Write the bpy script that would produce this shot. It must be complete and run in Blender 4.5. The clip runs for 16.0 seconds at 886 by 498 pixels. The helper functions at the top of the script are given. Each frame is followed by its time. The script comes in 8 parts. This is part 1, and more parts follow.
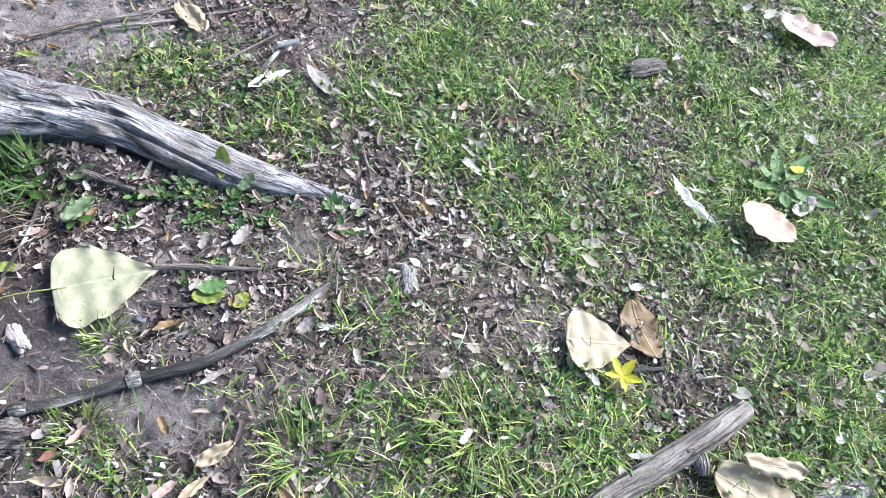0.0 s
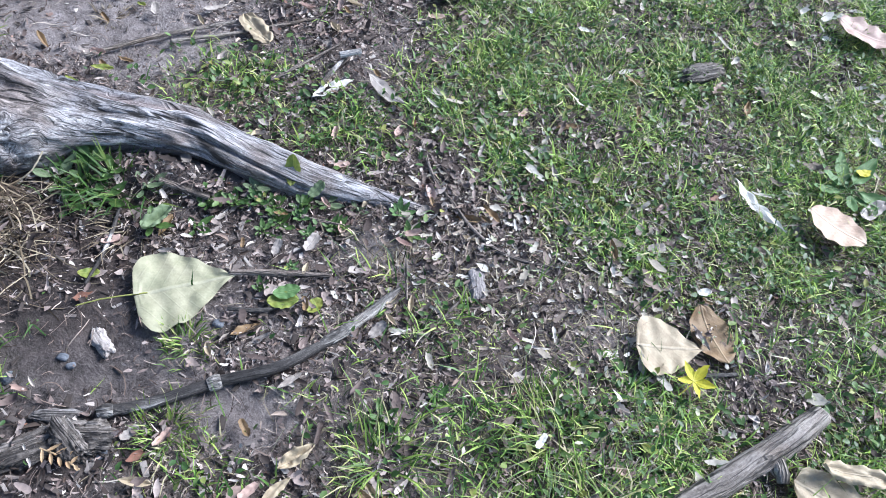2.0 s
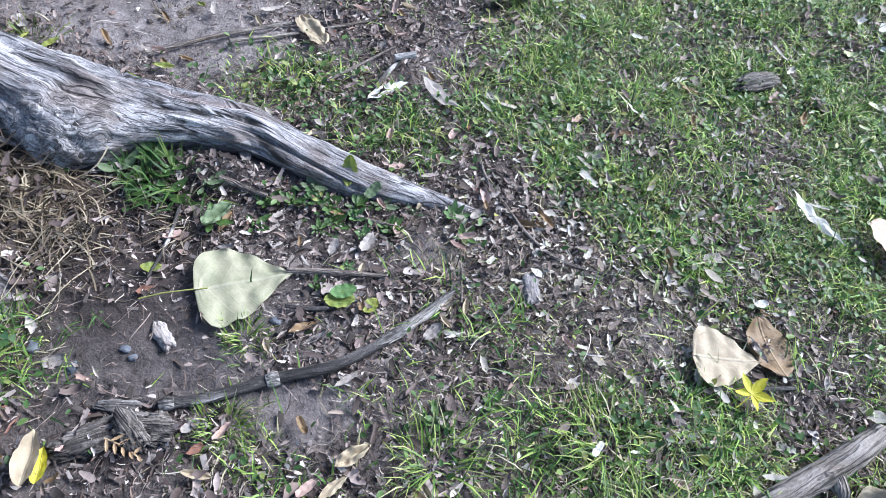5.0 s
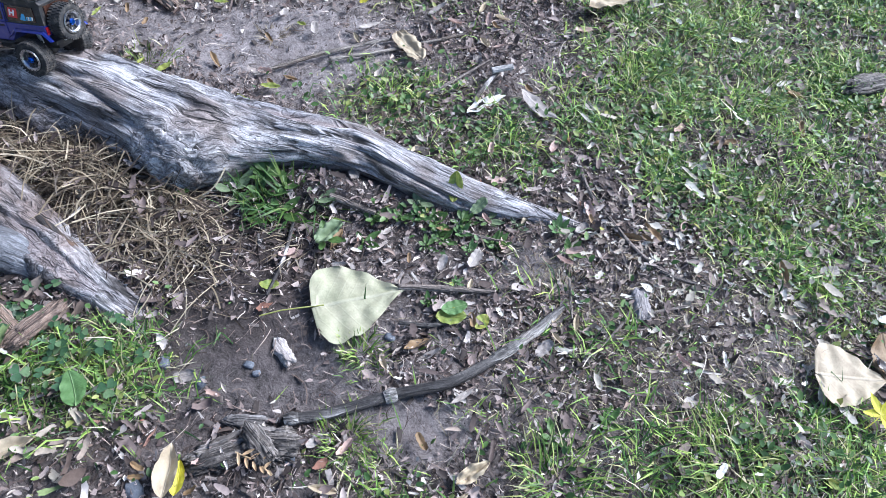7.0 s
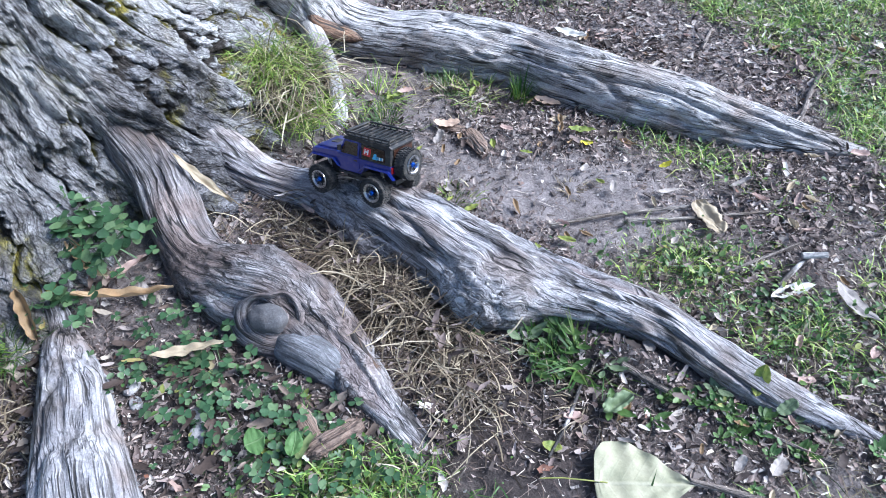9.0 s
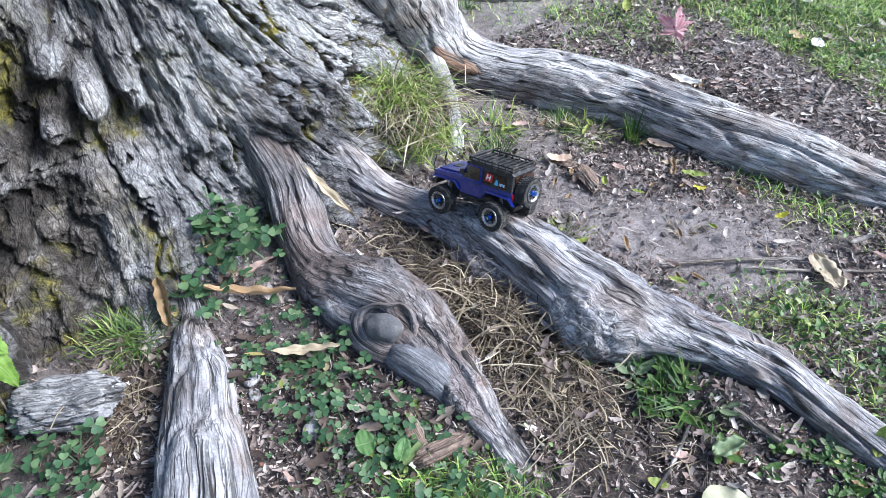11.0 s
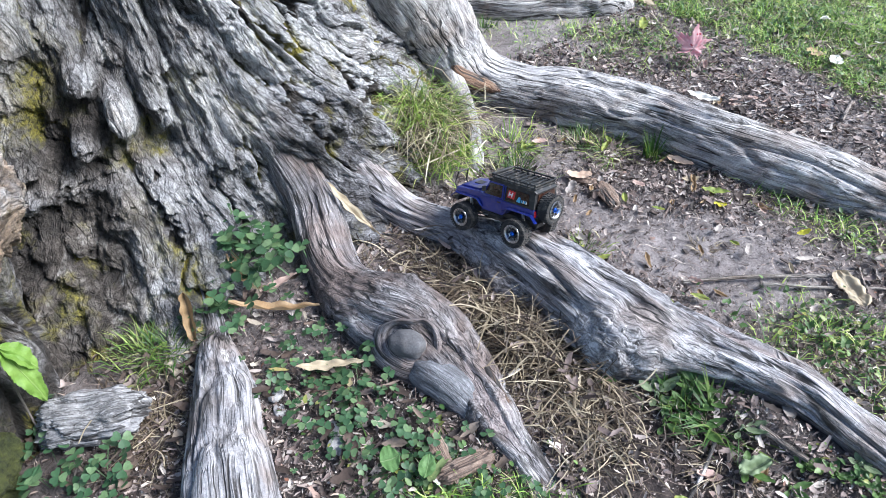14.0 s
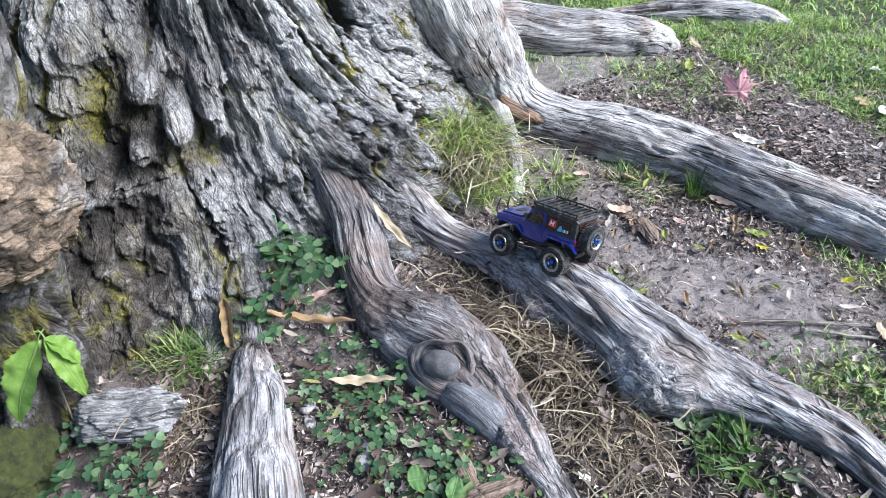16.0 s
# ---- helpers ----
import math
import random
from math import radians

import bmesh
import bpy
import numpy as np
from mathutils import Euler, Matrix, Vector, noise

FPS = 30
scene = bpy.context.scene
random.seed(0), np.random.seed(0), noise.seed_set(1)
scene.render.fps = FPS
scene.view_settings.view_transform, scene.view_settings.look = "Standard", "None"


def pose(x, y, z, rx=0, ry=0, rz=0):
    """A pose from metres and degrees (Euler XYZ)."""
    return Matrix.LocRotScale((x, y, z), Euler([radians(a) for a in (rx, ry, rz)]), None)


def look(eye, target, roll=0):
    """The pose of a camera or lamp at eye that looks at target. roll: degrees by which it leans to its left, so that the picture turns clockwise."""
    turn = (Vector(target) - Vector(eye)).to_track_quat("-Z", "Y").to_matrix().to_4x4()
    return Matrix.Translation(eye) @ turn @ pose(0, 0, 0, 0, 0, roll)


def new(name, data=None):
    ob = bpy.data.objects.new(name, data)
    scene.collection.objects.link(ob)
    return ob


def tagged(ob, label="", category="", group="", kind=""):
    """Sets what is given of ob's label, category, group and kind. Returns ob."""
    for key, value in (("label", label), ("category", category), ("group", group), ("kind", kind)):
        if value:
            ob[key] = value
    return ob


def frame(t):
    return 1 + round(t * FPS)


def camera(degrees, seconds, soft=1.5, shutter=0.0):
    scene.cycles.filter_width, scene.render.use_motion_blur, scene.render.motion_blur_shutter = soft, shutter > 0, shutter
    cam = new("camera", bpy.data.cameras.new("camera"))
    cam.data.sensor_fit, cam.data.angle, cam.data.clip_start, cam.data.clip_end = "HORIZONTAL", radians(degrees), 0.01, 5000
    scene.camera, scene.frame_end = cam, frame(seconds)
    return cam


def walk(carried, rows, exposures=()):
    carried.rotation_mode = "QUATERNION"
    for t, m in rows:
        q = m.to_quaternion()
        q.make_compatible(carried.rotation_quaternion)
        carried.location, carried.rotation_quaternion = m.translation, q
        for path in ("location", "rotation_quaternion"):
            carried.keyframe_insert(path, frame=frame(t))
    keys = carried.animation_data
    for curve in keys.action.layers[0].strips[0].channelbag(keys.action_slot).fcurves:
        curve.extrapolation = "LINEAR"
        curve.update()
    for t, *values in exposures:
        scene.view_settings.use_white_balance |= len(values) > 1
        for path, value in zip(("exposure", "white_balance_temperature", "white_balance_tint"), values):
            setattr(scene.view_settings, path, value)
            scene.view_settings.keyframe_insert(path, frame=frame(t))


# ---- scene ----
cam = camera(66.4, 16.0, soft=0.5, shutter=0.15)
PATH = [
    (0, -0.0000, 0.0000, 0.9503, -0.00, -55.55, 16.16),
    (0.5, 0.0367, -0.0051, 0.9466, -2.33, -56.45, 16.42),
    (1, 0.0008, -0.0140, 0.9468, -0.32, -56.12, 14.63),
    (1.5, -0.0377, -0.0184, 0.9459, 2.30, -55.91, 13.00),
    (2, -0.0620, -0.0250, 0.9430, 4.24, -55.33, 12.46),
    (2.5, -0.0888, -0.0315, 0.9451, 6.39, -54.97, 11.81),
    (3, -0.0870, -0.0360, 0.9355, 6.67, -54.99, 11.72),
    (3.5, -0.0993, -0.0356, 0.9346, 6.69, -55.32, 11.73),
    (6, -0.1245, -0.0460, 0.9369, 10.48, -55.33, 8.82),
    (6.5, -0.1754, -0.0468, 0.9484, 14.00, -56.21, 5.54),
    (7, -0.1990, -0.0476, 0.9484, 15.99, -56.08, 3.86),
    (7.5, -0.2160, -0.0534, 0.9502, 16.72, -55.92, 3.90),
    (8, -0.2602, -0.0481, 0.9944, 24.88, -52.14, -0.31),
    (8.5, -0.3214, -0.0776, 0.9963, 34.70, -48.45, -3.75),
    (9, -0.3875, -0.0731, 0.9960, 40.70, -46.17, -5.45),
    (9.5, -0.4096, -0.0898, 0.9773, 43.41, -44.46, -4.52),
    (10, -0.4246, -0.1206, 1.0016, 46.42, -42.94, -4.66),
    (12.5, -0.4264, -0.1811, 1.0157, 48.67, -42.35, -5.65),
    (13, -0.4281, -0.1788, 1.0238, 48.65, -42.05, -5.72),
    (13.5, -0.4324, -0.1777, 1.0264, 48.71, -41.71, -6.20),
    (14, -0.4370, -0.1817, 1.0166, 49.20, -41.05, -6.01),
    (14.5, -0.4376, -0.1960, 1.0100, 50.19, -40.51, -5.34),
    (15, -0.4430, -0.2058, 1.0206, 51.26, -39.39, -5.12),
    (15.5, -0.4379, -0.1999, 1.0152, 51.49, -38.69, -4.53),
    (16, -0.4410, -0.2106, 1.0121, 51.85, -38.26, -4.06),
]
EXPOSURE = [(0, 1.36, 5950, 9), (0.5, 1.16, 5900, 9), (1, 1.14, 5900, 9), (2, 1.05, 5750, 10), (3.5, 1.04, 5700, 10), (7, 1.13, 5600, 11), (9, 1.2, 5500, 10), (10, 1.2, 5600, 9), (12.5, 1.24, 5950, 9), (16, 1.24, 5950, 9)]
walk(cam, [(t, pose(x, y, z, 0, 0, yaw) @ pose(0, 0, 0, 90 + pitch) @ pose(0, 0, 0, 0, 0, roll)) for t, x, y, z, yaw, pitch, roll in PATH], EXPOSURE)

# ---- light: open shade under a high sky, a soft low sun from beyond the lawn ----
world = bpy.data.worlds.new("sky")
scene.world = world
world.use_nodes = True
sky = world.node_tree.nodes.new("ShaderNodeTexSky")
sky.sky_type = "NISHITA"
sky.sun_disc = False
sky.sun_elevation = radians(40)
sky.sun_rotation = radians(48)
back = world.node_tree.nodes["Background"]
back.inputs["Strength"].default_value = 0.094
world.node_tree.links.new(sky.outputs["Color"], back.inputs["Color"])
sun = new("sun", bpy.data.lights.new("sun", "SUN"))
sun.data.energy = 4.2
sun.data.angle = radians(32)
sun.data.color = (1.0, 0.97, 0.94)
sun.matrix_world = look((2.8, 2.5, 3.1), (0, 0, 0))


# ---- numeric helpers ----
rng = np.random.default_rng(7)


def smooth(a, b, x):
    u = np.clip((np.asarray(x, float) - a) / (b - a), 0, 1)
    return u * u * (3 - 2 * u)


def hash01(ix, iy, iz, seed):
    h = (ix.astype(np.int64) * 374761393 + iy.astype(np.int64) * 668265263 + iz.astype(np.int64) * 1274126177 + seed * 982451653) & 0xFFFFFFFF
    h = ((h ^ (h >> 13)) * 1274126177) & 0xFFFFFFFF
    h = ((h ^ (h >> 16)) * 2246822519) & 0xFFFFFFFF
    return ((h ^ (h >> 15)) & 0xFFFFFF) / float(0xFFFFFF)


def vnoise(p, seed=0):
    """Smooth lattice noise in 0..1 at the rows of p."""
    p = np.asarray(p, float)
    i = np.floor(p).astype(np.int64)
    f = p - i
    u = f * f * f * (f * (f * 6 - 15) + 10)
    out = 0.0
    for dx in (0, 1):
        for dy in (0, 1):
            for dz in (0, 1):
                w = (u[:, 0] if dx else 1 - u[:, 0]) * (u[:, 1] if dy else 1 - u[:, 1]) * (u[:, 2] if dz else 1 - u[:, 2])
                out = out + w * hash01(i[:, 0] + dx, i[:, 1] + dy, i[:, 2] + dz, seed)
    return out


def fbm(p, octaves=4, seed=0, gain=0.5):
    p = np.asarray(p, float)
    total, amp, norm = 0.0, 1.0, 0.0
    for k in range(octaves):
        total = total + amp * vnoise(p * 2.0**k + 17.3 * k, seed + k)
        norm += amp
        amp *= gain
    return total / norm


def ridged(p, octaves=3, seed=0):
    p = np.asarray(p, float)
    total, amp, norm = 0.0, 1.0, 0.0
    for k in range(octaves):
        total = total + amp * (1 - np.abs(2 * vnoise(p * 2.0**k + 5.1 * k, seed + k) - 1))
        norm += amp
        amp *= 0.5
    return total / norm


def cells(a, b, seed=0):
    """Cellular pattern in the plane: distance to the border between cells, a random value and a random slope per cell."""
    ia, ib = np.floor(a).astype(np.int64), np.floor(b).astype(np.int64)
    zero = np.zeros_like(ia)
    d1, d2, val, slope = np.full(a.shape, 9.0), np.full(a.shape, 9.0), np.zeros(a.shape), np.zeros(a.shape)
    for da in (-1, 0, 1):
        for db in (-1, 0, 1):
            ca, cb = ia + da, ib + db
            pa, pb = ca + hash01(ca, cb, zero, seed), cb + hash01(ca, cb, zero, seed + 1)
            d = np.hypot(a - pa, b - pb)
            near = d < d1
            d2 = np.where(near, d1, np.minimum(d2, d))
            val = np.where(near, hash01(ca, cb, zero, seed + 2), val)
            turn = 6.2832 * hash01(ca, cb, zero, seed + 3)
            slope = np.where(near, (a - pa) * np.cos(turn) + (b - pb) * np.sin(turn), slope)
            d1 = np.where(near, d, d1)
    return d2 - d1, val, slope


def xyz(x, y, z=0.0):
    return np.stack(np.broadcast_arrays(np.asarray(x, float), np.asarray(y, float), np.asarray(z, float)), -1).reshape(-1, 3)


# ---- materials ----
def start(name):
    m = bpy.data.materials.new(name)
    m.use_nodes = True
    return m, m.node_tree, m.node_tree.nodes["Principled BSDF"]


def put(nt, n, **inputs):
    for key, value in inputs.items():
        socket = n.inputs[int(key[1:])] if key[0] == "i" and key[1:].isdigit() else n.inputs[key.replace("_", " ")]
        if isinstance(value, bpy.types.NodeSocket):
            nt.links.new(value, socket)
        else:
            socket.default_value = value
    return n


def noise_tex(nt, vector, scale, detail=6.0, rough=0.6, distortion=0.0):
    n = nt.nodes.new("ShaderNodeTexNoise")
    put(nt, n, Vector=vector, Scale=scale, Detail=detail, Roughness=rough, Distortion=distortion)
    return n.outputs["Fac"]


def mapped(nt, vector, scale):
    n = nt.nodes.new("ShaderNodeMapping")
    put(nt, n, Vector=vector, Scale=scale)
    return n.outputs["Vector"]


def ramp(nt, fac, stops):
    n = nt.nodes.new("ShaderNodeValToRGB")
    e = n.color_ramp.elements
    while len(e) < len(stops):
        e.new(0.5)
    for item, (at, c) in zip(e, stops):
        item.position = at
        item.color = (*c, 1) if len(c) == 3 else (c[0], c[0], c[0], 1)
    put(nt, n, Fac=fac)
    return n.outputs["Color"]


def mix(nt, fac, a, b, blend="MIX"):
    n = nt.nodes.new("ShaderNodeMix")
    n.data_type = "RGBA"
    n.blend_type = blend
    put(nt, n, i0=fac, i6=a, i7=b)
    return n.outputs[2]


def maths(nt, op, a, b=0.0):
    n = nt.nodes.new("ShaderNodeMath")
    n.operation = op
    put(nt, n, i0=a, i1=b)
    return n.outputs[0]


def bump(nt, height, strength, distance, normal=None):
    n = nt.nodes.new("ShaderNodeBump")
    put(nt, n, Height=height, Strength=strength, Distance=distance)
    if normal is not None:
        put(nt, n, Normal=normal)
    return n.outputs["Normal"]


def attribute(nt, name):
    n = nt.nodes.new("ShaderNodeAttribute")
    n.attribute_name = name
    return n


def position(nt):
    return nt.nodes.new("ShaderNodeNewGeometry").outputs["Position"]


def object_coords(nt):
    return nt.nodes.new("ShaderNodeTexCoord").outputs["Object"]


def island(nt):
    return nt.nodes.new("ShaderNodeNewGeometry").outputs["Random Per Island"]


def cracks(nt, vector, scale, wide):
    """0 in thin branching cracks, 1 between them."""
    n = nt.nodes.new("ShaderNodeTexVoronoi")
    n.feature = "DISTANCE_TO_EDGE"
    put(nt, n, Vector=vector, Scale=scale)
    return ramp(nt, n.outputs["Distance"], [(0.0, (0,)), (wide, (1,))])


def warped(nt, vector, scale, amount):
    n = nt.nodes.new("ShaderNodeTexNoise")
    put(nt, n, Vector=vector, Scale=scale, Detail=4.0)
    v = nt.nodes.new("ShaderNodeVectorMath")
    v.operation = "MULTIPLY_ADD"
    put(nt, v, i0=n.outputs["Color"], i1=(amount, amount, amount), i2=vector)
    return v.outputs[0]


def seam(nt, vector, scale, wide, detail=2.0):
    """0 in long wandering splits, 1 elsewhere: the level line of a noise."""
    n = noise_tex(nt, mapped(nt, vector, scale), 1.0, detail, 0.5)
    return ramp(nt, maths(nt, "ABSOLUTE", maths(nt, "SUBTRACT", n, 0.5)), [(wide * 0.3, (0,)), (wide, (1,))])


def wood_material(name, dark, mid, light, pale, brown, brown_at=0.62, split_dark=(0.02, 0.017, 0.016), flakes=0.0, splits=1.0):
    m, nt, b = start(name)
    g = attribute(nt, "grain").outputs["Vector"]
    p = position(nt)
    bent = warped(nt, g, 7.0, 0.022)
    broad = noise_tex(nt, mapped(nt, bent, (3.0, 17, 17)), 1.0, 4, 0.6, 0.3)
    streak = noise_tex(nt, mapped(nt, bent, (6.0, 60, 60)), 1.0, 7, 0.7, 0.4)
    fibre = noise_tex(nt, mapped(nt, bent, (24, 240, 240)), 1.0, 7, 0.75)
    grit = noise_tex(nt, p, 260.0, 5, 0.75)
    patch = noise_tex(nt, p, 8.0, 5, 0.6)
    shade = noise_tex(nt, mapped(nt, bent, (5.0, 11, 11)), 1.0, 5, 0.65)
    tone = maths(nt, "ADD", maths(nt, "ADD", maths(nt, "MULTIPLY", broad, 0.22), maths(nt, "MULTIPLY", streak, 0.3)), maths(nt, "ADD", maths(nt, "MULTIPLY", fibre, 0.28), maths(nt, "MULTIPLY", grit, 0.2)))
    c = ramp(nt, tone, [(0.41, dark), (0.465, mid), (0.515, light), (0.575, pale)])
    slate = ramp(nt, tone, [(0.4, [v * 0.55 for v in dark]), (0.5, (mid[0] * 0.62, mid[1] * 0.63, mid[2] * 0.7)), (0.6, (light[0] * 0.6, light[1] * 0.61, light[2] * 0.67))])
    c = mix(nt, ramp(nt, shade, [(0.46, (0.0,)), (0.62, (0.6,))]), c, slate)
    c = mix(nt, ramp(nt, patch, [(brown_at - 0.1, (0,)), (brown_at + 0.06, (0.75,))]), c, mix(nt, ramp(nt, tone, [(0.4, (0,)), (0.58, (1,))]), (*[v * 0.25 for v in brown], 1), (*brown, 1)))
    if flakes:
        cell = nt.nodes.new("ShaderNodeTexVoronoi")
        put(nt, cell, Vector=warped(nt, mapped(nt, bent, (16, 52, 52)), 1.2, 0.8), Scale=1.0)
        one = ramp(nt, cell.outputs["Color"], [(0.74, (0,)), (0.8, (1,))])
        spread = ramp(nt, noise_tex(nt, p, 7.0, 3, 0.5), [(0.48, (0,)), (0.6, (flakes,))])
        flake = maths(nt, "MULTIPLY", maths(nt, "MULTIPLY", one, spread), ramp(nt, cell.outputs["Distance"], [(0.3, (1,)), (0.5, (0,))]))
        c = mix(nt, flake, c, ramp(nt, grit, [(0.35, (0.42, 0.39, 0.38)), (0.6, (0.8, 0.77, 0.74))]))
    some = ramp(nt, noise_tex(nt, p, 14.0, 4, 0.6), [(0.42, (1.0 - splits,)), (0.56, (1.0,))])
    wide_split = maths(nt, "MAXIMUM", seam(nt, bent, (1.7, 36, 36), 0.03), some)
    thin_split = maths(nt, "MAXIMUM", seam(nt, bent, (4.0, 105, 105), 0.045, 2.0), maths(nt, "SUBTRACT", 1.0, splits))
    split = maths(nt, "MULTIPLY", wide_split, maths(nt, "ADD", maths(nt, "MULTIPLY", thin_split, 0.5), 0.5))
    c = mix(nt, split, (*split_dark, 1), c)
    bare = attribute(nt, "bare").outputs["Fac"]
    c = mix(nt, maths(nt, "MULTIPLY", bare, 0.8), c, ramp(nt, tone, [(0.4, (0.06, 0.044, 0.04)), (0.48, (0.19, 0.15, 0.143)), (0.56, (0.34, 0.285, 0.275)), (0.64, (0.5, 0.44, 0.425))]))
    h = maths(nt, "ADD", tone, maths(nt, "MULTIPLY", split, 0.6))
    put(nt, b, Base_Color=c, Roughness=ramp(nt, fibre, [(0.3, (0.9,)), (0.7, (0.5,))]), Normal=bump(nt, h, 0.9, 0.007))
    return m


def flakes_of(nt, vector, scale, steps):
    """Layered flakes: a noise cut into steps. Gives the stepped height, and 0 along the foot of each step."""
    q = maths(nt, "MULTIPLY", noise_tex(nt, mapped(nt, vector, scale), 1.0, 5, 0.6), steps)
    f = maths(nt, "FRACT", q)
    height = maths(nt, "DIVIDE", maths(nt, "ADD", maths(nt, "FLOOR", q), ramp(nt, f, [(0.0, (0,)), (0.3, (1,))])), steps)
    return height, ramp(nt, f, [(0.0, (0.35,)), (0.1, (0.0,)), (0.34, (1,))])


def bark_material(name, warm_at, ochre=None):
    """Flat pale plates, brown mossy furrows darkened with depth; by zone also crumbling brown bark and grey fold wood
    with shade in its colour.
    """
    m, nt, b = start(name)
    p = position(nt)
    plate = attribute(nt, "plate").outputs["Fac"]
    rise = attribute(nt, "rise").outputs["Fac"]
    zone = nt.nodes.new("ShaderNodeSeparateXYZ")
    put(nt, zone, Vector=attribute(nt, "zone").outputs["Vector"])
    g = attribute(nt, "grain").outputs["Vector"]
    fibre = noise_tex(nt, mapped(nt, g, (46, 62, 54)), 1.0, 8, 0.8, 0.9)
    mottle = noise_tex(nt, p, 22.0, 7, 0.68, 0.5)
    grit = noise_tex(nt, p, 130.0, 8, 0.8)
    patch = noise_tex(nt, p, 5.0, 6, 0.65)
    big_step, big = flakes_of(nt, warped(nt, g, 9.0, 0.03), (8, 22, 14), 15.0)
    fine_step, fine = flakes_of(nt, warped(nt, g, 16.0, 0.02), (30, 64, 45), 13.0)
    tone = maths(nt, "ADD", maths(nt, "ADD", maths(nt, "MULTIPLY", fibre, 0.2), maths(nt, "MULTIPLY", mottle, 0.34)), maths(nt, "ADD", maths(nt, "MULTIPLY", grit, 0.26), maths(nt, "MULTIPLY", plate, 0.2)))
    scale = nt.nodes.new("ShaderNodeTexVoronoi")
    put(nt, scale, Vector=warped(nt, mapped(nt, warped(nt, g, 30.0, 0.012), (34, 60, 44)), 1.6, 0.7), Scale=1.0)
    tone = maths(nt, "ADD", tone, maths(nt, "MULTIPLY", maths(nt, "SUBTRACT", scale.outputs["Color"], 0.5), 0.09))
    tone = maths(nt, "SUBTRACT", tone, maths(nt, "MULTIPLY", ramp(nt, scale.outputs["Distance"], [(0.35, (0,)), (0.75, (1,))]), 0.07))
    pale = ramp(nt, tone, [(0.35, (0.07, 0.066, 0.07)), (0.41, (0.38, 0.375, 0.39)), (0.48, (0.62, 0.618, 0.635)), (0.56, (0.88, 0.88, 0.89))])
    warm = ramp(nt, tone, [(0.36, (0.04, 0.031, 0.026)), (0.46, (0.24, 0.2, 0.165)), (0.58, (0.6, 0.52, 0.45))])
    c = mix(nt, ramp(nt, patch, [(warm_at - 0.06, (0,)), (warm_at + 0.08, (0.85,))]), pale, warm)
    if ochre:
        c = mix(nt, ramp(nt, noise_tex(nt, p, 9.0, 4, 0.6), [(0.3, (0,)), (0.46, (0.9,))]), c, ramp(nt, tone, [(0.35, [v * 0.3 for v in ochre]), (0.5, ochre), (0.64, [min(1, v * 1.9) for v in ochre])]))
    # grey-blue fold wood, darkened so its colour carries the shade between folded bark
    shaded_folds = ramp(nt, tone, [(0.36, (0.03, 0.029, 0.032)), (0.44, (0.15, 0.148, 0.16)), (0.52, (0.33, 0.328, 0.345)), (0.61, (0.62, 0.615, 0.63))])
    if ochre:
        big = maths(nt, "ADD", maths(nt, "MULTIPLY", big, 0.35), 0.65)
    c = mix(nt, zone.outputs["Y"], c, shaded_folds)
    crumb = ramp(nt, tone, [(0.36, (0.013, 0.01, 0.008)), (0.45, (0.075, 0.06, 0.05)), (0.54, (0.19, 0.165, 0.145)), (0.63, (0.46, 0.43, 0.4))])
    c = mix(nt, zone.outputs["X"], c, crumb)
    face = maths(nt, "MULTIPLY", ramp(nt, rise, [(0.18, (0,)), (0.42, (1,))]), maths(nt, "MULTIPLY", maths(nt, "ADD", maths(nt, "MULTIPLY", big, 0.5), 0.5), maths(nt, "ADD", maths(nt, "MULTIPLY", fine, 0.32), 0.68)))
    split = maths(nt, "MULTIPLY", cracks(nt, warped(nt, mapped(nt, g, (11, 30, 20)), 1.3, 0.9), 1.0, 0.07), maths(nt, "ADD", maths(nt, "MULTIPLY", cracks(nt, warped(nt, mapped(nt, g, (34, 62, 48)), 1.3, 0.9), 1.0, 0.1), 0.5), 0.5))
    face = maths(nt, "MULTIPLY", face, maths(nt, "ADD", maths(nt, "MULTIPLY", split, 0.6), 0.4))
    # furrow brown, taken near black in low relief to paint crevice shade
    furrow_shade = ramp(nt, fibre, [(0.38, (0.012, 0.01, 0.008)), (0.55, (0.05, 0.041, 0.035)), (0.7, (0.13, 0.112, 0.1))])
    c = mix(nt, face, furrow_shade, c)
    patch_mask = maths(nt, "MULTIPLY", ramp(nt, noise_tex(nt, p, 7.0, 5, 0.6), [(0.5, (0,)), (0.58, (1,))]), ramp(nt, rise, [(0.35, (1,)), (0.75, (0.15,))]))
    lichen = maths(nt, "MULTIPLY", patch_mask, ramp(nt, grit, [(0.38, (0,)), (0.52, (0.9,))]))
    c = mix(nt, lichen, c, ramp(nt, mottle, [(0.4, (0.06, 0.062, 0.016)), (0.6, (0.36, 0.31, 0.045))]))
    h = maths(nt, "ADD", maths(nt, "ADD", maths(nt, "ADD", maths(nt, "MULTIPLY", tone, 2.2), maths(nt, "MULTIPLY", split, 0.9)), maths(nt, "MULTIPLY", grit, 0.9)), maths(nt, "ADD", maths(nt, "MULTIPLY", big_step, 6.0), maths(nt, "MULTIPLY", fine_step, 2.6)))
    put(nt, b, Base_Color=c, Roughness=0.85, Normal=bump(nt, h, 0.9, 0.011))
    return m


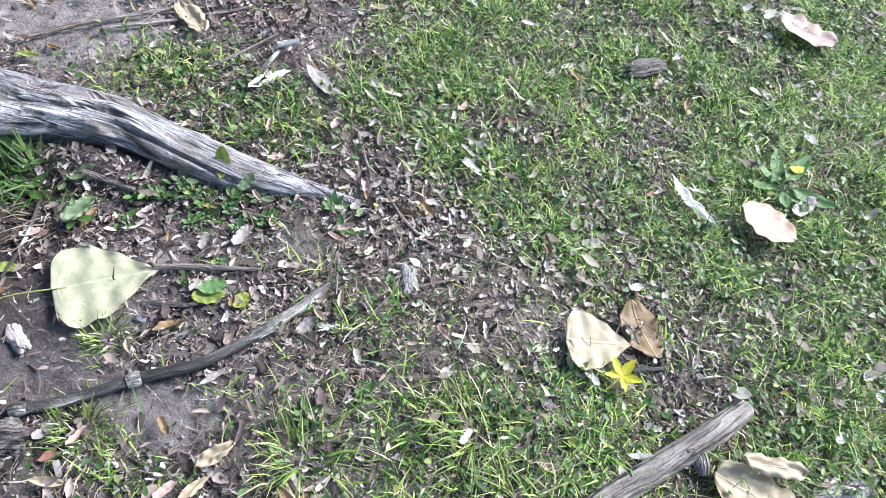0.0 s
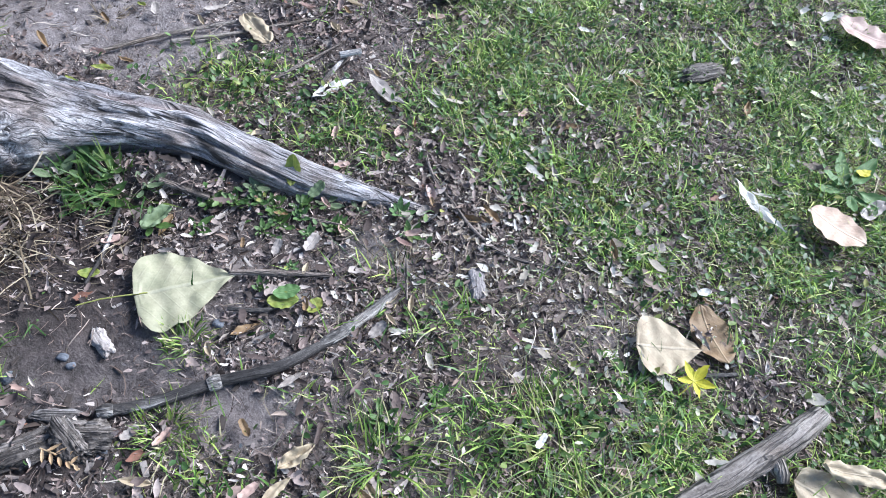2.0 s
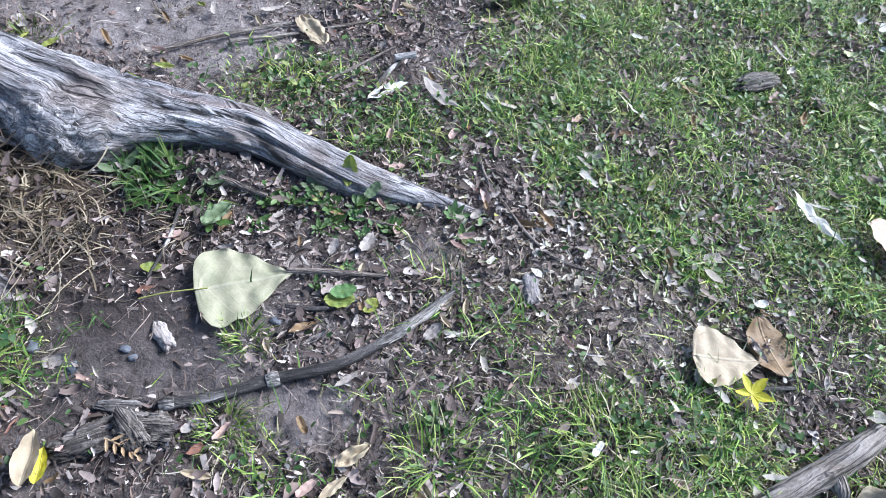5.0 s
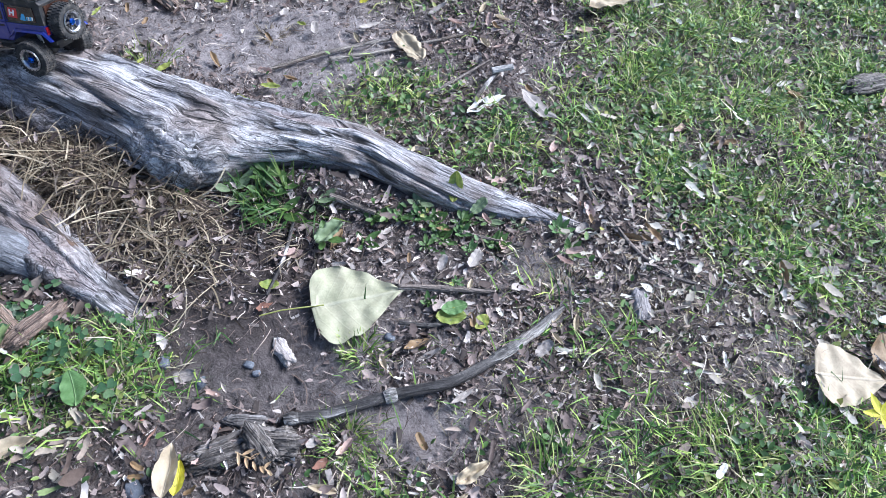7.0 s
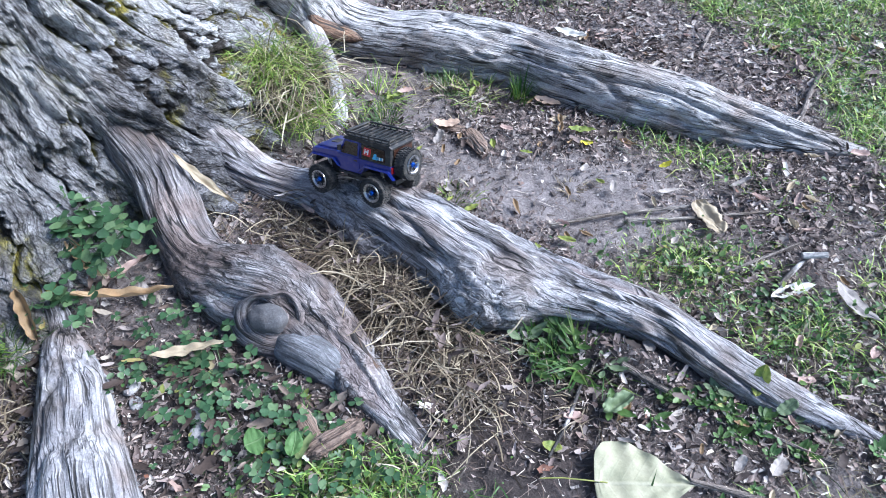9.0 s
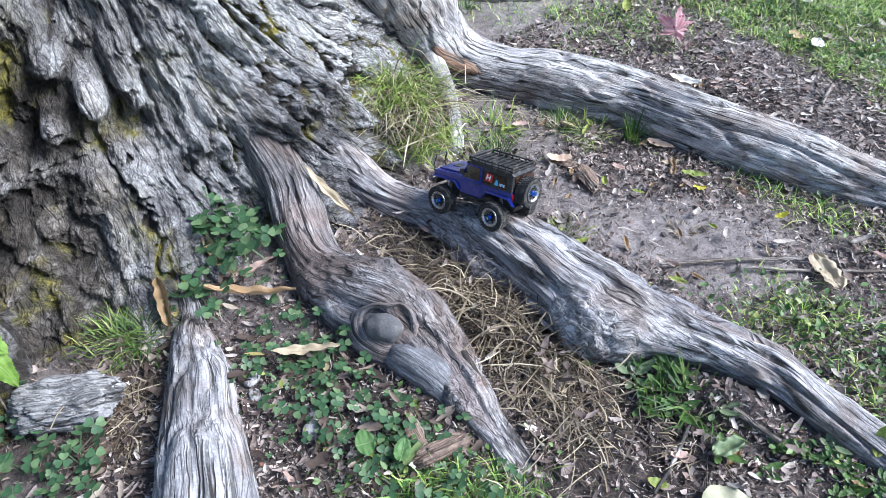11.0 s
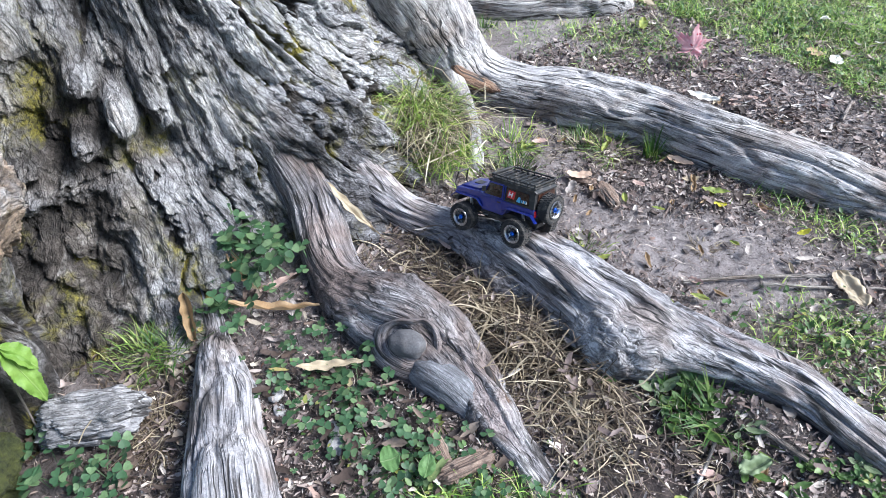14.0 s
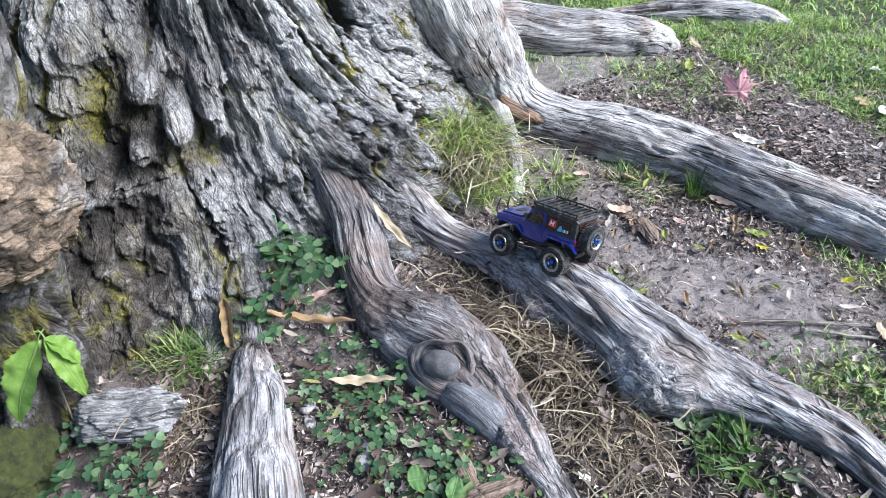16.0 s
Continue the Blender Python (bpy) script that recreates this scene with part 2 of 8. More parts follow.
def soil_material():
    m, nt, b = start("grey_soil")
    p = position(nt)
    big, mid, fine = noise_tex(nt, p, 3.5, 5, 0.6), noise_tex(nt, p, 34.0, 8, 0.72), noise_tex(nt, p, 260.0, 6, 0.8)
    cover = attribute(nt, "cover").outputs["Fac"]
    dry = ramp(nt, maths(nt, "ADD", maths(nt, "MULTIPLY", mid, 0.55), maths(nt, "MULTIPLY", fine, 0.45)), [(0.38, (0.05, 0.042, 0.04)), (0.45, (0.19, 0.166, 0.163)), (0.56, (0.33, 0.295, 0.29)), (0.7, (0.5, 0.46, 0.45))])
    dark = ramp(nt, maths(nt, "ADD", maths(nt, "MULTIPLY", mid, 0.6), maths(nt, "MULTIPLY", fine, 0.4)), [(0.38, (0.015, 0.011, 0.009)), (0.48, (0.075, 0.056, 0.048)), (0.58, (0.16, 0.126, 0.112)), (0.68, (0.28, 0.23, 0.21))])
    c = mix(nt, cover, dry, dark)
    # painted shade under the root and dark soil patches tint the soil
    c = mix(nt, attribute(nt, "patch_mask").outputs["Fac"], c, ramp(nt, mid, [(0.35, (0.012, 0.009, 0.008)), (0.65, (0.075, 0.055, 0.05))]))
    c = mix(nt, ramp(nt, big, [(0.45, (0,)), (0.7, (0.5,))]), c, (0.09, 0.068, 0.06, 1))
    thatch = ramp(nt, noise_tex(nt, p, 60.0, 5, 0.7), [(0.38, (0.02, 0.017, 0.01)), (0.5, (0.075, 0.064, 0.038)), (0.6, (0.17, 0.14, 0.09)), (0.75, (0.3, 0.26, 0.18))])
    c = mix(nt, maths(nt, "MULTIPLY", attribute(nt, "lawn").outputs["Fac"], 0.85), c, thatch)
    sward = ramp(nt, maths(nt, "ADD", maths(nt, "MULTIPLY", noise_tex(nt, p, 2.2, 5, 0.6), 0.5), maths(nt, "MULTIPLY", noise_tex(nt, p, 75.0, 5, 0.75), 0.5)), [(0.36, (0.008, 0.014, 0.004)), (0.48, (0.03, 0.052, 0.012)), (0.56, (0.068, 0.1, 0.026)), (0.66, (0.15, 0.15, 0.07))])
    c = mix(nt, attribute(nt, "far").outputs["Fac"], c, sward)
    h = maths(nt, "ADD", maths(nt, "MULTIPLY", mid, 1.0), maths(nt, "MULTIPLY", fine, 0.45))
    put(nt, b, Base_Color=c, Roughness=0.95, Normal=bump(nt, h, 1.0, 0.012))
    return m


def blade_material(name, stops, translucent=0.3, rough=0.5, spot=None):
    """Leaves and blades: one tone an island, with streaks, and light passing through."""
    m, nt, b = start(name)
    p = position(nt)
    c = ramp(nt, island(nt), stops)
    fine = noise_tex(nt, p, 190.0, 4, 0.6)
    c = mix(nt, 0.55, c, mix(nt, 1.0, c, ramp(nt, fine, [(0.3, (0.45,)), (0.7, (1.0,))]), "MULTIPLY"))
    if spot:
        c = mix(nt, ramp(nt, noise_tex(nt, p, 45.0, 4, 0.6), [(0.58, (0,)), (0.66, (1,))]), c, (*spot, 1))
    put(nt, b, Base_Color=c, Roughness=rough, Normal=bump(nt, fine, 0.3, 0.002))
    t = nt.nodes.new("ShaderNodeBsdfTranslucent")
    put(nt, t, Color=c)
    s = nt.nodes.new("ShaderNodeMixShader")
    put(nt, s, i0=translucent, i1=b.outputs[0], i2=t.outputs[0])
    nt.links.new(s.outputs[0], nt.nodes["Material Output"].inputs["Surface"])
    return m


def leaf_material(name, base, second, vein, spot=(0.12, 0.07, 0.03), translucent=0.2, spots=0.66):
    """A single leaf: two tones in blotches, paler veins from its own width and length, brown spots."""
    m, nt, b = start(name)
    p = position(nt)
    uv = attribute(nt, "leaf").outputs["Vector"]
    sep = nt.nodes.new("ShaderNodeSeparateXYZ")
    put(nt, sep, Vector=uv)
    u, v = sep.outputs["X"], sep.outputs["Y"]
    blotch, fine = noise_tex(nt, p, 38.0, 5, 0.6), noise_tex(nt, p, 300.0, 4, 0.65)
    c = mix(nt, ramp(nt, blotch, [(0.38, (0,)), (0.62, (1,))]), (*base, 1), (*second, 1))
    side = maths(nt, "ABSOLUTE", v)
    rib = maths(nt, "SUBTRACT", 1.0, ramp(nt, side, [(0.015, (0,)), (0.06, (1,))]))
    wave = maths(nt, "SINE", maths(nt, "MULTIPLY", maths(nt, "SUBTRACT", u, maths(nt, "MULTIPLY", side, 0.35)), 44.0))
    ribs = maths(nt, "MAXIMUM", rib, maths(nt, "MULTIPLY", ramp(nt, wave, [(0.93, (0,)), (1.0, (1,))]), 0.22))
    c = mix(nt, maths(nt, "MULTIPLY", ribs, 0.6), c, (*vein, 1))
    c = mix(nt, ramp(nt, blotch, [(spots, (0,)), (spots + 0.04, (1,))]), c, (*spot, 1))
    c = mix(nt, 0.3, c, mix(nt, 1.0, c, ramp(nt, fine, [(0.3, (0.5,)), (0.7, (1.0,))]), "MULTIPLY"))
    put(nt, b, Base_Color=c, Roughness=0.62, Normal=bump(nt, maths(nt, "SUBTRACT", blotch, maths(nt, "MULTIPLY", ribs, 0.4)), 0.7, 0.0028))
    t = nt.nodes.new("ShaderNodeBsdfTranslucent")
    put(nt, t, Color=c)
    s = nt.nodes.new("ShaderNodeMixShader")
    put(nt, s, i0=translucent, i1=b.outputs[0], i2=t.outputs[0])
    nt.links.new(s.outputs[0], nt.nodes["Material Output"].inputs["Surface"])
    return m


def plain_material(name, colour, rough=0.5, metal=0.0, coat=0.0, dust=0.25, dust_colour=(0.3, 0.26, 0.22)):
    """Moulded or painted surfaces with fine scuffs and a film of dust in patches."""
    m, nt, b = start(name)
    o = object_coords(nt)
    patch, fine = noise_tex(nt, o, 90.0, 5, 0.6), noise_tex(nt, o, 900.0, 3, 0.6)
    dirt = maths(nt, "MULTIPLY", ramp(nt, patch, [(0.5, (0,)), (0.75, (1,))]), dust)
    c = mix(nt, dirt, mix(nt, maths(nt, "MULTIPLY", fine, 0.25), (*colour, 1), (*[v * 0.6 for v in colour], 1)), (*dust_colour, 1))
    put(nt, b, Base_Color=c, Metallic=metal, Coat_Weight=coat, Coat_Roughness=0.15, Roughness=maths(nt, "ADD", rough, maths(nt, "MULTIPLY", dirt, 0.5)), Normal=bump(nt, fine, 0.08, 0.0005))
    return m


def stone_material(name, a, b_, relief_strength=0.5, depth=0.003):
    m, nt, b = start(name)
    p = position(nt)
    n1, n2 = noise_tex(nt, p, 70.0, 6, 0.65), noise_tex(nt, p, 500.0, 4, 0.6)
    c = ramp(nt, maths(nt, "ADD", maths(nt, "MULTIPLY", n1, 0.7), maths(nt, "MULTIPLY", n2, 0.3)), [(0.35, a), (0.65, b_)])
    put(nt, b, Base_Color=c, Roughness=0.8, Normal=bump(nt, maths(nt, "ADD", n1, maths(nt, "MULTIPLY", n2, 0.5)), relief_strength, depth))
    return m


SMOOTH_WOOD = wood_material("smooth_blue_grey_wood", (0.06, 0.06, 0.064), (0.1, 0.101, 0.11), (0.155, 0.158, 0.172), (0.3, 0.307, 0.33), (0.12, 0.09, 0.08), 0.68, (0.06, 0.056, 0.056), splits=0.4)
EYE_WOOD = wood_material("dark_slate_wood", (0.035, 0.034, 0.037), (0.068, 0.067, 0.072), (0.11, 0.109, 0.117), (0.19, 0.19, 0.2), (0.09, 0.07, 0.06), 0.66, splits=0.2)
TORN_WOOD = wood_material("torn_red_brown_wood", (0.05, 0.032, 0.024), (0.13, 0.083, 0.06), (0.24, 0.165, 0.12), (0.42, 0.32, 0.24), (0.28, 0.14, 0.07), 0.52)
ROOT_WOOD = wood_material("weathered_root_wood", (0.11, 0.105, 0.109), (0.24, 0.234, 0.242), (0.38, 0.373, 0.384), (0.56, 0.552, 0.562), (0.25, 0.195, 0.168), 0.6, flakes=0.8)
DARK_ROOT = wood_material("dark_weathered_root_wood", (0.075, 0.07, 0.072), (0.24, 0.23, 0.238), (0.42, 0.41, 0.42), (0.7, 0.69, 0.7), (0.26, 0.2, 0.175), 0.55, flakes=0.8)
PALE_ROOT = wood_material("pale_weathered_root_wood", (0.13, 0.121, 0.118), (0.29, 0.276, 0.27), (0.46, 0.442, 0.433), (0.68, 0.665, 0.65), (0.38, 0.29, 0.24), 0.58, flakes=0.6)
EYE_ROOT = wood_material("dark_purplish_root_wood", (0.04, 0.036, 0.037), (0.125, 0.115, 0.119), (0.25, 0.236, 0.242), (0.52, 0.505, 0.51), (0.2, 0.14, 0.118), 0.53, flakes=0.6)
STUB_WOOD = wood_material("bleached_rootlet", (0.16, 0.15, 0.145), (0.34, 0.325, 0.315), (0.52, 0.505, 0.49), (0.75, 0.735, 0.715), (0.3, 0.23, 0.18), 0.68, splits=0.5)
STICK_WOOD = wood_material("dark_stick_bark", (0.014, 0.012, 0.012), (0.035, 0.031, 0.03), (0.075, 0.068, 0.065), (0.24, 0.22, 0.2), (0.2, 0.16, 0.12), 0.66, flakes=0.9, splits=0.6)
TWIG_WOOD = wood_material("brown_twig_bark", (0.05, 0.038, 0.032), (0.13, 0.105, 0.09), (0.24, 0.2, 0.175), (0.4, 0.35, 0.31), (0.2, 0.13, 0.08), 0.66)
LOG_WOOD = wood_material("pale_branch_bark", (0.09, 0.075, 0.065), (0.21, 0.18, 0.155), (0.36, 0.32, 0.28), (0.5, 0.46, 0.41), (0.22, 0.15, 0.1), 0.62)
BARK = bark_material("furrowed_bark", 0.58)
BURL_BARK = bark_material("flaking_burl_bark", 0.5, (0.34, 0.235, 0.15))
SOIL = soil_material()
GRASS = blade_material("lawn_grass", [(0.0, (0.025, 0.07, 0.018)), (0.28, (0.1, 0.22, 0.047)), (0.55, (0.34, 0.55, 0.115)), (0.8, (0.57, 0.75, 0.17)), (0.9, (0.6, 0.55, 0.28)), (1.0, (0.8, 0.73, 0.55))], 0.32)
THATCH = blade_material("dead_grass", [(0.0, (0.06, 0.045, 0.026)), (0.4, (0.2, 0.16, 0.1)), (0.75, (0.42, 0.36, 0.24)), (1.0, (0.7, 0.64, 0.48))], 0.15, 0.7)
TUFT = blade_material("tuft_grass", [(0.0, (0.05, 0.11, 0.022)), (0.35, (0.15, 0.27, 0.05)), (0.7, (0.34, 0.46, 0.1)), (0.86, (0.5, 0.52, 0.2)), (1.0, (0.68, 0.62, 0.4))], 0.35)
CLUMP = blade_material("yellow_green_clump_grass", [(0.0, (0.07, 0.15, 0.028)), (0.35, (0.22, 0.37, 0.06)), (0.7, (0.46, 0.58, 0.13)), (0.86, (0.58, 0.58, 0.24)), (1.0, (0.72, 0.66, 0.42))], 0.35)
# darker twin of the tuft grass, with shade put into its greens
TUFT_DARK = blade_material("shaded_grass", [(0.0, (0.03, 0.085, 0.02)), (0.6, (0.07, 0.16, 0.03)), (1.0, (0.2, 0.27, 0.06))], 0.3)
WEED = blade_material("weed_leaves", [(0.0, (0.04, 0.095, 0.026)), (0.5, (0.085, 0.17, 0.045)), (0.85, (0.17, 0.27, 0.075)), (1.0, (0.38, 0.38, 0.1))], 0.25, 0.5)
CLOVER = blade_material("clover_leaves", [(0.0, (0.03, 0.075, 0.035)), (0.5, (0.065, 0.14, 0.06)), (0.9, (0.14, 0.22, 0.1)), (1.0, (0.3, 0.32, 0.08))], 0.2, 0.45)
LITTER = blade_material("leaf_litter", [(0.0, (0.02, 0.014, 0.012)), (0.3, (0.075, 0.052, 0.044)), (0.55, (0.2, 0.15, 0.135)), (0.78, (0.36, 0.29, 0.262)), (0.9, (0.5, 0.43, 0.39)), (0.97, (0.7, 0.65, 0.59)), (1.0, (0.24, 0.1, 0.06))], 0.08, 0.75)
SHRED = blade_material("brown_leaf_shreds", [(0.0, (0.035, 0.024, 0.019)), (0.3, (0.12, 0.083, 0.066)), (0.6, (0.27, 0.2, 0.165)), (0.85, (0.46, 0.37, 0.31)), (1.0, (0.72, 0.64, 0.55))], 0.08, 0.8)
PALE_SCRAP = blade_material("pale_leaf_pieces", [(0.0, (0.1, 0.07, 0.06)), (0.25, (0.3, 0.24, 0.2)), (0.5, (0.4, 0.36, 0.29)), (0.75, (0.54, 0.5, 0.43)), (0.93, (0.74, 0.71, 0.65)), (1.0, (0.42, 0.46, 0.2))], 0.12, 0.75)
CLOVER_SCRAP = blade_material("mixed_leaf_pieces", [(0.0, (0.04, 0.027, 0.022)), (0.4, (0.13, 0.09, 0.07)), (0.65, (0.25, 0.19, 0.15)), (0.85, (0.46, 0.4, 0.32)), (0.93, (0.32, 0.26, 0.09)), (1.0, (0.18, 0.24, 0.09))], 0.12, 0.75)
CHIPS = blade_material("bark_chips", [(0.0, (0.035, 0.027, 0.024)), (0.4, (0.1, 0.08, 0.07)), (0.75, (0.21, 0.178, 0.165)), (1.0, (0.42, 0.38, 0.35))], 0.0, 0.9)
STRAW = blade_material("dry_straw", [(0.0, (0.028, 0.019, 0.013)), (0.4, (0.1, 0.07, 0.045)), (0.75, (0.27, 0.215, 0.14)), (1.0, (0.56, 0.48, 0.34))], 0.12, 0.6)


# ---- mesh helpers ----
def raw_mesh(name, verts, faces, material, smooth_shade=True, attrs=()):
    """A mesh from arrays: verts (n, 3); faces a list of (m, k) index arrays; attrs of (name, kind, values)."""
    me = bpy.data.meshes.new(name)
    faces = [np.asarray(f, np.int32) for f in faces if len(f)]
    me.vertices.add(len(verts))
    me.vertices.foreach_set("co", np.asarray(verts, np.float32).ravel())
    loops = np.concatenate([f.ravel() for f in faces])
    sizes = np.concatenate([np.full(len(f), f.shape[1], np.int32) for f in faces])
    me.loops.add(len(loops))
    me.loops.foreach_set("vertex_index", loops)
    me.polygons.add(len(sizes))
    me.polygons.foreach_set("loop_start", np.r_[0, np.cumsum(sizes)[:-1]].astype(np.int32))
    me.polygons.foreach_set("loop_total", sizes)
    me.polygons.foreach_set("use_smooth", np.full(len(sizes), smooth_shade))
    for key, kind, values in attrs:
        a = me.attributes.new(key, kind, "POINT")
        a.data.foreach_set("vector" if kind == "FLOAT_VECTOR" else "value", np.asarray(values, np.float32).ravel())
    me.materials.append(material)
    me.update(calc_edges=True)
    me.validate()
    return me


def grid_faces(n, m, wrap=False, at=0):
    """Quads of an n x m grid of points; wrap closes the second way round."""
    i, j = np.meshgrid(np.arange(n - 1), np.arange(m if wrap else m - 1), indexing="ij")
    k = (j + 1) % m
    return at + np.stack([i * m + j, i * m + k, (i + 1) * m + k, (i + 1) * m + j], -1).reshape(-1, 4)


def mesh_part(name, me, parent=None, label="", m=None):
    ob = new(name, me)
    if parent is not None:
        ob.parent = parent
    if m is not None:
        ob.matrix_basis = m
    return tagged(ob, label)


def part(name, bm, material, parent=None, label="", smooth_shade=False):
    """Links a bmesh as one mesh object under a thing or a part."""
    me = bpy.data.meshes.new(name)
    bm.normal_update()
    bm.to_mesh(me)
    bm.free()
    me.materials.append(material)
    if smooth_shade:
        me.polygons.foreach_set("use_smooth", [True] * len(me.polygons))
    return mesh_part(name, me, parent, label)


def holder(name, x, y, z, label, category, group="", turn=0.0):
    ob = new(name)
    ob.empty_display_size = 0.02
    ob.matrix_basis = pose(x, y, z, 0, 0, turn)
    return tagged(ob, label, category, group)


TRUNK_X, TRUNK_Y = -2.2, 0.38


def mound(x, y):
    """The ground rises gently towards the tree."""
    d = np.hypot(np.asarray(x, float) - TRUNK_X, np.asarray(y, float) - TRUNK_Y)
    return 0.14 * np.exp(-(np.maximum(d, 0.4) - 0.6) / 0.4)


def relief(x, y):
    p = xyz(x, y)
    near = np.exp(-((p[:, 0] + 0.3) ** 2 + (p[:, 1] - 0.8) ** 2) / 9.0)
    return near * (0.022 * (fbm(p * 5.0, 3, 3) - 0.5) + 0.013 * (fbm(p * 34.0, 3, 4) - 0.5))


def ground(x, y):
    x, y = np.asarray(x, float), np.asarray(y, float)
    return mound(x, y) + 0.085 * blob(x, y, -1.6, 0.79, 0.12, 0.1) + 0.035 * blob(x, y, -0.58, 0.605, 0.15, 0.04, 8) + relief(x.ravel(), y.ravel()).reshape(np.broadcast(x, y).shape)


def gz(x, y):
    return float(ground(np.array([x]), np.array([y]))[0])


def blob(x, y, cx, cy, rx, ry, turn=0.0):
    c, s = math.cos(radians(turn)), math.sin(radians(turn))
    u, v = (x - cx) * c + (y - cy) * s, -(x - cx) * s + (y - cy) * c
    return np.exp(-((u / rx) ** 2 + (v / ry) ** 2))


def far_at(x, y):
    """0 round the tree and the path, 1 out on the open lawn."""
    return np.maximum(smooth(1.6, 2.5, np.hypot(x + 0.3, y - 0.9)) * smooth(1.3, 1.9, np.hypot(x - TRUNK_X, y - TRUNK_Y)), smooth(2.2, 3.0, np.hypot(x + 1.2, y - 0.7)))


def lawn_at(x, y):
    """How thick the lawn grows: right of a wavering edge, in patches."""
    edge = np.interp(y, [-0.5, 0.2, 0.37, 0.46, 0.59, 0.72, 0.82, 0.88, 1.1, 1.28, 1.5, 1.75, 1.95, 2.1, 2.4], [-0.12, -0.04, 0.0, 0.08, 0.14, 0.06, -0.11, -0.24, -0.24, -0.33, -0.45, -0.8, -1.5, -2.5, -3.5])
    p = xyz(x, y)
    far = far_at(x, y)
    wob = 0.22 * (fbm(p * 4.0, 3, 21).reshape(x.shape) - 0.5)
    main = np.maximum(smooth(-0.1, 0.16, x - edge + wob), far)
    patch = smooth(0.36, 0.52, fbm(p * 6.5, 4, 25).reshape(x.shape))
    main = main * (1 - (1 - far) * 0.62 * (1 - patch))
    main = main * (1 - 0.75 * blob(x, y, 0.15, 0.64, 0.1, 0.06)) * (1 - blob(x, y, 0.28, 0.56, 0.12, 0.09)) * (1 - 0.5 * blob(x, y, 0.42, 0.6, 0.08, 0.1)) * (1 - 0.5 * blob(x, y, 0.3, 1.05, 0.12, 0.08))
    spots = 0.9 * blob(x, y, -0.79, 0.17, 0.12, 0.075, 20) + 0.8 * blob(x, y, -0.42, 0.83, 0.17, 0.075) + 0.3 * blob(x, y, -0.3, 0.16, 0.1, 0.04) + 0.15 * blob(x, y, -0.1, 0.3, 0.12, 0.08) + 0.5 * blob(x, y, -0.6, 0.87, 0.12, 0.05, 40)
    spots = spots + 0.22 * blob(x, y, -0.08, 0.5, 0.16, 0.12) + 0.35 * blob(x, y, -1.6, 1.68, 0.3, 0.16, 30) + 0.3 * blob(x, y, -0.75, 1.2, 0.3, 0.06, -10)
    return np.clip(np.maximum(main, spots * (0.4 + 0.6 * patch)), 0, 1)


def bare_at(x, y):
    """Trodden soil with little on it."""
    return np.clip(
        blob(x, y, -0.58, 0.27, 0.15, 0.1, 15) + 0.8 * blob(x, y, -0.3, 0.25, 0.07, 0.04, 30) + 0.8 * blob(x, y, -0.35, 0.27, 0.1, 0.03, 15) + 1.0 * blob(x, y, -0.21, 0.585, 0.08, 0.045) + 0.8 * blob(x, y, -0.95, 0.87, 0.26, 0.13, 15) + 0.5 * blob(x, y, -0.72, 0.95, 0.2, 0.14, 15) + 0.6 * blob(x, y, -1.3, 0.95, 0.14, 0.14) + 0.7 * blob(x, y, 0.23, 0.58, 0.07, 0.045), 0, 1)


def soil_shade_at(x, y):
    """Soil tint: the overhanging root's shade painted in, and dark patches round the clover."""
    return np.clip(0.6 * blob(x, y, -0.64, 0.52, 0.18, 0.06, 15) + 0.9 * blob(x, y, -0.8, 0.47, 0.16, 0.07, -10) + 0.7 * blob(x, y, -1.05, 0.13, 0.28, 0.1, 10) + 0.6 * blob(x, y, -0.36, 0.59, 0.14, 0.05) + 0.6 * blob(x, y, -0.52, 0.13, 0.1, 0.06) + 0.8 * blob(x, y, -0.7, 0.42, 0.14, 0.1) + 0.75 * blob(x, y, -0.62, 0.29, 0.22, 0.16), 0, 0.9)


# ---- ground: one sheet to the horizon, close-meshed where it is near ----
def axis_steps(lo, hi, step, far):
    inner = np.arange(lo, hi + step / 2, step)
    out = step * 1.22 ** np.arange(1, 60)
    out = np.cumsum(out)
    out = out[out < far]
    return np.r_[lo - out[::-1], inner, hi + out]


gx, gy = axis_steps(-2.1, 1.25, 0.008, 120.0), axis_steps(-0.55, 2.7, 0.009, 120.0)
GX, GY = np.meshgrid(gx, gy, indexing="ij")
GZ = ground(GX, GY)
soil_cover = np.clip(0.25 + 0.6 * lawn_at(GX, GY) + 0.45 * (0.5 + (1 - far_at(GX, GY)) * (fbm(xyz(GX, GY) * 7, 3, 31).reshape(GX.shape) - 0.5)) - 0.9 * bare_at(GX, GY) - 0.8 * smooth(1.3, 1.6, GY) * (1 - lawn_at(GX, GY)), 0, 1)
gme = raw_mesh("ground", np.stack([GX, GY, GZ], -1).reshape(-1, 3), [grid_faces(len(gx), len(gy))[:, ::-1]], SOIL, True, [("cover", "FLOAT", soil_cover), ("lawn", "FLOAT", lawn_at(GX, GY)), ("far", "FLOAT", far_at(GX, GY)), ("patch_mask", "FLOAT", soil_shade_at(GX, GY))])
tagged(mesh_part("ground", gme), "grey-brown trodden park soil rising gently to a tree", "ground", kind="structure")


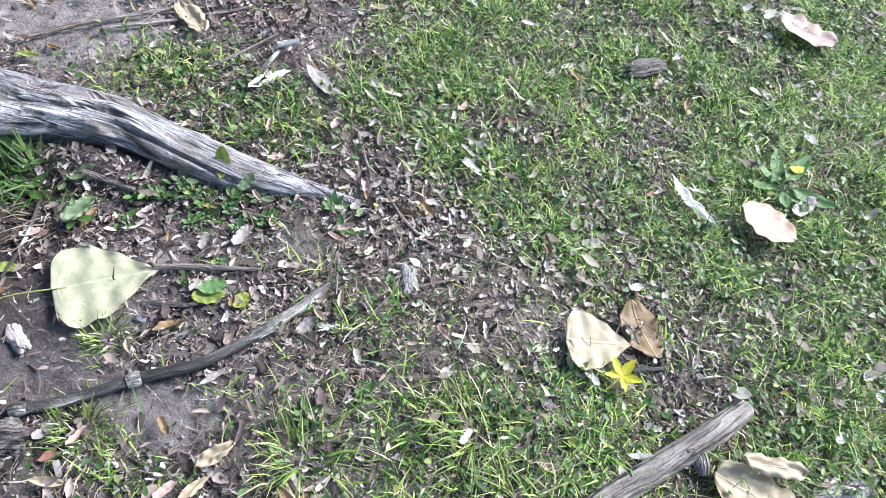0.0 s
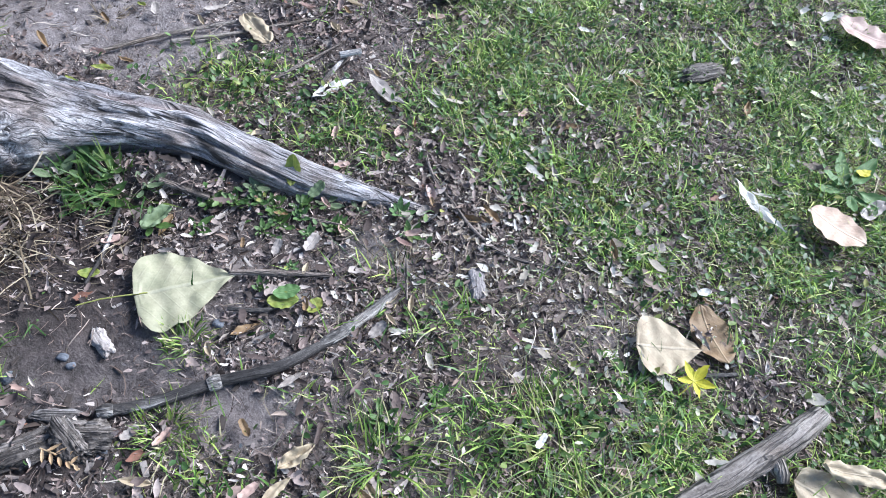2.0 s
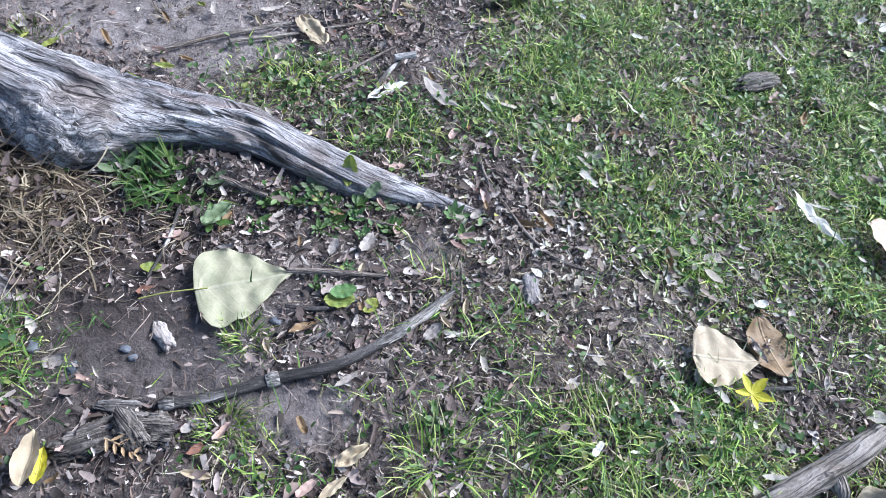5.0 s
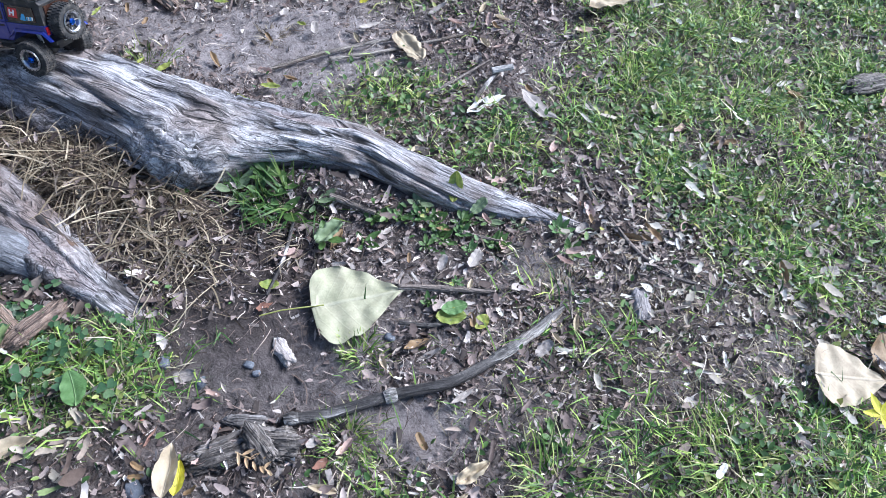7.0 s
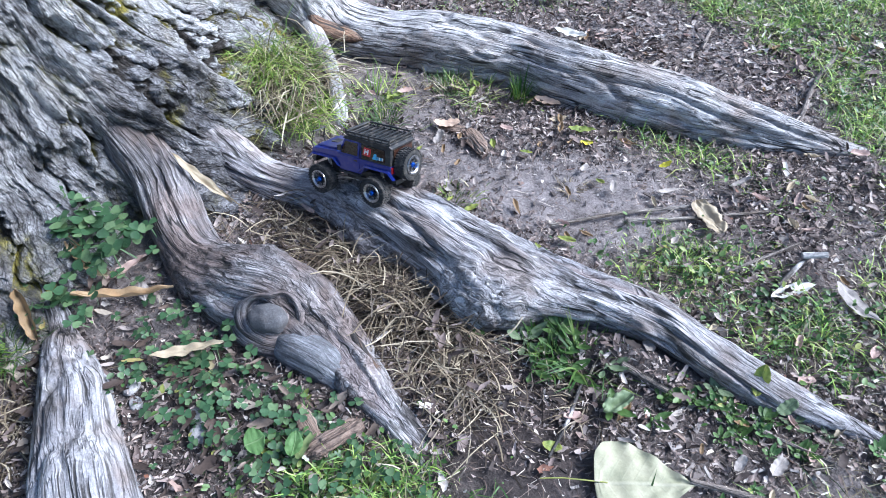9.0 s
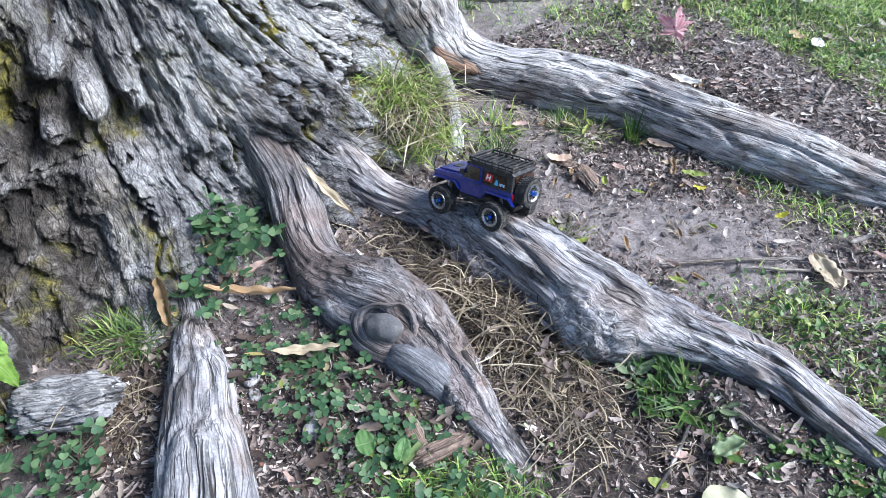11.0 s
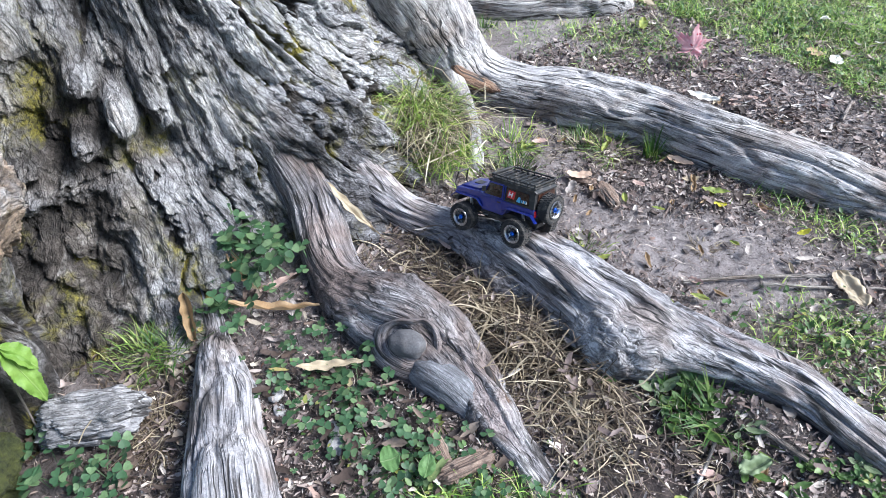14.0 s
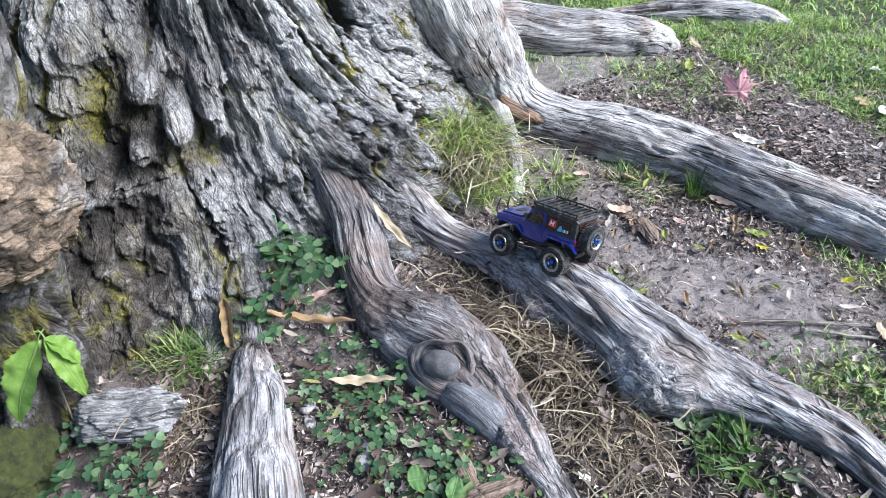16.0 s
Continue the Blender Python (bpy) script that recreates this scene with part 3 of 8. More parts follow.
# ---- tree ----
def spline(points, n):
    """n rows along a smooth curve through the points, evenly spaced."""
    p = np.asarray(points, float)
    q = np.vstack([2 * p[0] - p[1], p, 2 * p[-1] - p[-2]])
    u = np.linspace(0, len(p) - 1 - 1e-9, n * 3)
    i = u.astype(int)
    f = (u - i)[:, None]
    a, b, c, d = q[i], q[i + 1], q[i + 2], q[i + 3]
    w = 0.5 * (2 * b + (c - a) * f + (2 * a - 5 * b + 4 * c - d) * f**2 + (3 * b - a - 3 * c + d) * f**3)
    s = np.r_[0, np.cumsum(np.linalg.norm(np.diff(w[:, :3], axis=0), axis=1))]
    even = np.linspace(0, s[-1], n)
    return np.stack([np.interp(even, s, w[:, k]) for k in range(w.shape[1])], 1), even


def sweep(points, n, m, lump=0.12, fibre=0.004, seed=0, knots=(), flat=1.0, twist=0.0, groove=0.007, recess=()):
    """A root or branch: a tube along rows of (x, y, z, radius), with lumps, long fibres, splits and knots.
    knots: (x, y, z, reach, height, rings). recess: hollow flanks (from, to, angle, half width in degrees, depth), where the bark is gone.
    Gives the points, faces, grain and bareness."""
    w, s = spline(points, n)
    t = np.gradient(w[:, :3], axis=0)
    t /= np.linalg.norm(t, axis=1)[:, None]
    side = np.cross(t, (0, 0, 1.0))
    side /= np.linalg.norm(side, axis=1)[:, None] + 1e-9
    up = np.cross(side, t)
    th = np.linspace(0, 2 * np.pi, m, endpoint=False)
    T, S = np.meshgrid(th, s, indexing="xy")
    Tw = T + twist * S
    r = np.maximum(w[:, 3], 0.002)[:, None]
    rm = r.mean()
    ring = np.stack([S, np.cos(Tw) * r, np.sin(Tw) * r], -1).reshape(-1, 3)
    low = fbm(ring * (5, 1.1 / rm * 0.7, 1.1 / rm * 0.7), 3, seed).reshape(T.shape) - 0.5
    fib = ridged(ring * (6, 95, 95), 3, seed + 9).reshape(T.shape) - 0.5
    bands = fbm(ring * (3.5, 22, 22), 3, seed + 19).reshape(T.shape) - 0.5
    chips = ridged(ring * (14, 48, 48), 3, seed + 23).reshape(T.shape) - 0.5
    cut = smooth(0.82, 0.97, ridged(ring * (2.2, 26, 26) + 0.7 * fbm(ring * (5, 20, 20), 2, seed + 5)[:, None], 1, seed + 29)).reshape(T.shape)
    scale = np.minimum(1, r / 0.05)
    d = 2 * lump * r * low + scale * (1.7 * fibre * fib + 0.005 * bands + 0.006 * chips - 1.3 * groove * cut)
    d = d * smooth(0, 1, np.minimum(1, r / 0.012))
    bare = np.zeros(T.shape)
    for s0, s1, angle, wide, depth in recess:
        off = (T - radians(angle) + np.pi) % (2 * np.pi) - np.pi + 0.5 * (fbm(ring * (7, 14, 14), 3, seed + 61).reshape(T.shape) - 0.5)
        gone = smooth(s0, s0 + 0.07, S) * smooth(s1, s1 - 0.07, S) * smooth(radians(wide), radians(wide) * 0.6, np.abs(off))
        d = d * (1 - 0.6 * gone) - depth * gone
        bare = np.maximum(bare, gone)
    rr = r + d
    normal = np.cos(T)[..., None] * side[:, None] + (np.sin(T) * flat)[..., None] * up[:, None]
    v = w[:, None, :3] + rr[..., None] * normal
    for kx, ky, kz, reach, height, rings in knots:
        rho = np.linalg.norm(v - np.array((kx, ky, kz)), axis=-1) / reach
        lift = height * np.exp(-(rho**2) * 1.6)
        if rings:
            lift = lift + 0.42 * height * np.sin(rho * rings) * np.exp(-(rho**2) * 0.8)
        flat_v = v.reshape(-1, 3)
        gnarl = (fbm(flat_v * 30, 4, seed + 71) - 0.5 + 0.7 * (ridged(flat_v * 24, 3, seed + 73) - 0.5)).reshape(T.shape)
        lift = lift + 0.9 * height * gnarl * np.exp(-(rho**2))
        swirl = np.exp(-(rho**2) * 1.3)[..., None] * np.stack([0.9 * (fbm(flat_v * 16, 2, seed + 75) - 0.5), 0.05 * gnarl.ravel(), 0.05 * gnarl.ravel()], -1).reshape(*T.shape, 3)
        ring = ring + swirl.reshape(-1, 3)
        v = v + lift[..., None] * normal
    grain = ring + (0.012 * (fbm(ring * (9, 30, 30), 2, seed + 40) - 0.5))[:, None]
    v = np.concatenate([v.reshape(-1, 3), w[[0, -1], :3]])
    grain = np.concatenate([grain, grain[[0, -1]]])
    bare = np.r_[bare.ravel(), 0, 0]
    quads = grid_faces(n, m, True)[:, ::-1]
    j = np.arange(m)
    k = (j + 1) % m
    caps = np.concatenate([np.stack([np.full(m, n * m), j, k], -1), np.stack([np.full(m, n * m + 1), (n - 1) * m + k, (n - 1) * m + j], -1)])
    return v, [quads, caps], grain, bare


def swept_part(name, points, material, parent, label="", n=60, m=16, zone=(0, 0, 0), **shape):
    v, f, g, bare = sweep(points, n, m, **shape)
    if parent is not None:
        v = v - np.array(parent.matrix_basis.translation)
    return mesh_part(name, raw_mesh(name, v, f, material, True, [("grain", "FLOAT_VECTOR", g), ("bare", "FLOAT", bare), ("plate", "FLOAT", fbm(g * (9, 20, 20), 3, 5)), ("rise", "FLOAT", np.clip(1.25 - 1.3 * ridged(g * (7, 16, 16) + 0.6 * fbm(g * 40, 2, 6)[:, None], 2, 8), 0, 1)), ("zone", "FLOAT_VECTOR", np.tile(zone, (len(g), 1)))]), parent, label)


tree = holder("tree", TRUNK_X, TRUNK_Y, 0.0, "old grey tree with furrowed bark and exposed weathered roots", "tree")


def terrace(n, steps, soft=0.3):
    """A noise cut into ledges."""
    q = n * steps
    k = np.floor(q)
    return (k + smooth(1 - soft, 1, q - k)) / steps


def trunk_mesh():
    th = np.radians(np.r_[np.linspace(-72, 82, 740), np.linspace(82, 288, 70)[1:-1]])
    z = np.r_[np.linspace(-0.12, 0.92, 440), np.linspace(0.92, 3.2, 80)[1:]]
    T, Z = np.meshgrid(th, z, indexing="xy")
    D = np.degrees(T)

    def lobe(at, wide, amount, top):
        d = (D - at + 180) % 360 - 180
        return amount * np.exp(-((d / wide) ** 2)) * np.exp(-np.maximum(Z, 0) / top)

    R = 0.37 + 0.44 * np.exp(-np.maximum(Z, -0.1) / 0.5)
    R = R + lobe(16, 9, 0.1, 0.3) + lobe(2, 8, 0.1, 0.25) + lobe(-24, 9, 0.13, 0.35) + lobe(-8, 7, -0.12, 0.18) + lobe(44, 12, 0.06, 0.5) + lobe(62, 12, 0.15, 0.4) + lobe(-46, 12, 0.2, 0.6) + lobe(120, 20, 0.15, 0.4) + lobe(180, 20, 0.2, 0.4) + lobe(240, 20, 0.15, 0.4)
    R = R - 0.06 * np.exp(-(((D + 20) / 8) ** 2) - ((Z - 0.36) / 0.09) ** 2) - 0.05 * np.exp(-(((D + 26) / 9) ** 2) - ((Z - 0.62) / 0.12) ** 2)
    R = R + 0.05 * np.exp(-(((D - 8) / 11) ** 2) - ((Z - 0.31) / 0.045) ** 2)
    base = np.stack([R * np.cos(T), R * np.sin(T), Z], -1)
    p = base.reshape(-1, 3)
    low = (fbm(p * 4.2, 3, 51) - 0.5).reshape(T.shape)
    # lower trunk zone whose bark colour carries painted crease shade
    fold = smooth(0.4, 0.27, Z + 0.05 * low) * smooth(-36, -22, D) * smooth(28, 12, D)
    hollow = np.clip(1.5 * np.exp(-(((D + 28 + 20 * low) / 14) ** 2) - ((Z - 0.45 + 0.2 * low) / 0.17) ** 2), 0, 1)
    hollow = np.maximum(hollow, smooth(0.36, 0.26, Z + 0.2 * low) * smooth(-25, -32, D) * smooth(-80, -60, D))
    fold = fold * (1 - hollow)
    boss = 0
    for at, up, wide, tall, out in ((-23.5, 0.43, 2.6, 0.045, 0.05), (-22.5, 0.285, 2.6, 0.03, 0.035), (-31, 0.4, 2.4, 0.028, 0.035), (-17, 0.4, 2.2, 0.05, 0.03), (-28, 0.5, 3.0, 0.03, 0.03), (-12, 0.3, 3.0, 0.03, 0.03)):
        boss = np.maximum(boss, out * np.exp(-np.maximum(((D - at + 6 * low) / wide) ** 2 + ((Z - up) / tall) ** 2, 0) ** 1.6))
    hollow = hollow * (1 - np.clip(26 * boss, 0, 1))
    lean = np.interp(D, [-80, -35, -18, 0, 30, 60, 95, 280], [-0.15, -0.05, 0.1, 0.6, 0.85, 0.7, 0.2, 0.0])
    arc = T * 0.62
    a = arc + lean * Z + 0.04 * (fbm(p * 7, 2, 52).reshape(T.shape) - 0.5)
    b = Z - 0.4 * lean * arc
    a = a + 0.05 * (fbm(p * 8 + 3, 3, 54).reshape(T.shape) - 0.5)
    b = b + 0.1 * (fbm(p * 6 + 9, 3, 55).reshape(T.shape) - 0.5)
    warp = 0.42 * (fbm(p * 26, 3, 53).reshape(T.shape) - 0.5)
    jag = 0.3 * (fbm(p * 70, 3, 57).reshape(T.shape) - 0.5)
    border, val, slope = cells(a * 9.5 + warp + jag, b * 4.6 + warp + jag, 60)
    border2, val2, slope2 = cells(a * 27 + 2 * warp + jag, b * 15 + 2 * warp + jag, 70)
    plate = smooth(0.06, 0.14, border)
    small = smooth(0.02, 0.1, border2)
    fine = ridged(np.stack([a * 46, b * 9, Z * 6], -1).reshape(-1, 3), 3, 81).reshape(T.shape) - 0.5
    layers = ridged(np.stack([a * 9, b * 55, Z * 6], -1).reshape(-1, 3), 2, 83).reshape(T.shape) - 0.5
    lumps = fbm(p * 13, 4, 85).reshape(T.shape) - 0.5
    crumbs = ridged(p * (24, 24, 15), 4, 87).reshape(T.shape) - 0.5
    ribs = ridged(np.stack([a * 15 + warp, b * 4.5 + warp, Z], -1).reshape(-1, 3), 3, 89).reshape(T.shape) - 0.5
    rasp = ridged(p * (60, 60, 40), 3, 93).reshape(T.shape) - 0.5
    flat_zone = (1 - hollow) * (1 - 0.7 * fold)
    strips = terrace(fbm(np.stack([a * 8.5 + 0.5 * warp, b * 2.0 + 0.8 * warp, Z * 0], -1).reshape(-1, 3), 4, 101).reshape(T.shape) + 0.05 * jag, 15, 0.22)
    scales = terrace(fbm(np.stack([a * 36 + warp, b * 14 + warp, Z * 0], -1).reshape(-1, 3), 3, 103).reshape(T.shape) + 0.05 * jag, 11, 0.3)
    crust = terrace(fbm(p * (13, 13, 10) + 0.4 * warp.reshape(-1, 1), 4, 105).reshape(T.shape) + 0.04 * jag, 14, 0.25)
    rift = smooth(0.86, 0.98, ridged(np.stack([a * 6.5 + 0.7 * warp + 0.5 * jag, b * 1.7 + warp, Z * 0], -1).reshape(-1, 3), 1, 107).reshape(T.shape))
    gully = 0
    for rows, deep, wide in (([(-19, 0.8), (-14, 0.62), (-13, 0.5), (-17, 0.38), (-21, 0.3)], 0.06, 0.022), ([(-12, 0.72), (-6, 0.56), (1, 0.44), (5, 0.37)], 0.038, 0.016), ([(2, 0.7), (6, 0.56), (13, 0.42), (17, 0.33)], 0.03, 0.014), ([(-34, 0.7), (-37, 0.5), (-36, 0.3), (-33, 0.1)], 0.03, 0.02), ([(18, 0.62), (22, 0.48), (24, 0.36)], 0.03, 0.014)):
        zz = [q[1] for q in rows][::-1]
        line = np.interp(Z, zz, [q[0] for q in rows][::-1])
        inside = smooth(zz[0] - 0.03, zz[0] + 0.04, Z) * smooth(zz[-1] + 0.05, zz[-1] - 0.05, Z)
        gully = np.maximum(gully, deep * inside * np.exp(-((np.radians(D - line) * 0.62 + 0.03 * lumps) / wide) ** 2))
    R = R + 0.05 * low - 0.6 * gully + boss
    R = R + flat_zone * (0.085 * (strips - 0.5) + 0.014 * (scales - 0.5) - 0.034 * rift)
    R = R + hollow * (0.1 * (crust - 0.5) + 0.03 * (scales - 0.5))
    R = R + fold * (0.07 * (strips - 0.5) + 0.03 * (scales - 0.5) - 0.018 * rift)
    R = R + flat_zone * (0.012 * (plate - 0.6) + 0.014 * (val - 0.5) * plate + 0.008 * slope * plate + (0.006 * (val2 - 0.5) + 0.008 * slope2) * small + 0.004 * rasp + 0.004 * fine * plate + 0.008 * layers * (1 - plate) + 0.006 * lumps)
    R = R + hollow * (0.045 * lumps + 0.014 * crumbs + 0.012 * (val2 - 0.5) * small + 0.012 * slope2 * small + 0.006 * rasp) - 0.025 * hollow
    R = R + 0.7 * fold * (0.05 * ribs + 0.03 * lumps + 0.008 * slope2 * small + 0.008 * fine + 0.007 * rasp)
    v = np.stack([R * np.cos(T), R * np.sin(T), Z], -1)
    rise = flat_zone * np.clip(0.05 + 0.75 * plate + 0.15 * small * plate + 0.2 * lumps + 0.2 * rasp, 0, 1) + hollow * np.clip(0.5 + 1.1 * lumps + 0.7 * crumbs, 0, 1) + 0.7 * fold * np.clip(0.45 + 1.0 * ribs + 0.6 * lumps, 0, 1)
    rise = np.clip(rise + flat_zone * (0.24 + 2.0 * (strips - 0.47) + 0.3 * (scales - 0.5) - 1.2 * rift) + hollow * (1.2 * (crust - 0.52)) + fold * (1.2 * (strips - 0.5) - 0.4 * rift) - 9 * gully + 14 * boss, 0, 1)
    grain = np.stack([b, a, R], -1)
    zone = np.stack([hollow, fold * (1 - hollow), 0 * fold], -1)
    n, m = T.shape
    top = np.array([[0, 0, z[-1]]])
    v = np.concatenate([v.reshape(-1, 3), top])
    j = np.arange(m)
    cap = np.stack([np.full(m, n * m), (n - 1) * m + j, (n - 1) * m + (j + 1) % m], -1)
    ends = lambda x: np.r_[x.ravel(), 0.5]  # noqa: E731
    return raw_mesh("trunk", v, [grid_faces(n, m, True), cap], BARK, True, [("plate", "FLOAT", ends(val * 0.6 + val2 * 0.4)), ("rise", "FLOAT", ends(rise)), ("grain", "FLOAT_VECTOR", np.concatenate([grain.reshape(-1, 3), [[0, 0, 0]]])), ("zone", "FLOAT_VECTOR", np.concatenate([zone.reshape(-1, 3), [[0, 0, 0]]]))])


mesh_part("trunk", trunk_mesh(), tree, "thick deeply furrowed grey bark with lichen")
# root under the car
swept_part("root", [(-1.85, 0.5, 0.3, 0.09), (-1.66, 0.51, 0.19, 0.07), (-1.53, 0.53, 0.135, 0.055), (-1.394, 0.545, 0.09, 0.042), (-1.264, 0.592, 0.07, 0.045), (-1.122, 0.6, 0.066, 0.078), (-1.0, 0.61, 0.058, 0.086), (-0.832, 0.614, 0.05, 0.085), (-0.72, 0.645, 0.045, 0.062), (-0.58, 0.668, 0.05, 0.046), (-0.46, 0.667, 0.033, 0.04), (-0.345, 0.676, 0.014, 0.032), (-0.23, 0.688, 0.004, 0.016), (-0.13, 0.698, -0.006, 0.006)], DARK_ROOT, tree, "silver-grey weathered root with a rough knob", 520, 150, lump=0.09, seed=100, knots=[(-0.83, 0.535, 0.07, 0.075, 0.026, 0), (-1.1, 0.53, 0.06, 0.05, 0.014, 0)], twist=1.5, recess=[(1.12, 1.5, -14, 34, 0.013), (0.62, 0.98, -30, 24, 0.01), (1.1, 1.78, 118, 9, 0.008)])

def gnarl_mesh(centre, size, seed, material, n=70):
    """A gnarled knob: a ball drawn into swirling ridges and pits."""
    u, v = np.meshgrid(np.linspace(0, np.pi, n), np.linspace(0, 2 * np.pi, 2 * n, endpoint=False), indexing="ij")
    p = np.stack([np.sin(u) * np.cos(v), np.sin(u) * np.sin(v), np.cos(u)], -1).reshape(-1, 3)
    curl = p + 0.5 * (fbm(p * 1.6 + seed, 3, seed)[:, None] - 0.5)
    fold = ridged(curl * (2.2, 3.4, 2.6) + seed, 3, seed + 1) - 0.5
    r = 1 + 0.35 * (fbm(p * 1.4 + 4, 3, seed + 2) - 0.5) + 0.3 * fold + 0.07 * (ridged(curl * 9, 3, seed + 3) - 0.5)
    w = p * r[:, None] * np.array(size)
    grain = np.stack([0.3 * fbm(p * 1.5, 2, seed + 4), 0.07 * fold + 0.04 * curl[:, 0], 0.05 * curl[:, 1] + 0.03 * p[:, 2]], -1)
    return raw_mesh("knob", w + np.array(centre), [grid_faces(n, 2 * n, True)[:, ::-1]], material, True, [("grain", "FLOAT_VECTOR", grain)])


mesh_part("knob", gnarl_mesh((-0.85 - TRUNK_X, 0.558 - TRUNK_Y, 0.064), (0.074, 0.058, 0.058), 171, DARK_ROOT), tree, "gnarled swirling knob")
mesh_part("knob", gnarl_mesh((-1.06 - TRUNK_X, 0.545 - TRUNK_Y, 0.06), (0.05, 0.026, 0.034), 175, DARK_ROOT), tree, "small rough knob")
# root with the eye-shaped knot
swept_part("root", [(-1.86, 0.45, 0.45, 0.035), (-1.7, 0.42, 0.34, 0.042), (-1.58, 0.388, 0.25, 0.048), (-1.485, 0.374, 0.155, 0.053), (-1.345, 0.314, 0.08, 0.055), (-1.215, 0.324, 0.062, 0.08), (-1.13, 0.343, 0.053, 0.082), (-1.05, 0.338, 0.04, 0.066), (-0.985, 0.327, 0.032, 0.05), (-0.88, 0.298, 0.02, 0.034), (-0.8, 0.282, 0.008, 0.021), (-0.73, 0.269, -0.004, 0.01)], EYE_ROOT, tree, "dark grey root with a ringed eye-shaped knot", 460, 150, lump=0.1, seed=130, knots=[(-1.2, 0.375, 0.125, 0.055, 0.014, 0), (-1.3, 0.28, 0.09, 0.05, 0.012, 0), (-0.93, 0.3, 0.05, 0.045, 0.01, 0)], twist=-1.0, recess=[(0.98, 1.2, 75, 24, 0.006)])
# the knot on it: a dark smooth eye in a ringed swelling, a smooth lobe below, a torn edge
def knot_mesh(radius, bend, n=60, m=96):
    rho, a = np.meshgrid(np.linspace(0, radius, n), np.linspace(0, 2 * np.pi, m, endpoint=False), indexing="ij")
    wob = 1 + 0.16 * np.cos(2 * a + 0.6) + 0.05 * np.sin(3 * a)
    q = rho * wob
    top = np.clip(0.45 + 0.65 * np.sin(a + 0.3), 0, 1)
    e = rho / 1.2 * (1 + 0.3 * (fbm(xyz(q * np.cos(a) * 28, q * np.sin(a) * 28), 3, 143).reshape(a.shape) - 0.5))
    h = -(q**2) / (2 * bend) + 0.002 - 0.02 * (0.15 + 0.85 * top) * np.exp(-(((e - 0.03) / 0.0055) ** 2)) + top * (0.016 * np.exp(-(((e - 0.042) / 0.006) ** 2)) - 0.02 * np.exp(-(((e - 0.053) / 0.004) ** 2)) + 0.01 * np.exp(-(((e - 0.061) / 0.005) ** 2)))
    h = h - 0.018 * smooth(0.8, 1.0, rho / radius)
    x, y = q * np.cos(a), q * np.sin(a)
    h = h + 0.003 * (fbm(xyz(x * 60, y * 60), 3, 141).reshape(x.shape) - 0.5)
    v = np.stack([x, y, h], -1).reshape(-1, 3)
    grain = np.stack([a * 0.03, rho, 0.3 * h], -1).reshape(-1, 3)
    return raw_mesh("knot", v, [grid_faces(n, m, True)[:, ::-1]], EYE_ROOT, True, [("grain", "FLOAT_VECTOR", grain)])


def facing(place, normal, up):
    z = Vector(normal).normalized()
    y = (Vector(up) - z * Vector(up).dot(z)).normalized()
    return Matrix.Translation(Vector(place) - Vector((TRUNK_X, TRUNK_Y, 0))) @ Matrix((y.cross(z), y, z)).transposed().to_4x4()


knot_pose = facing((-1.096, 0.284, 0.106), (0.34, -0.5, 0.8), (-0.5, 0.4, 0.6))
mesh_part("knot", knot_mesh(0.09, 0.105), tree, "ringed eye-shaped knot", knot_pose)
bm = bmesh.new()
bmesh.ops.create_uvsphere(bm, u_segments=40, v_segments=24, radius=1.0)
for v in bm.verts:
    v.co = Vector((v.co.x * 0.036, v.co.y * 0.025, v.co.z * 0.018)) * (1 + 0.15 * noise.noise(v.co * 1.6))
eye_part = part("knot_eye", bm, EYE_WOOD, tree, "smooth dark eye of the knot", True)
eye_part.matrix_basis = knot_pose @ Matrix.Translation((-0.002, -0.002, -0.004)) @ pose(0, 0, 0, 0, 0, -22)
swept_part("lobe", [(-1.09, 0.285, 0.045, 0.012), (-1.062, 0.284, 0.05, 0.034), (-1.01, 0.296, 0.044, 0.042), (-0.945, 0.3, 0.03, 0.033), (-0.88, 0.293, 0.022, 0.012)], SMOOTH_WOOD, tree, "smooth blue-grey worn lobe", 110, 60, lump=0.14, fibre=0.001, seed=145, groove=0.001)
swept_part("torn_edge", [(-0.995, 0.352, 0.068, 0.006), (-0.965, 0.344, 0.068, 0.0115), (-0.925, 0.332, 0.053, 0.013), (-0.88, 0.314, 0.038, 0.012), (-0.84, 0.3, 0.026, 0.005)], TORN_WOOD, tree, "torn reddish-brown wood", 120, 40, lump=0.5, fibre=0.006, seed=147, groove=0.003)
for k, rows in enumerate(([(-0.87, 0.315, 0.03, 0.012), (-0.81, 0.3, 0.022, 0.011), (-0.755, 0.29, 0.012, 0.004)], [(-0.88, 0.29, 0.035, 0.012), (-0.8, 0.268, 0.02, 0.01), (-0.72, 0.25, 0.006, 0.003)], [(-0.84, 0.272, 0.018, 0.008), (-0.77, 0.252, 0.01, 0.008), (-0.71, 0.243, 0.0, 0.003)])):
    swept_part("splinter", rows, (EYE_ROOT, PALE_ROOT, DARK_ROOT)[k], tree, "split root end", 70, 20, lump=0.35, fibre=0.003, seed=150 + k, groove=0.004)
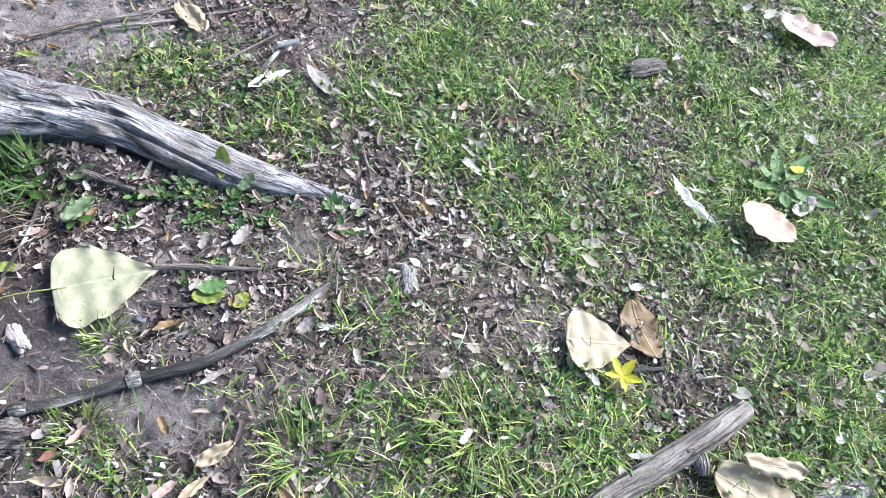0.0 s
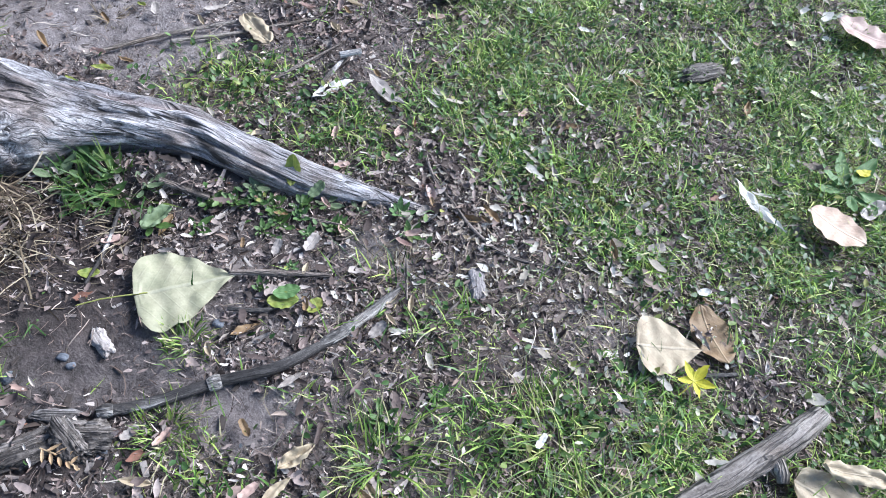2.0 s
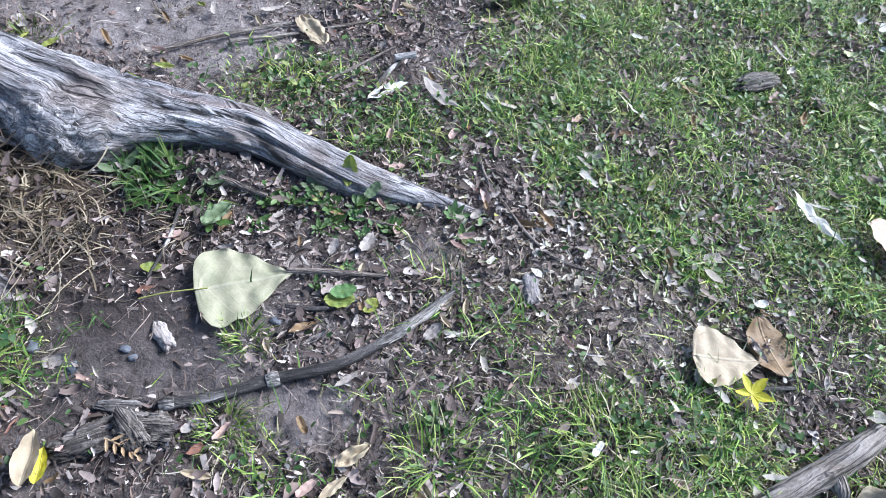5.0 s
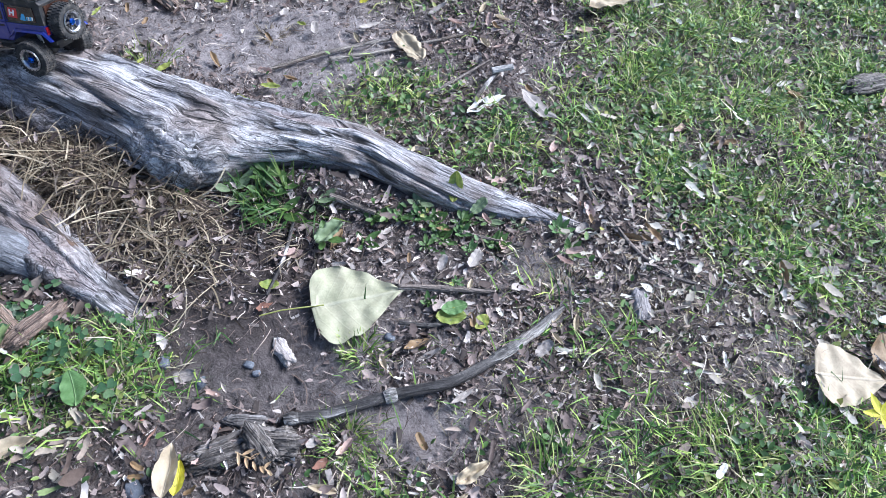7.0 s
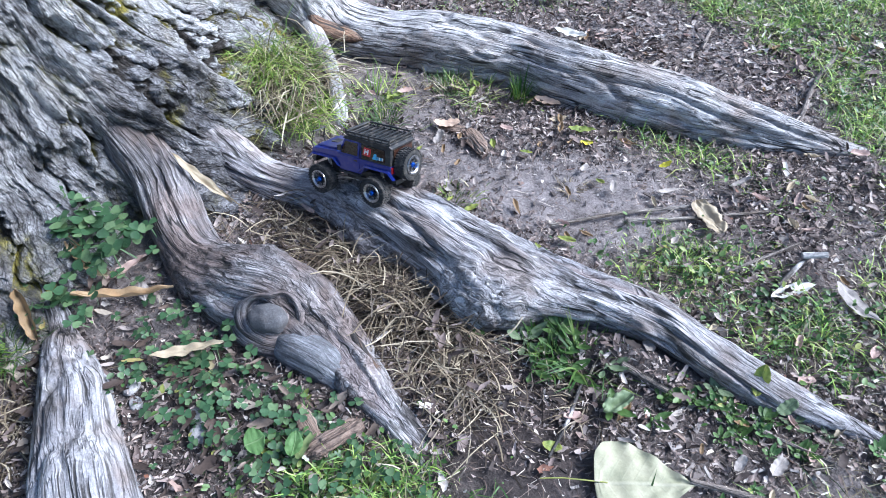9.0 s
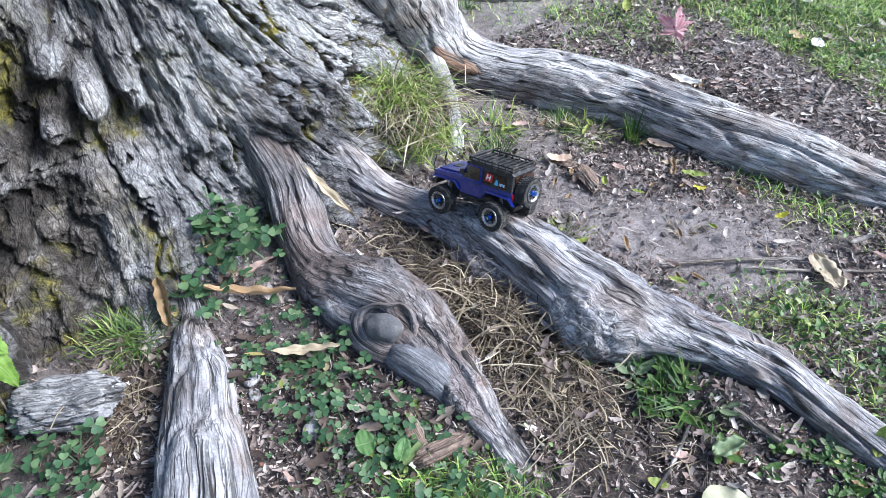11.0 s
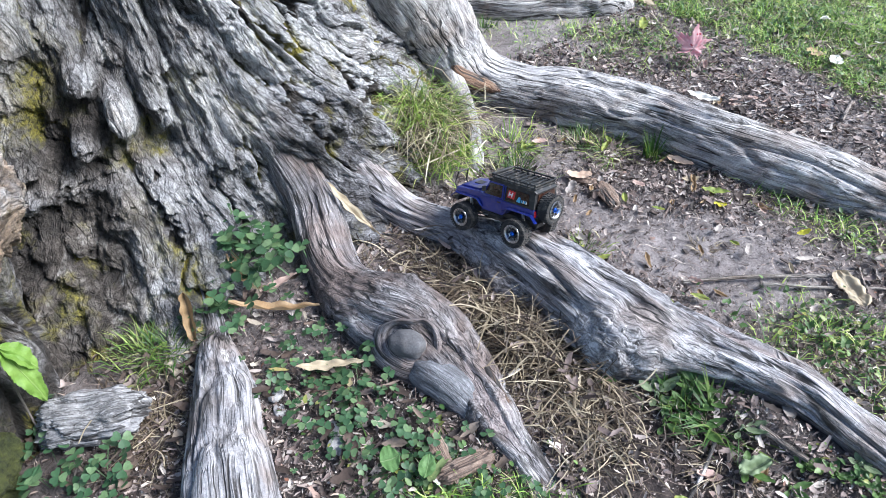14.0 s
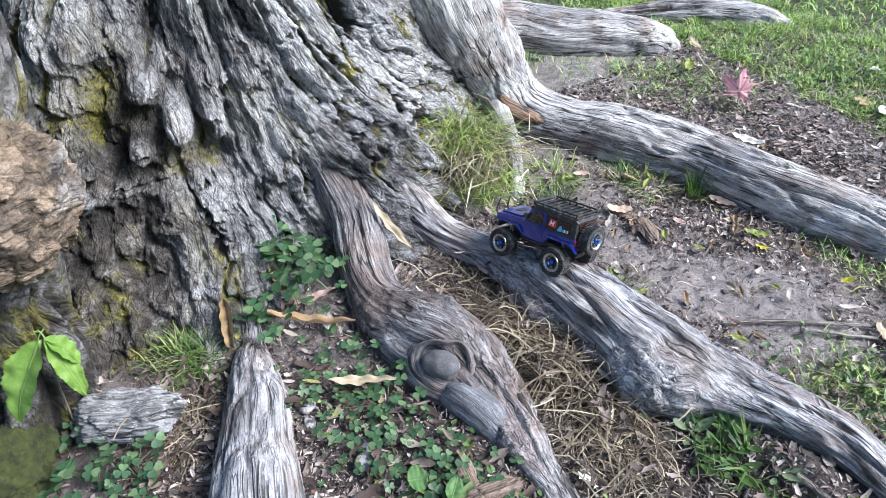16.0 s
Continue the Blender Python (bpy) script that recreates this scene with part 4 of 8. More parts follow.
# straight half-sunk root
swept_part("root", [(-1.62, 0.15, 0.15, 0.02), (-1.43, 0.075, 0.078, 0.02), (-1.37, 0.043, 0.07, 0.036), (-1.275, -0.002, 0.06, 0.055), (-1.196, -0.05, 0.052, 0.062), (-1.121, -0.09, 0.045, 0.073), (-1.02, -0.15, 0.02, 0.08), (-0.92, -0.22, -0.03, 0.07)], ROOT_WOOD, tree, "straight grey half-sunk root", 360, 110, lump=0.08, fibre=0.004, seed=160, groove=0.006)
# long root behind
swept_part("root", [(-2.1, 0.72, 1.1, 0.12), (-1.95, 0.85, 0.7, 0.14), (-1.83, 0.97, 0.38, 0.13), (-1.7, 1.065, 0.14, 0.088), (-1.56, 1.13, 0.085, 0.076), (-1.42, 1.195, 0.07, 0.088), (-1.22, 1.26, 0.052, 0.084), (-1.04, 1.265, 0.045, 0.083), (-0.84, 1.295, 0.036, 0.077), (-0.654, 1.315, 0.024, 0.057), (-0.5, 1.353, 0.012, 0.034), (-0.4, 1.395, 0.0, 0.014), (-0.32, 1.44, -0.01, 0.006)], PALE_ROOT, tree, "long grey weathered root with an orange scar", 520, 120, lump=0.09, seed=190)
swept_part("root", [(-2.42, 1.1, 0.3, 0.1), (-2.3, 1.43, 0.1, 0.1), (-2.178, 1.58, 0.07, 0.108), (-2.027, 1.674, 0.055, 0.1), (-1.881, 1.818, 0.045, 0.09), (-1.79, 1.9, 0.03, 0.068), (-1.745, 1.945, 0.01, 0.035), (-1.72, 1.97, -0.01, 0.01)], PALE_ROOT, tree, "thick grey root reaching into the grass", 200, 64, lump=0.12, seed=220)
swept_part("root", [(-2.2, 1.95, 0.0, 0.03), (-1.995, 2.15, 0.014, 0.05), (-1.83, 2.285, 0.018, 0.062), (-1.664, 2.39, 0.012, 0.052), (-1.52, 2.43, -0.01, 0.015)], PALE_ROOT, tree, "grey root surfacing in the grass", 140, 48, lump=0.12, seed=250)
swept_part("scar", [(-1.67, 0.99, 0.19, 0.01), (-1.645, 0.992, 0.165, 0.02), (-1.62, 1.02, 0.14, 0.022), (-1.585, 1.045, 0.125, 0.016), (-1.56, 1.055, 0.118, 0.006)], TORN_WOOD, tree, "orange-brown scar in the bark", 70, 30, lump=0.3, fibre=0.002, seed=195, groove=0.003)
# pale stub beside the grass clump
swept_part("root", [(-1.75, 1.02, 0.17, 0.024), (-1.64, 0.965, 0.15, 0.026), (-1.53, 0.895, 0.12, 0.022), (-1.44, 0.82, 0.085, 0.02), (-1.39, 0.775, 0.04, 0.014)], STUB_WOOD, tree, "pale thin rootlet with peeling bark", 120, 32, lump=0.1, seed=280)
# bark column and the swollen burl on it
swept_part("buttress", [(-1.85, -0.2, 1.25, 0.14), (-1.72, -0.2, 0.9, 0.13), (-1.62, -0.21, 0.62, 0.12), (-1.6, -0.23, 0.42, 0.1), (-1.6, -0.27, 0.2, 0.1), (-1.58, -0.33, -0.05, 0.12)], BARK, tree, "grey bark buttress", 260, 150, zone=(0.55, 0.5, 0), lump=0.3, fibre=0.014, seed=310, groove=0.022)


def burl_mesh(centre, size, n=130):
    u, v = np.meshgrid(np.linspace(0, np.pi, n), np.linspace(0, 2 * np.pi, 2 * n, endpoint=False), indexing="ij")
    p = np.stack([np.sin(u) * np.cos(v), np.sin(u) * np.sin(v), np.cos(u)], -1).reshape(-1, 3)
    flow = p * (1, 1, 2.6) + 0.5 * (fbm(p * 2.2 + 8, 3, 331)[:, None] - 0.5)
    edge, val, slope = cells(np.arctan2(p[:, 1], p[:, 0]) * 4 + 1.2 * fbm(p * 3, 3, 333), p[:, 2] * 6 + 1.5 * fbm(p * 3 + 4, 3, 334), 335)
    r = 1 + 0.3 * (fbm(p * 1.5 + 2, 3, 330) - 0.5) + 0.07 * (fbm(flow * 5, 4, 332) - 0.5) + (0.1 * (val - 0.5) + 0.08 * slope) * smooth(0.02, 0.07, edge) + 0.03 * (ridged(p * 14, 3, 337) - 0.5) - 0.03 * (1 - smooth(0.0, 0.1, edge))
    w = p * r[:, None] * np.array(size) + np.array(centre)
    return raw_mesh("burl", w, [grid_faces(n, 2 * n, True)[:, ::-1]], BURL_BARK, True, [("grain", "FLOAT_VECTOR", np.stack([w[:, 1], w[:, 2], w[:, 0]], -1)), ("plate", "FLOAT", val), ("rise", "FLOAT", np.clip(0.25 + 0.6 * smooth(0, 0.12, edge), 0, 1))])


mesh_part("burl", burl_mesh((-1.5 - TRUNK_X, -0.205 - TRUNK_Y, 0.5), (0.105, 0.12, 0.13)), tree, "swollen burl with flaking ochre bark")


# ---- the model car ----
BLUE = plain_material("blue_metallic_paint", (0.008, 0.022, 0.24), 0.3, 0.3, 0.9, 0.12)
BLACK = plain_material("black_moulded_plastic", (0.018, 0.018, 0.02), 0.45, 0, 0, 0.35)
TYRE = plain_material("black_rubber", (0.022, 0.022, 0.023), 0.8, 0, 0, 0.45)
STEEL = plain_material("satin_metal", (0.6, 0.6, 0.62), 0.3, 1.0, 0, 0.2)
BLUE_METAL = plain_material("blue_anodised_metal", (0.02, 0.12, 0.6), 0.25, 0.9, 0, 0.1)
TINT = plain_material("dark_tinted_window", (0.03, 0.014, 0.011), 0.12, 0, 0.5, 0.25, (0.2, 0.1, 0.05))
RED = plain_material("red_sticker", (0.55, 0.02, 0.025), 0.35, 0, 0, 0.05)
WHITE = plain_material("white_plastic", (0.8, 0.8, 0.78), 0.35, 0, 0, 0.15)
CYAN = plain_material("pale_blue_sticker", (0.1, 0.42, 0.7), 0.35, 0, 0, 0.05)
RED_LENS = plain_material("red_lens", (0.35, 0.01, 0.02), 0.15, 0, 0.5, 0.1)

# local axes: x forward, y to the car's left, z up from the wheels' lowest points
WHEEL = 0.0275
BASE = 0.061
car_turn = Matrix(((-0.989, -0.074, -0.137), (0.033, -0.962, 0.276), (-0.151, 0.267, 0.952))).transposed()
car_turn = car_turn.to_quaternion().to_matrix().to_4x4() @ Matrix.Scale(1.075, 4)
origin = Vector((-1.161, 0.6092, 0.121))
car = new("model_car")
car.matrix_basis = Matrix.Translation(origin) @ car_turn
tagged(car, "blue and black radio-controlled off-road model car standing on a root", "model car")


def box(bm, x0, x1, y0, y1, z0, z1, bevel=0.0, taper=0.0):
    g = bmesh.ops.create_cube(bm, size=1.0)["verts"]
    for v in g:
        f = 1 - taper if v.co.z > 0 else 1
        v.co = Vector(((x0 + x1) / 2 + v.co.x * (x1 - x0) * f, (y0 + y1) / 2 + v.co.y * (y1 - y0) * f, (z0 + z1) / 2 + v.co.z * (z1 - z0)))
    if bevel:
        es = list({e for v in g for e in v.link_edges})
        bmesh.ops.bevel(bm, geom=es, offset=bevel, segments=2, affect="EDGES", profile=0.7)
    return bm


def prism(profile, half, bevel=0.0, top_half=None, z_split=None):
    """A body from its outline in x and z, drawn through y; above z_split it narrows to top_half."""
    bm = bmesh.new()
    sides = []
    for s in (-1, 1):
        row = []
        for x, z in profile:
            h = half
            if top_half is not None and z > z_split:
                h = half + (top_half - half) * (z - z_split) / (max(p[1] for p in profile) - z_split)
            row.append(bm.verts.new((x, s * h, z)))
        sides.append(row)
    n = len(profile)
    for i in range(n):
        k = (i + 1) % n
        bm.faces.new((sides[0][i], sides[0][k], sides[1][k], sides[1][i]))
    for row in sides:
        f = bm.faces.new(row)
    bmesh.ops.recalc_face_normals(bm, faces=bm.faces)
    if bevel:
        bmesh.ops.bevel(bm, geom=[e for e in bm.edges if len(e.link_faces) == 2 and e.calc_face_angle(0) > 0.5], offset=bevel, segments=2, affect="EDGES", profile=0.7)
    return bm


def rod(bm, points, r, sides=8):
    """A round bar along points."""
    pts = [Vector(p) for p in points]
    rings = []
    for i, p in enumerate(pts):
        t = (pts[min(i + 1, len(pts) - 1)] - pts[max(i - 1, 0)]).normalized()
        a = t.cross(Vector((0, 0, 1)) if abs(t.z) < 0.9 else Vector((1, 0, 0))).normalized()
        b = t.cross(a)
        rings.append([bm.verts.new(p + r * (math.cos(k * 2 * math.pi / sides) * a + math.sin(k * 2 * math.pi / sides) * b)) for k in range(sides)])
    for q, w in zip(rings, rings[1:]):
        for k in range(sides):
            bm.faces.new((q[k], q[(k + 1) % sides], w[(k + 1) % sides], w[k]))
    bm.faces.new(rings[0][::-1])
    bm.faces.new(rings[-1])
    return bm


def lathe(bm, rows, n=48, centre=(0, 0, 0)):
    """Turns rows of (y, radius) about the y axis."""
    rings = [[bm.verts.new((centre[0] + r * math.cos(k * 2 * math.pi / n), centre[1] + y, centre[2] + r * math.sin(k * 2 * math.pi / n))) for k in range(n)] for y, r in rows]
    for q, w in zip(rings, rings[1:]):
        for k in range(n):
            bm.faces.new((q[k], w[k], w[(k + 1) % n], q[(k + 1) % n]))
    return bm


def panel(name, pts, out, material, parent, label="", depth=0.0008):
    """A thin raised panel: an outline of points pushed out along a direction."""
    bm = bmesh.new()
    o = Vector(out) * depth
    a = [bm.verts.new(Vector(p) - o) for p in pts]
    b = [bm.verts.new(Vector(p) + o) for p in pts]
    bm.faces.new(b)
    bm.faces.new(a[::-1])
    for i in range(len(pts)):
        k = (i + 1) % len(pts)
        bm.faces.new((a[i], a[k], b[k], b[i]))
    bmesh.ops.recalc_face_normals(bm, faces=bm.faces)
    return part(name, bm, material, parent, label)


def build_wheel(x, y, z, outside, turn=0.0, upright=True):
    w = new("wheel")
    w.parent = car
    w.matrix_basis = pose(x, y, z, 0, 0, turn + (0 if outside > 0 else 180))
    bm = bmesh.new()
    lathe(bm, [(-0.0095, 0.0165), (-0.0105, 0.0205), (-0.0102, 0.024), (-0.0085, 0.0258), (0, 0.0262), (0.0085, 0.0258), (0.0102, 0.024), (0.0105, 0.0205), (0.0095, 0.0165), (0.006, 0.0155), (-0.006, 0.0155), (-0.0095, 0.0165)], 60)
    for k in range(34):
        for row, (y0, y1) in enumerate(((-0.0104, -0.0042), (-0.0032, 0.0032), (0.0042, 0.0104))):
            g = bmesh.ops.create_cube(bm, size=1.0)["verts"]
            turn_k = Matrix.Rotation((k + 0.5 * (row % 2)) * 2 * math.pi / 34, 4, "Y")
            for v in g:
                v.co = turn_k @ Vector((v.co.x * 0.0029 * (1.0 if v.co.z < 0 else 0.8), (y0 + y1) / 2 + v.co.y * (y1 - y0), 0.0259 + v.co.z * 0.0026))
    part("tyre", bm, TYRE, w, "black knobbly rubber tyre")
    bm = bmesh.new()
    lathe(bm, [(0.0105, 0.0172), (0.0112, 0.0168), (0.0112, 0.0142), (0.0098, 0.0138), (0.004, 0.0125), (0.004, 0.006), (-0.008, 0.006), (-0.008, 0.016)], 40)
    rim = part("rim", bm, BLACK, w, "black wheel rim")
    bm = bmesh.new()
    lathe(bm, [(0.0109, 0.0174), (0.0121, 0.017), (0.0121, 0.0146), (0.0104, 0.0128), (0.006, 0.0112), (0.0056, 0.0094)], 40)
    part("beadlock_ring", bm, STEEL, rim, "silver ring")
    bm = bmesh.new()
    for k in range(16):
        bmesh.ops.create_cone(bm, cap_ends=True, segments=6, radius1=0.0008, radius2=0.0007, depth=0.0012, matrix=Matrix.Rotation(k * math.pi / 8, 4, "Y") @ pose(0.0158, 0.0124, 0, 90, 0, 0))
    part("bolts", bm, BLACK, rim, "ring of small dark bolts")
    bm = bmesh.new()
    for k in range(6):
        c, s = math.cos(k * math.pi / 3), math.sin(k * math.pi / 3)
        rod(bm, [(0.004 * c, 0.0075, 0.004 * s), (0.0138 * c, 0.0092, 0.0138 * s)], 0.0017, 6)
    part("spokes", bm, BLACK, rim)
    bm = bmesh.new()
    lathe(bm, [(0.005, 0.005), (0.0105, 0.0046), (0.0125, 0.0032), (0.0125, 0.0005)], 24)
    part("hub", bm, BLUE_METAL, rim, "blue metal hub")
    return w


def build_car():
    half = 0.0365

    def flare(cx, low, up=0.0):
        """Flat-topped angular wheel opening, from rear to front."""
        return [(cx - 0.037 - up, low), (cx - 0.026 - up * 0.6, 0.0605 + up), (cx + 0.024 + up * 0.6, 0.0605 + up), (cx + 0.037 + up, low)]

    rear, front = flare(-BASE, 0.043), flare(BASE, 0.043)
    lower = [(-0.092, 0.055), (-0.0885, 0.0565)] + rear[1:] + front[:3] + [(0.0895, 0.058), (0.0895, 0.0665), (0.086, 0.0715), (0.03, 0.0765), (0.024, 0.0725), (-0.092, 0.0715)]
    body = part("body", prism(lower, half, 0.0012), BLUE, car, "glossy blue body shell")
    # tapered bonnet with a raised middle
    bm = prism([(0.034, 0.072), (0.087, 0.068), (0.085, 0.0735), (0.07, 0.0762), (0.034, 0.0798)], 0.0315, 0.0014)
    for v in bm.verts:
        v.co.y *= 1 - 0.18 * (v.co.x - 0.034) / 0.053
    bonnet = part("bonnet", bm, BLUE, car, "blue bonnet")
    part("bonnet_vent", box(bmesh.new(), 0.05, 0.066, -0.009, 0.009, 0.0765, 0.0785, 0.0006), BLACK, bonnet, "black bonnet vent")
    # grille and headlights
    grille = part("grille", box(bmesh.new(), 0.0885, 0.091, -0.026, 0.026, 0.05, 0.067, 0.0008), BLACK, car, "black slotted grille")
    for k in range(7):
        part("slat", box(bmesh.new(), 0.0905, 0.0918, -0.0115 + k * 0.0033, -0.0095 + k * 0.0033, 0.053, 0.065), BLUE, grille)
    for s in (-1, 1):
        bm = bmesh.new()
        bmesh.ops.create_cone(bm, cap_ends=True, segments=20, radius1=0.0052, radius2=0.0046, depth=0.004, matrix=pose(0.0912, s * 0.019, 0.0605, 0, 90, 0))
        part("headlight", bm, WHITE, car, "round clear headlight")
    # cabin with hard top
    cab = [(0.026, 0.0705), (0.012, 0.102), (-0.089, 0.1015), (-0.0915, 0.0705)]
    cabin = part("cabin", prism(cab, 0.0355, 0.0016, 0.031, 0.0705), BLACK, car, "black hard top cabin")
    part("roof", prism([(0.016, 0.1005), (0.013, 0.105), (0.0, 0.1065), (-0.085, 0.106), (-0.0915, 0.1015), (-0.0915, 0.099)], 0.0318, 0.0014), BLACK, car, "black moulded roof")

    def on_side(x, z, s):
        y = 0.0355 + (0.031 - 0.0355) * (z - 0.0705) / (0.102 - 0.0705)
        return (x, s * (y + 0.0006), z)

    for s in (-1, 1):
        out = (0, s, 0.14)
        frame_pts = [(0.0245, 0.0725), (0.0115, 0.1005), (-0.0225, 0.1005), (-0.0225, 0.0725)]
        panel("door_frame", [on_side(x, z, s) for x, z in frame_pts], out, BLUE, cabin, "blue door frame", 0.0006)
        panel("window", [on_side(x, z, s) for x, z in [(0.0195, 0.0755), (0.0095, 0.0975), (-0.019, 0.0975), (-0.019, 0.0755)]], out, TINT, cabin, "dark tinted side window", 0.0011)
        panel("window", [on_side(x, z, s) for x, z in [(-0.028, 0.0755), (-0.028, 0.0975), (-0.077, 0.0965), (-0.079, 0.0755)]], out, TINT, cabin, "dark rear side window with stickers", 0.0009)
        panel("window_trim", [on_side(x, z, s) for x, z in [(-0.0255, 0.0735), (-0.0255, 0.0995), (-0.0265, 0.0995), (-0.0265, 0.0735)]], out, BLUE, cabin, "", 0.0012)
        # stickers: a red square with a pale shape, and a pale blue strip with bars
        panel("sticker", [on_side(x, z, s) for x, z in [(-0.031, 0.0805), (-0.034, 0.0945), (-0.049, 0.0935), (-0.0475, 0.0795)]], out, RED, cabin, "red sticker", 0.0013)
        panel("sticker_mark", [on_side(x, z, s) for x, z in [(-0.034, 0.083), (-0.0355, 0.092), (-0.038, 0.0918), (-0.0372, 0.0885), (-0.0412, 0.0882), (-0.042, 0.0915), (-0.0445, 0.0912), (-0.0428, 0.0825), (-0.0403, 0.0828), (-0.0408, 0.0858), (-0.0368, 0.086), (-0.0364, 0.083)]], out, WHITE, cabin, "white mark on a sticker", 0.0016)
        panel("sticker", [on_side(x, z, s) for x, z in [(-0.052, 0.0775), (-0.0565, 0.087), (-0.0605, 0.0868), (-0.062, 0.0772)]], out, CYAN, cabin, "pale blue sticker", 0.0013)
        for k in range(4):
            x0 = -0.0635 - k * 0.0032
            panel("sticker_mark", [on_side(x, z, s) for x, z in [(x0, 0.0782), (x0 - 0.0002, 0.0832), (x0 - 0.0023, 0.0831), (x0 - 0.0021, 0.0781)]], out, WHITE if k % 2 else CYAN, cabin, "small bar of unreadable print", 0.0014)
        # door with seam, handle and hinges
        door = panel("door", [(x, s * (half + 0.0002), z) for x, z in [(0.0225, 0.0715), (0.0225, 0.052), (0.018, 0.0445), (-0.0165, 0.0445), (-0.0225, 0.052), (-0.0225, 0.0715)]], (0, s, 0), BLUE, car, "blue door", 0.0007)
        part("handle", box(bmesh.new(), -0.019, -0.011, s * (half + 0.0006) - 0.0009, s * (half + 0.0006) + 0.0009, 0.0655, 0.0682, 0.0004), BLACK, door, "black handle")
        for z in (0.05, 0.064):
            part("hinge", box(bmesh.new(), 0.0215, 0.0275, s * (half + 0.0006) - 0.0008, s * (half + 0.0006) + 0.0008, z, z + 0.0022, 0.0003), BLUE, door)
        # wheel arch flares
        for cx in (BASE, -BASE):
            bm = bmesh.new()
            a = flare(cx, 0.05) + flare(cx, 0.05, 0.0028)
            n = len(a) // 2
            lo = [bm.verts.new((x, s * (half - 0.001), z)) for x, z in a]
            hi = [bm.verts.new((x, s * (half + 0.005 - (0.002 if i >= n else 0)), z)) for i, (x, z) in enumerate(a)]
            for i in range(n - 1):
                bm.faces.new((hi[i], hi[i + 1], hi[n + i + 1], hi[n + i]))
                bm.faces.new((lo[i], lo[i + 1], hi[i + 1], hi[i]))
                bm.faces.new((lo[n + i], lo[n + i + 1], hi[n + i + 1], hi[n + i]))
            bmesh.ops.recalc_face_normals(bm, faces=bm.faces)
            part("wheel_arch", bm, BLUE, car)
        part("rock_slider", rod(bmesh.new(), [(-0.025, s * 0.036, 0.0415), (-0.021, s * 0.0395, 0.041), (0.021, s * 0.0395, 0.041), (0.025, s * 0.036, 0.0415)], 0.0018), BLACK, car)
        part("mirror", box(bmesh.new(), 0.0165, 0.0205, s * 0.04 - 0.0035, s * 0.04 + 0.0035, 0.081, 0.0905, 0.0008), BLACK, car)
        part("tail_light", box(bmesh.new(), -0.0935, -0.0915, s * 0.0325 - 0.003, s * 0.0325 + 0.003, 0.058, 0.0695, 0.0005), RED_LENS, car, "red tail light")
    panel("windscreen", [(0.0245, -0.0305, 0.0745), (0.0245, 0.0305, 0.0745), (0.0135, 0.0275, 0.0995), (0.0135, -0.0275, 0.0995)], (0.92, 0, 0.38), TINT, cabin, "dark windscreen", 0.001)
    panel("rear_window", [(-0.0915, -0.026, 0.0765), (-0.0915, 0.026, 0.0765), (-0.0905, 0.0245, 0.0975), (-0.0905, -0.0245, 0.0975)], (-1, 0, 0.06), TINT, cabin, "dark rear window", 0.001)
    # roof rack: tray frame, uprights, slats, lamp bar
    rack = new("roof_rack")
    rack.parent = car
    tagged(rack, "black slatted roof rack")
    for z in (0.1085, 0.1142):
        part("rail", rod(bmesh.new(), [(0.006, -0.0305, z), (0.006, 0.0305, z), (-0.088, 0.0305, z), (-0.088, -0.0305, z), (0.006, -0.0305, z)], 0.0016, 6), BLACK, rack)
    for s in (-1, 1):
        for k in range(7):
            part("upright", rod(bmesh.new(), [(0.003 - k * 0.0148, s * 0.0305, 0.1055), (0.003 - k * 0.0148, s * 0.0305, 0.1142)], 0.0013, 6), BLACK, rack)
    for k in range(8):
        x = -0.002 - k * 0.0115
        part("slat", box(bmesh.new(), x - 0.0016, x + 0.0016, -0.03, 0.03, 0.1082, 0.1102, 0.0004), BLACK, rack)
    for y in (-0.01, 0.01):
        part("slat", box(bmesh.new(), -0.086, 0.004, y - 0.0012, y + 0.0012, 0.1076, 0.1088, 0.0003), BLACK, rack)
    lamps = part("light_bar", box(bmesh.new(), 0.0075, 0.0125, -0.028, 0.028, 0.107, 0.1145, 0.0006), BLACK, rack, "roof lamp bar")
    for k in range(6):
        part("lamp", box(bmesh.new(), 0.0105, 0.0135, -0.0262 + k * 0.0089, -0.0188 + k * 0.0089, 0.1082, 0.1138, 0.0006), WHITE, lamps, "square white lamp")
    # bumpers, hoop, spare wheel, aerial
    part("front_bumper", prism([(0.09, 0.04), (0.1, 0.042), (0.1015, 0.0475), (0.09, 0.0495)], 0.028, 0.001), BLACK, car, "black front bumper")
    part("bull_bar", rod(bmesh.new(), [(0.1, -0.017, 0.046), (0.109, -0.016, 0.07), (0.1035, -0.014, 0.0905), (0.1035, 0.014, 0.0905), (0.109, 0.016, 0.07), (0.1, 0.017, 0.046)], 0.0015), BLACK, car, "black tubular hoop")
    part("winch", box(bmesh.new(), 0.0925, 0.1, -0.011, 0.011, 0.049, 0.056, 0.001), BLACK, car)
    part("rear_bumper", prism([(-0.091, 0.041), (-0.1, 0.042), (-0.1005, 0.048), (-0.091, 0.049)], 0.033, 0.001), BLACK, car, "black rear bumper")
    for s in (-1, 1):
        bm = bmesh.new()
        bmesh.ops.create_uvsphere(bm, u_segments=10, v_segments=6, radius=0.0026, matrix=pose(-0.1005, s * 0.014, 0.046))
        part("tow_hook", bm, STEEL, car, "small metal tow hook", True)
    part("wheel_carrier", rod(bmesh.new(), [(-0.091, 0.004, 0.062), (-0.101, 0.004, 0.066)], 0.005), BLACK, car)
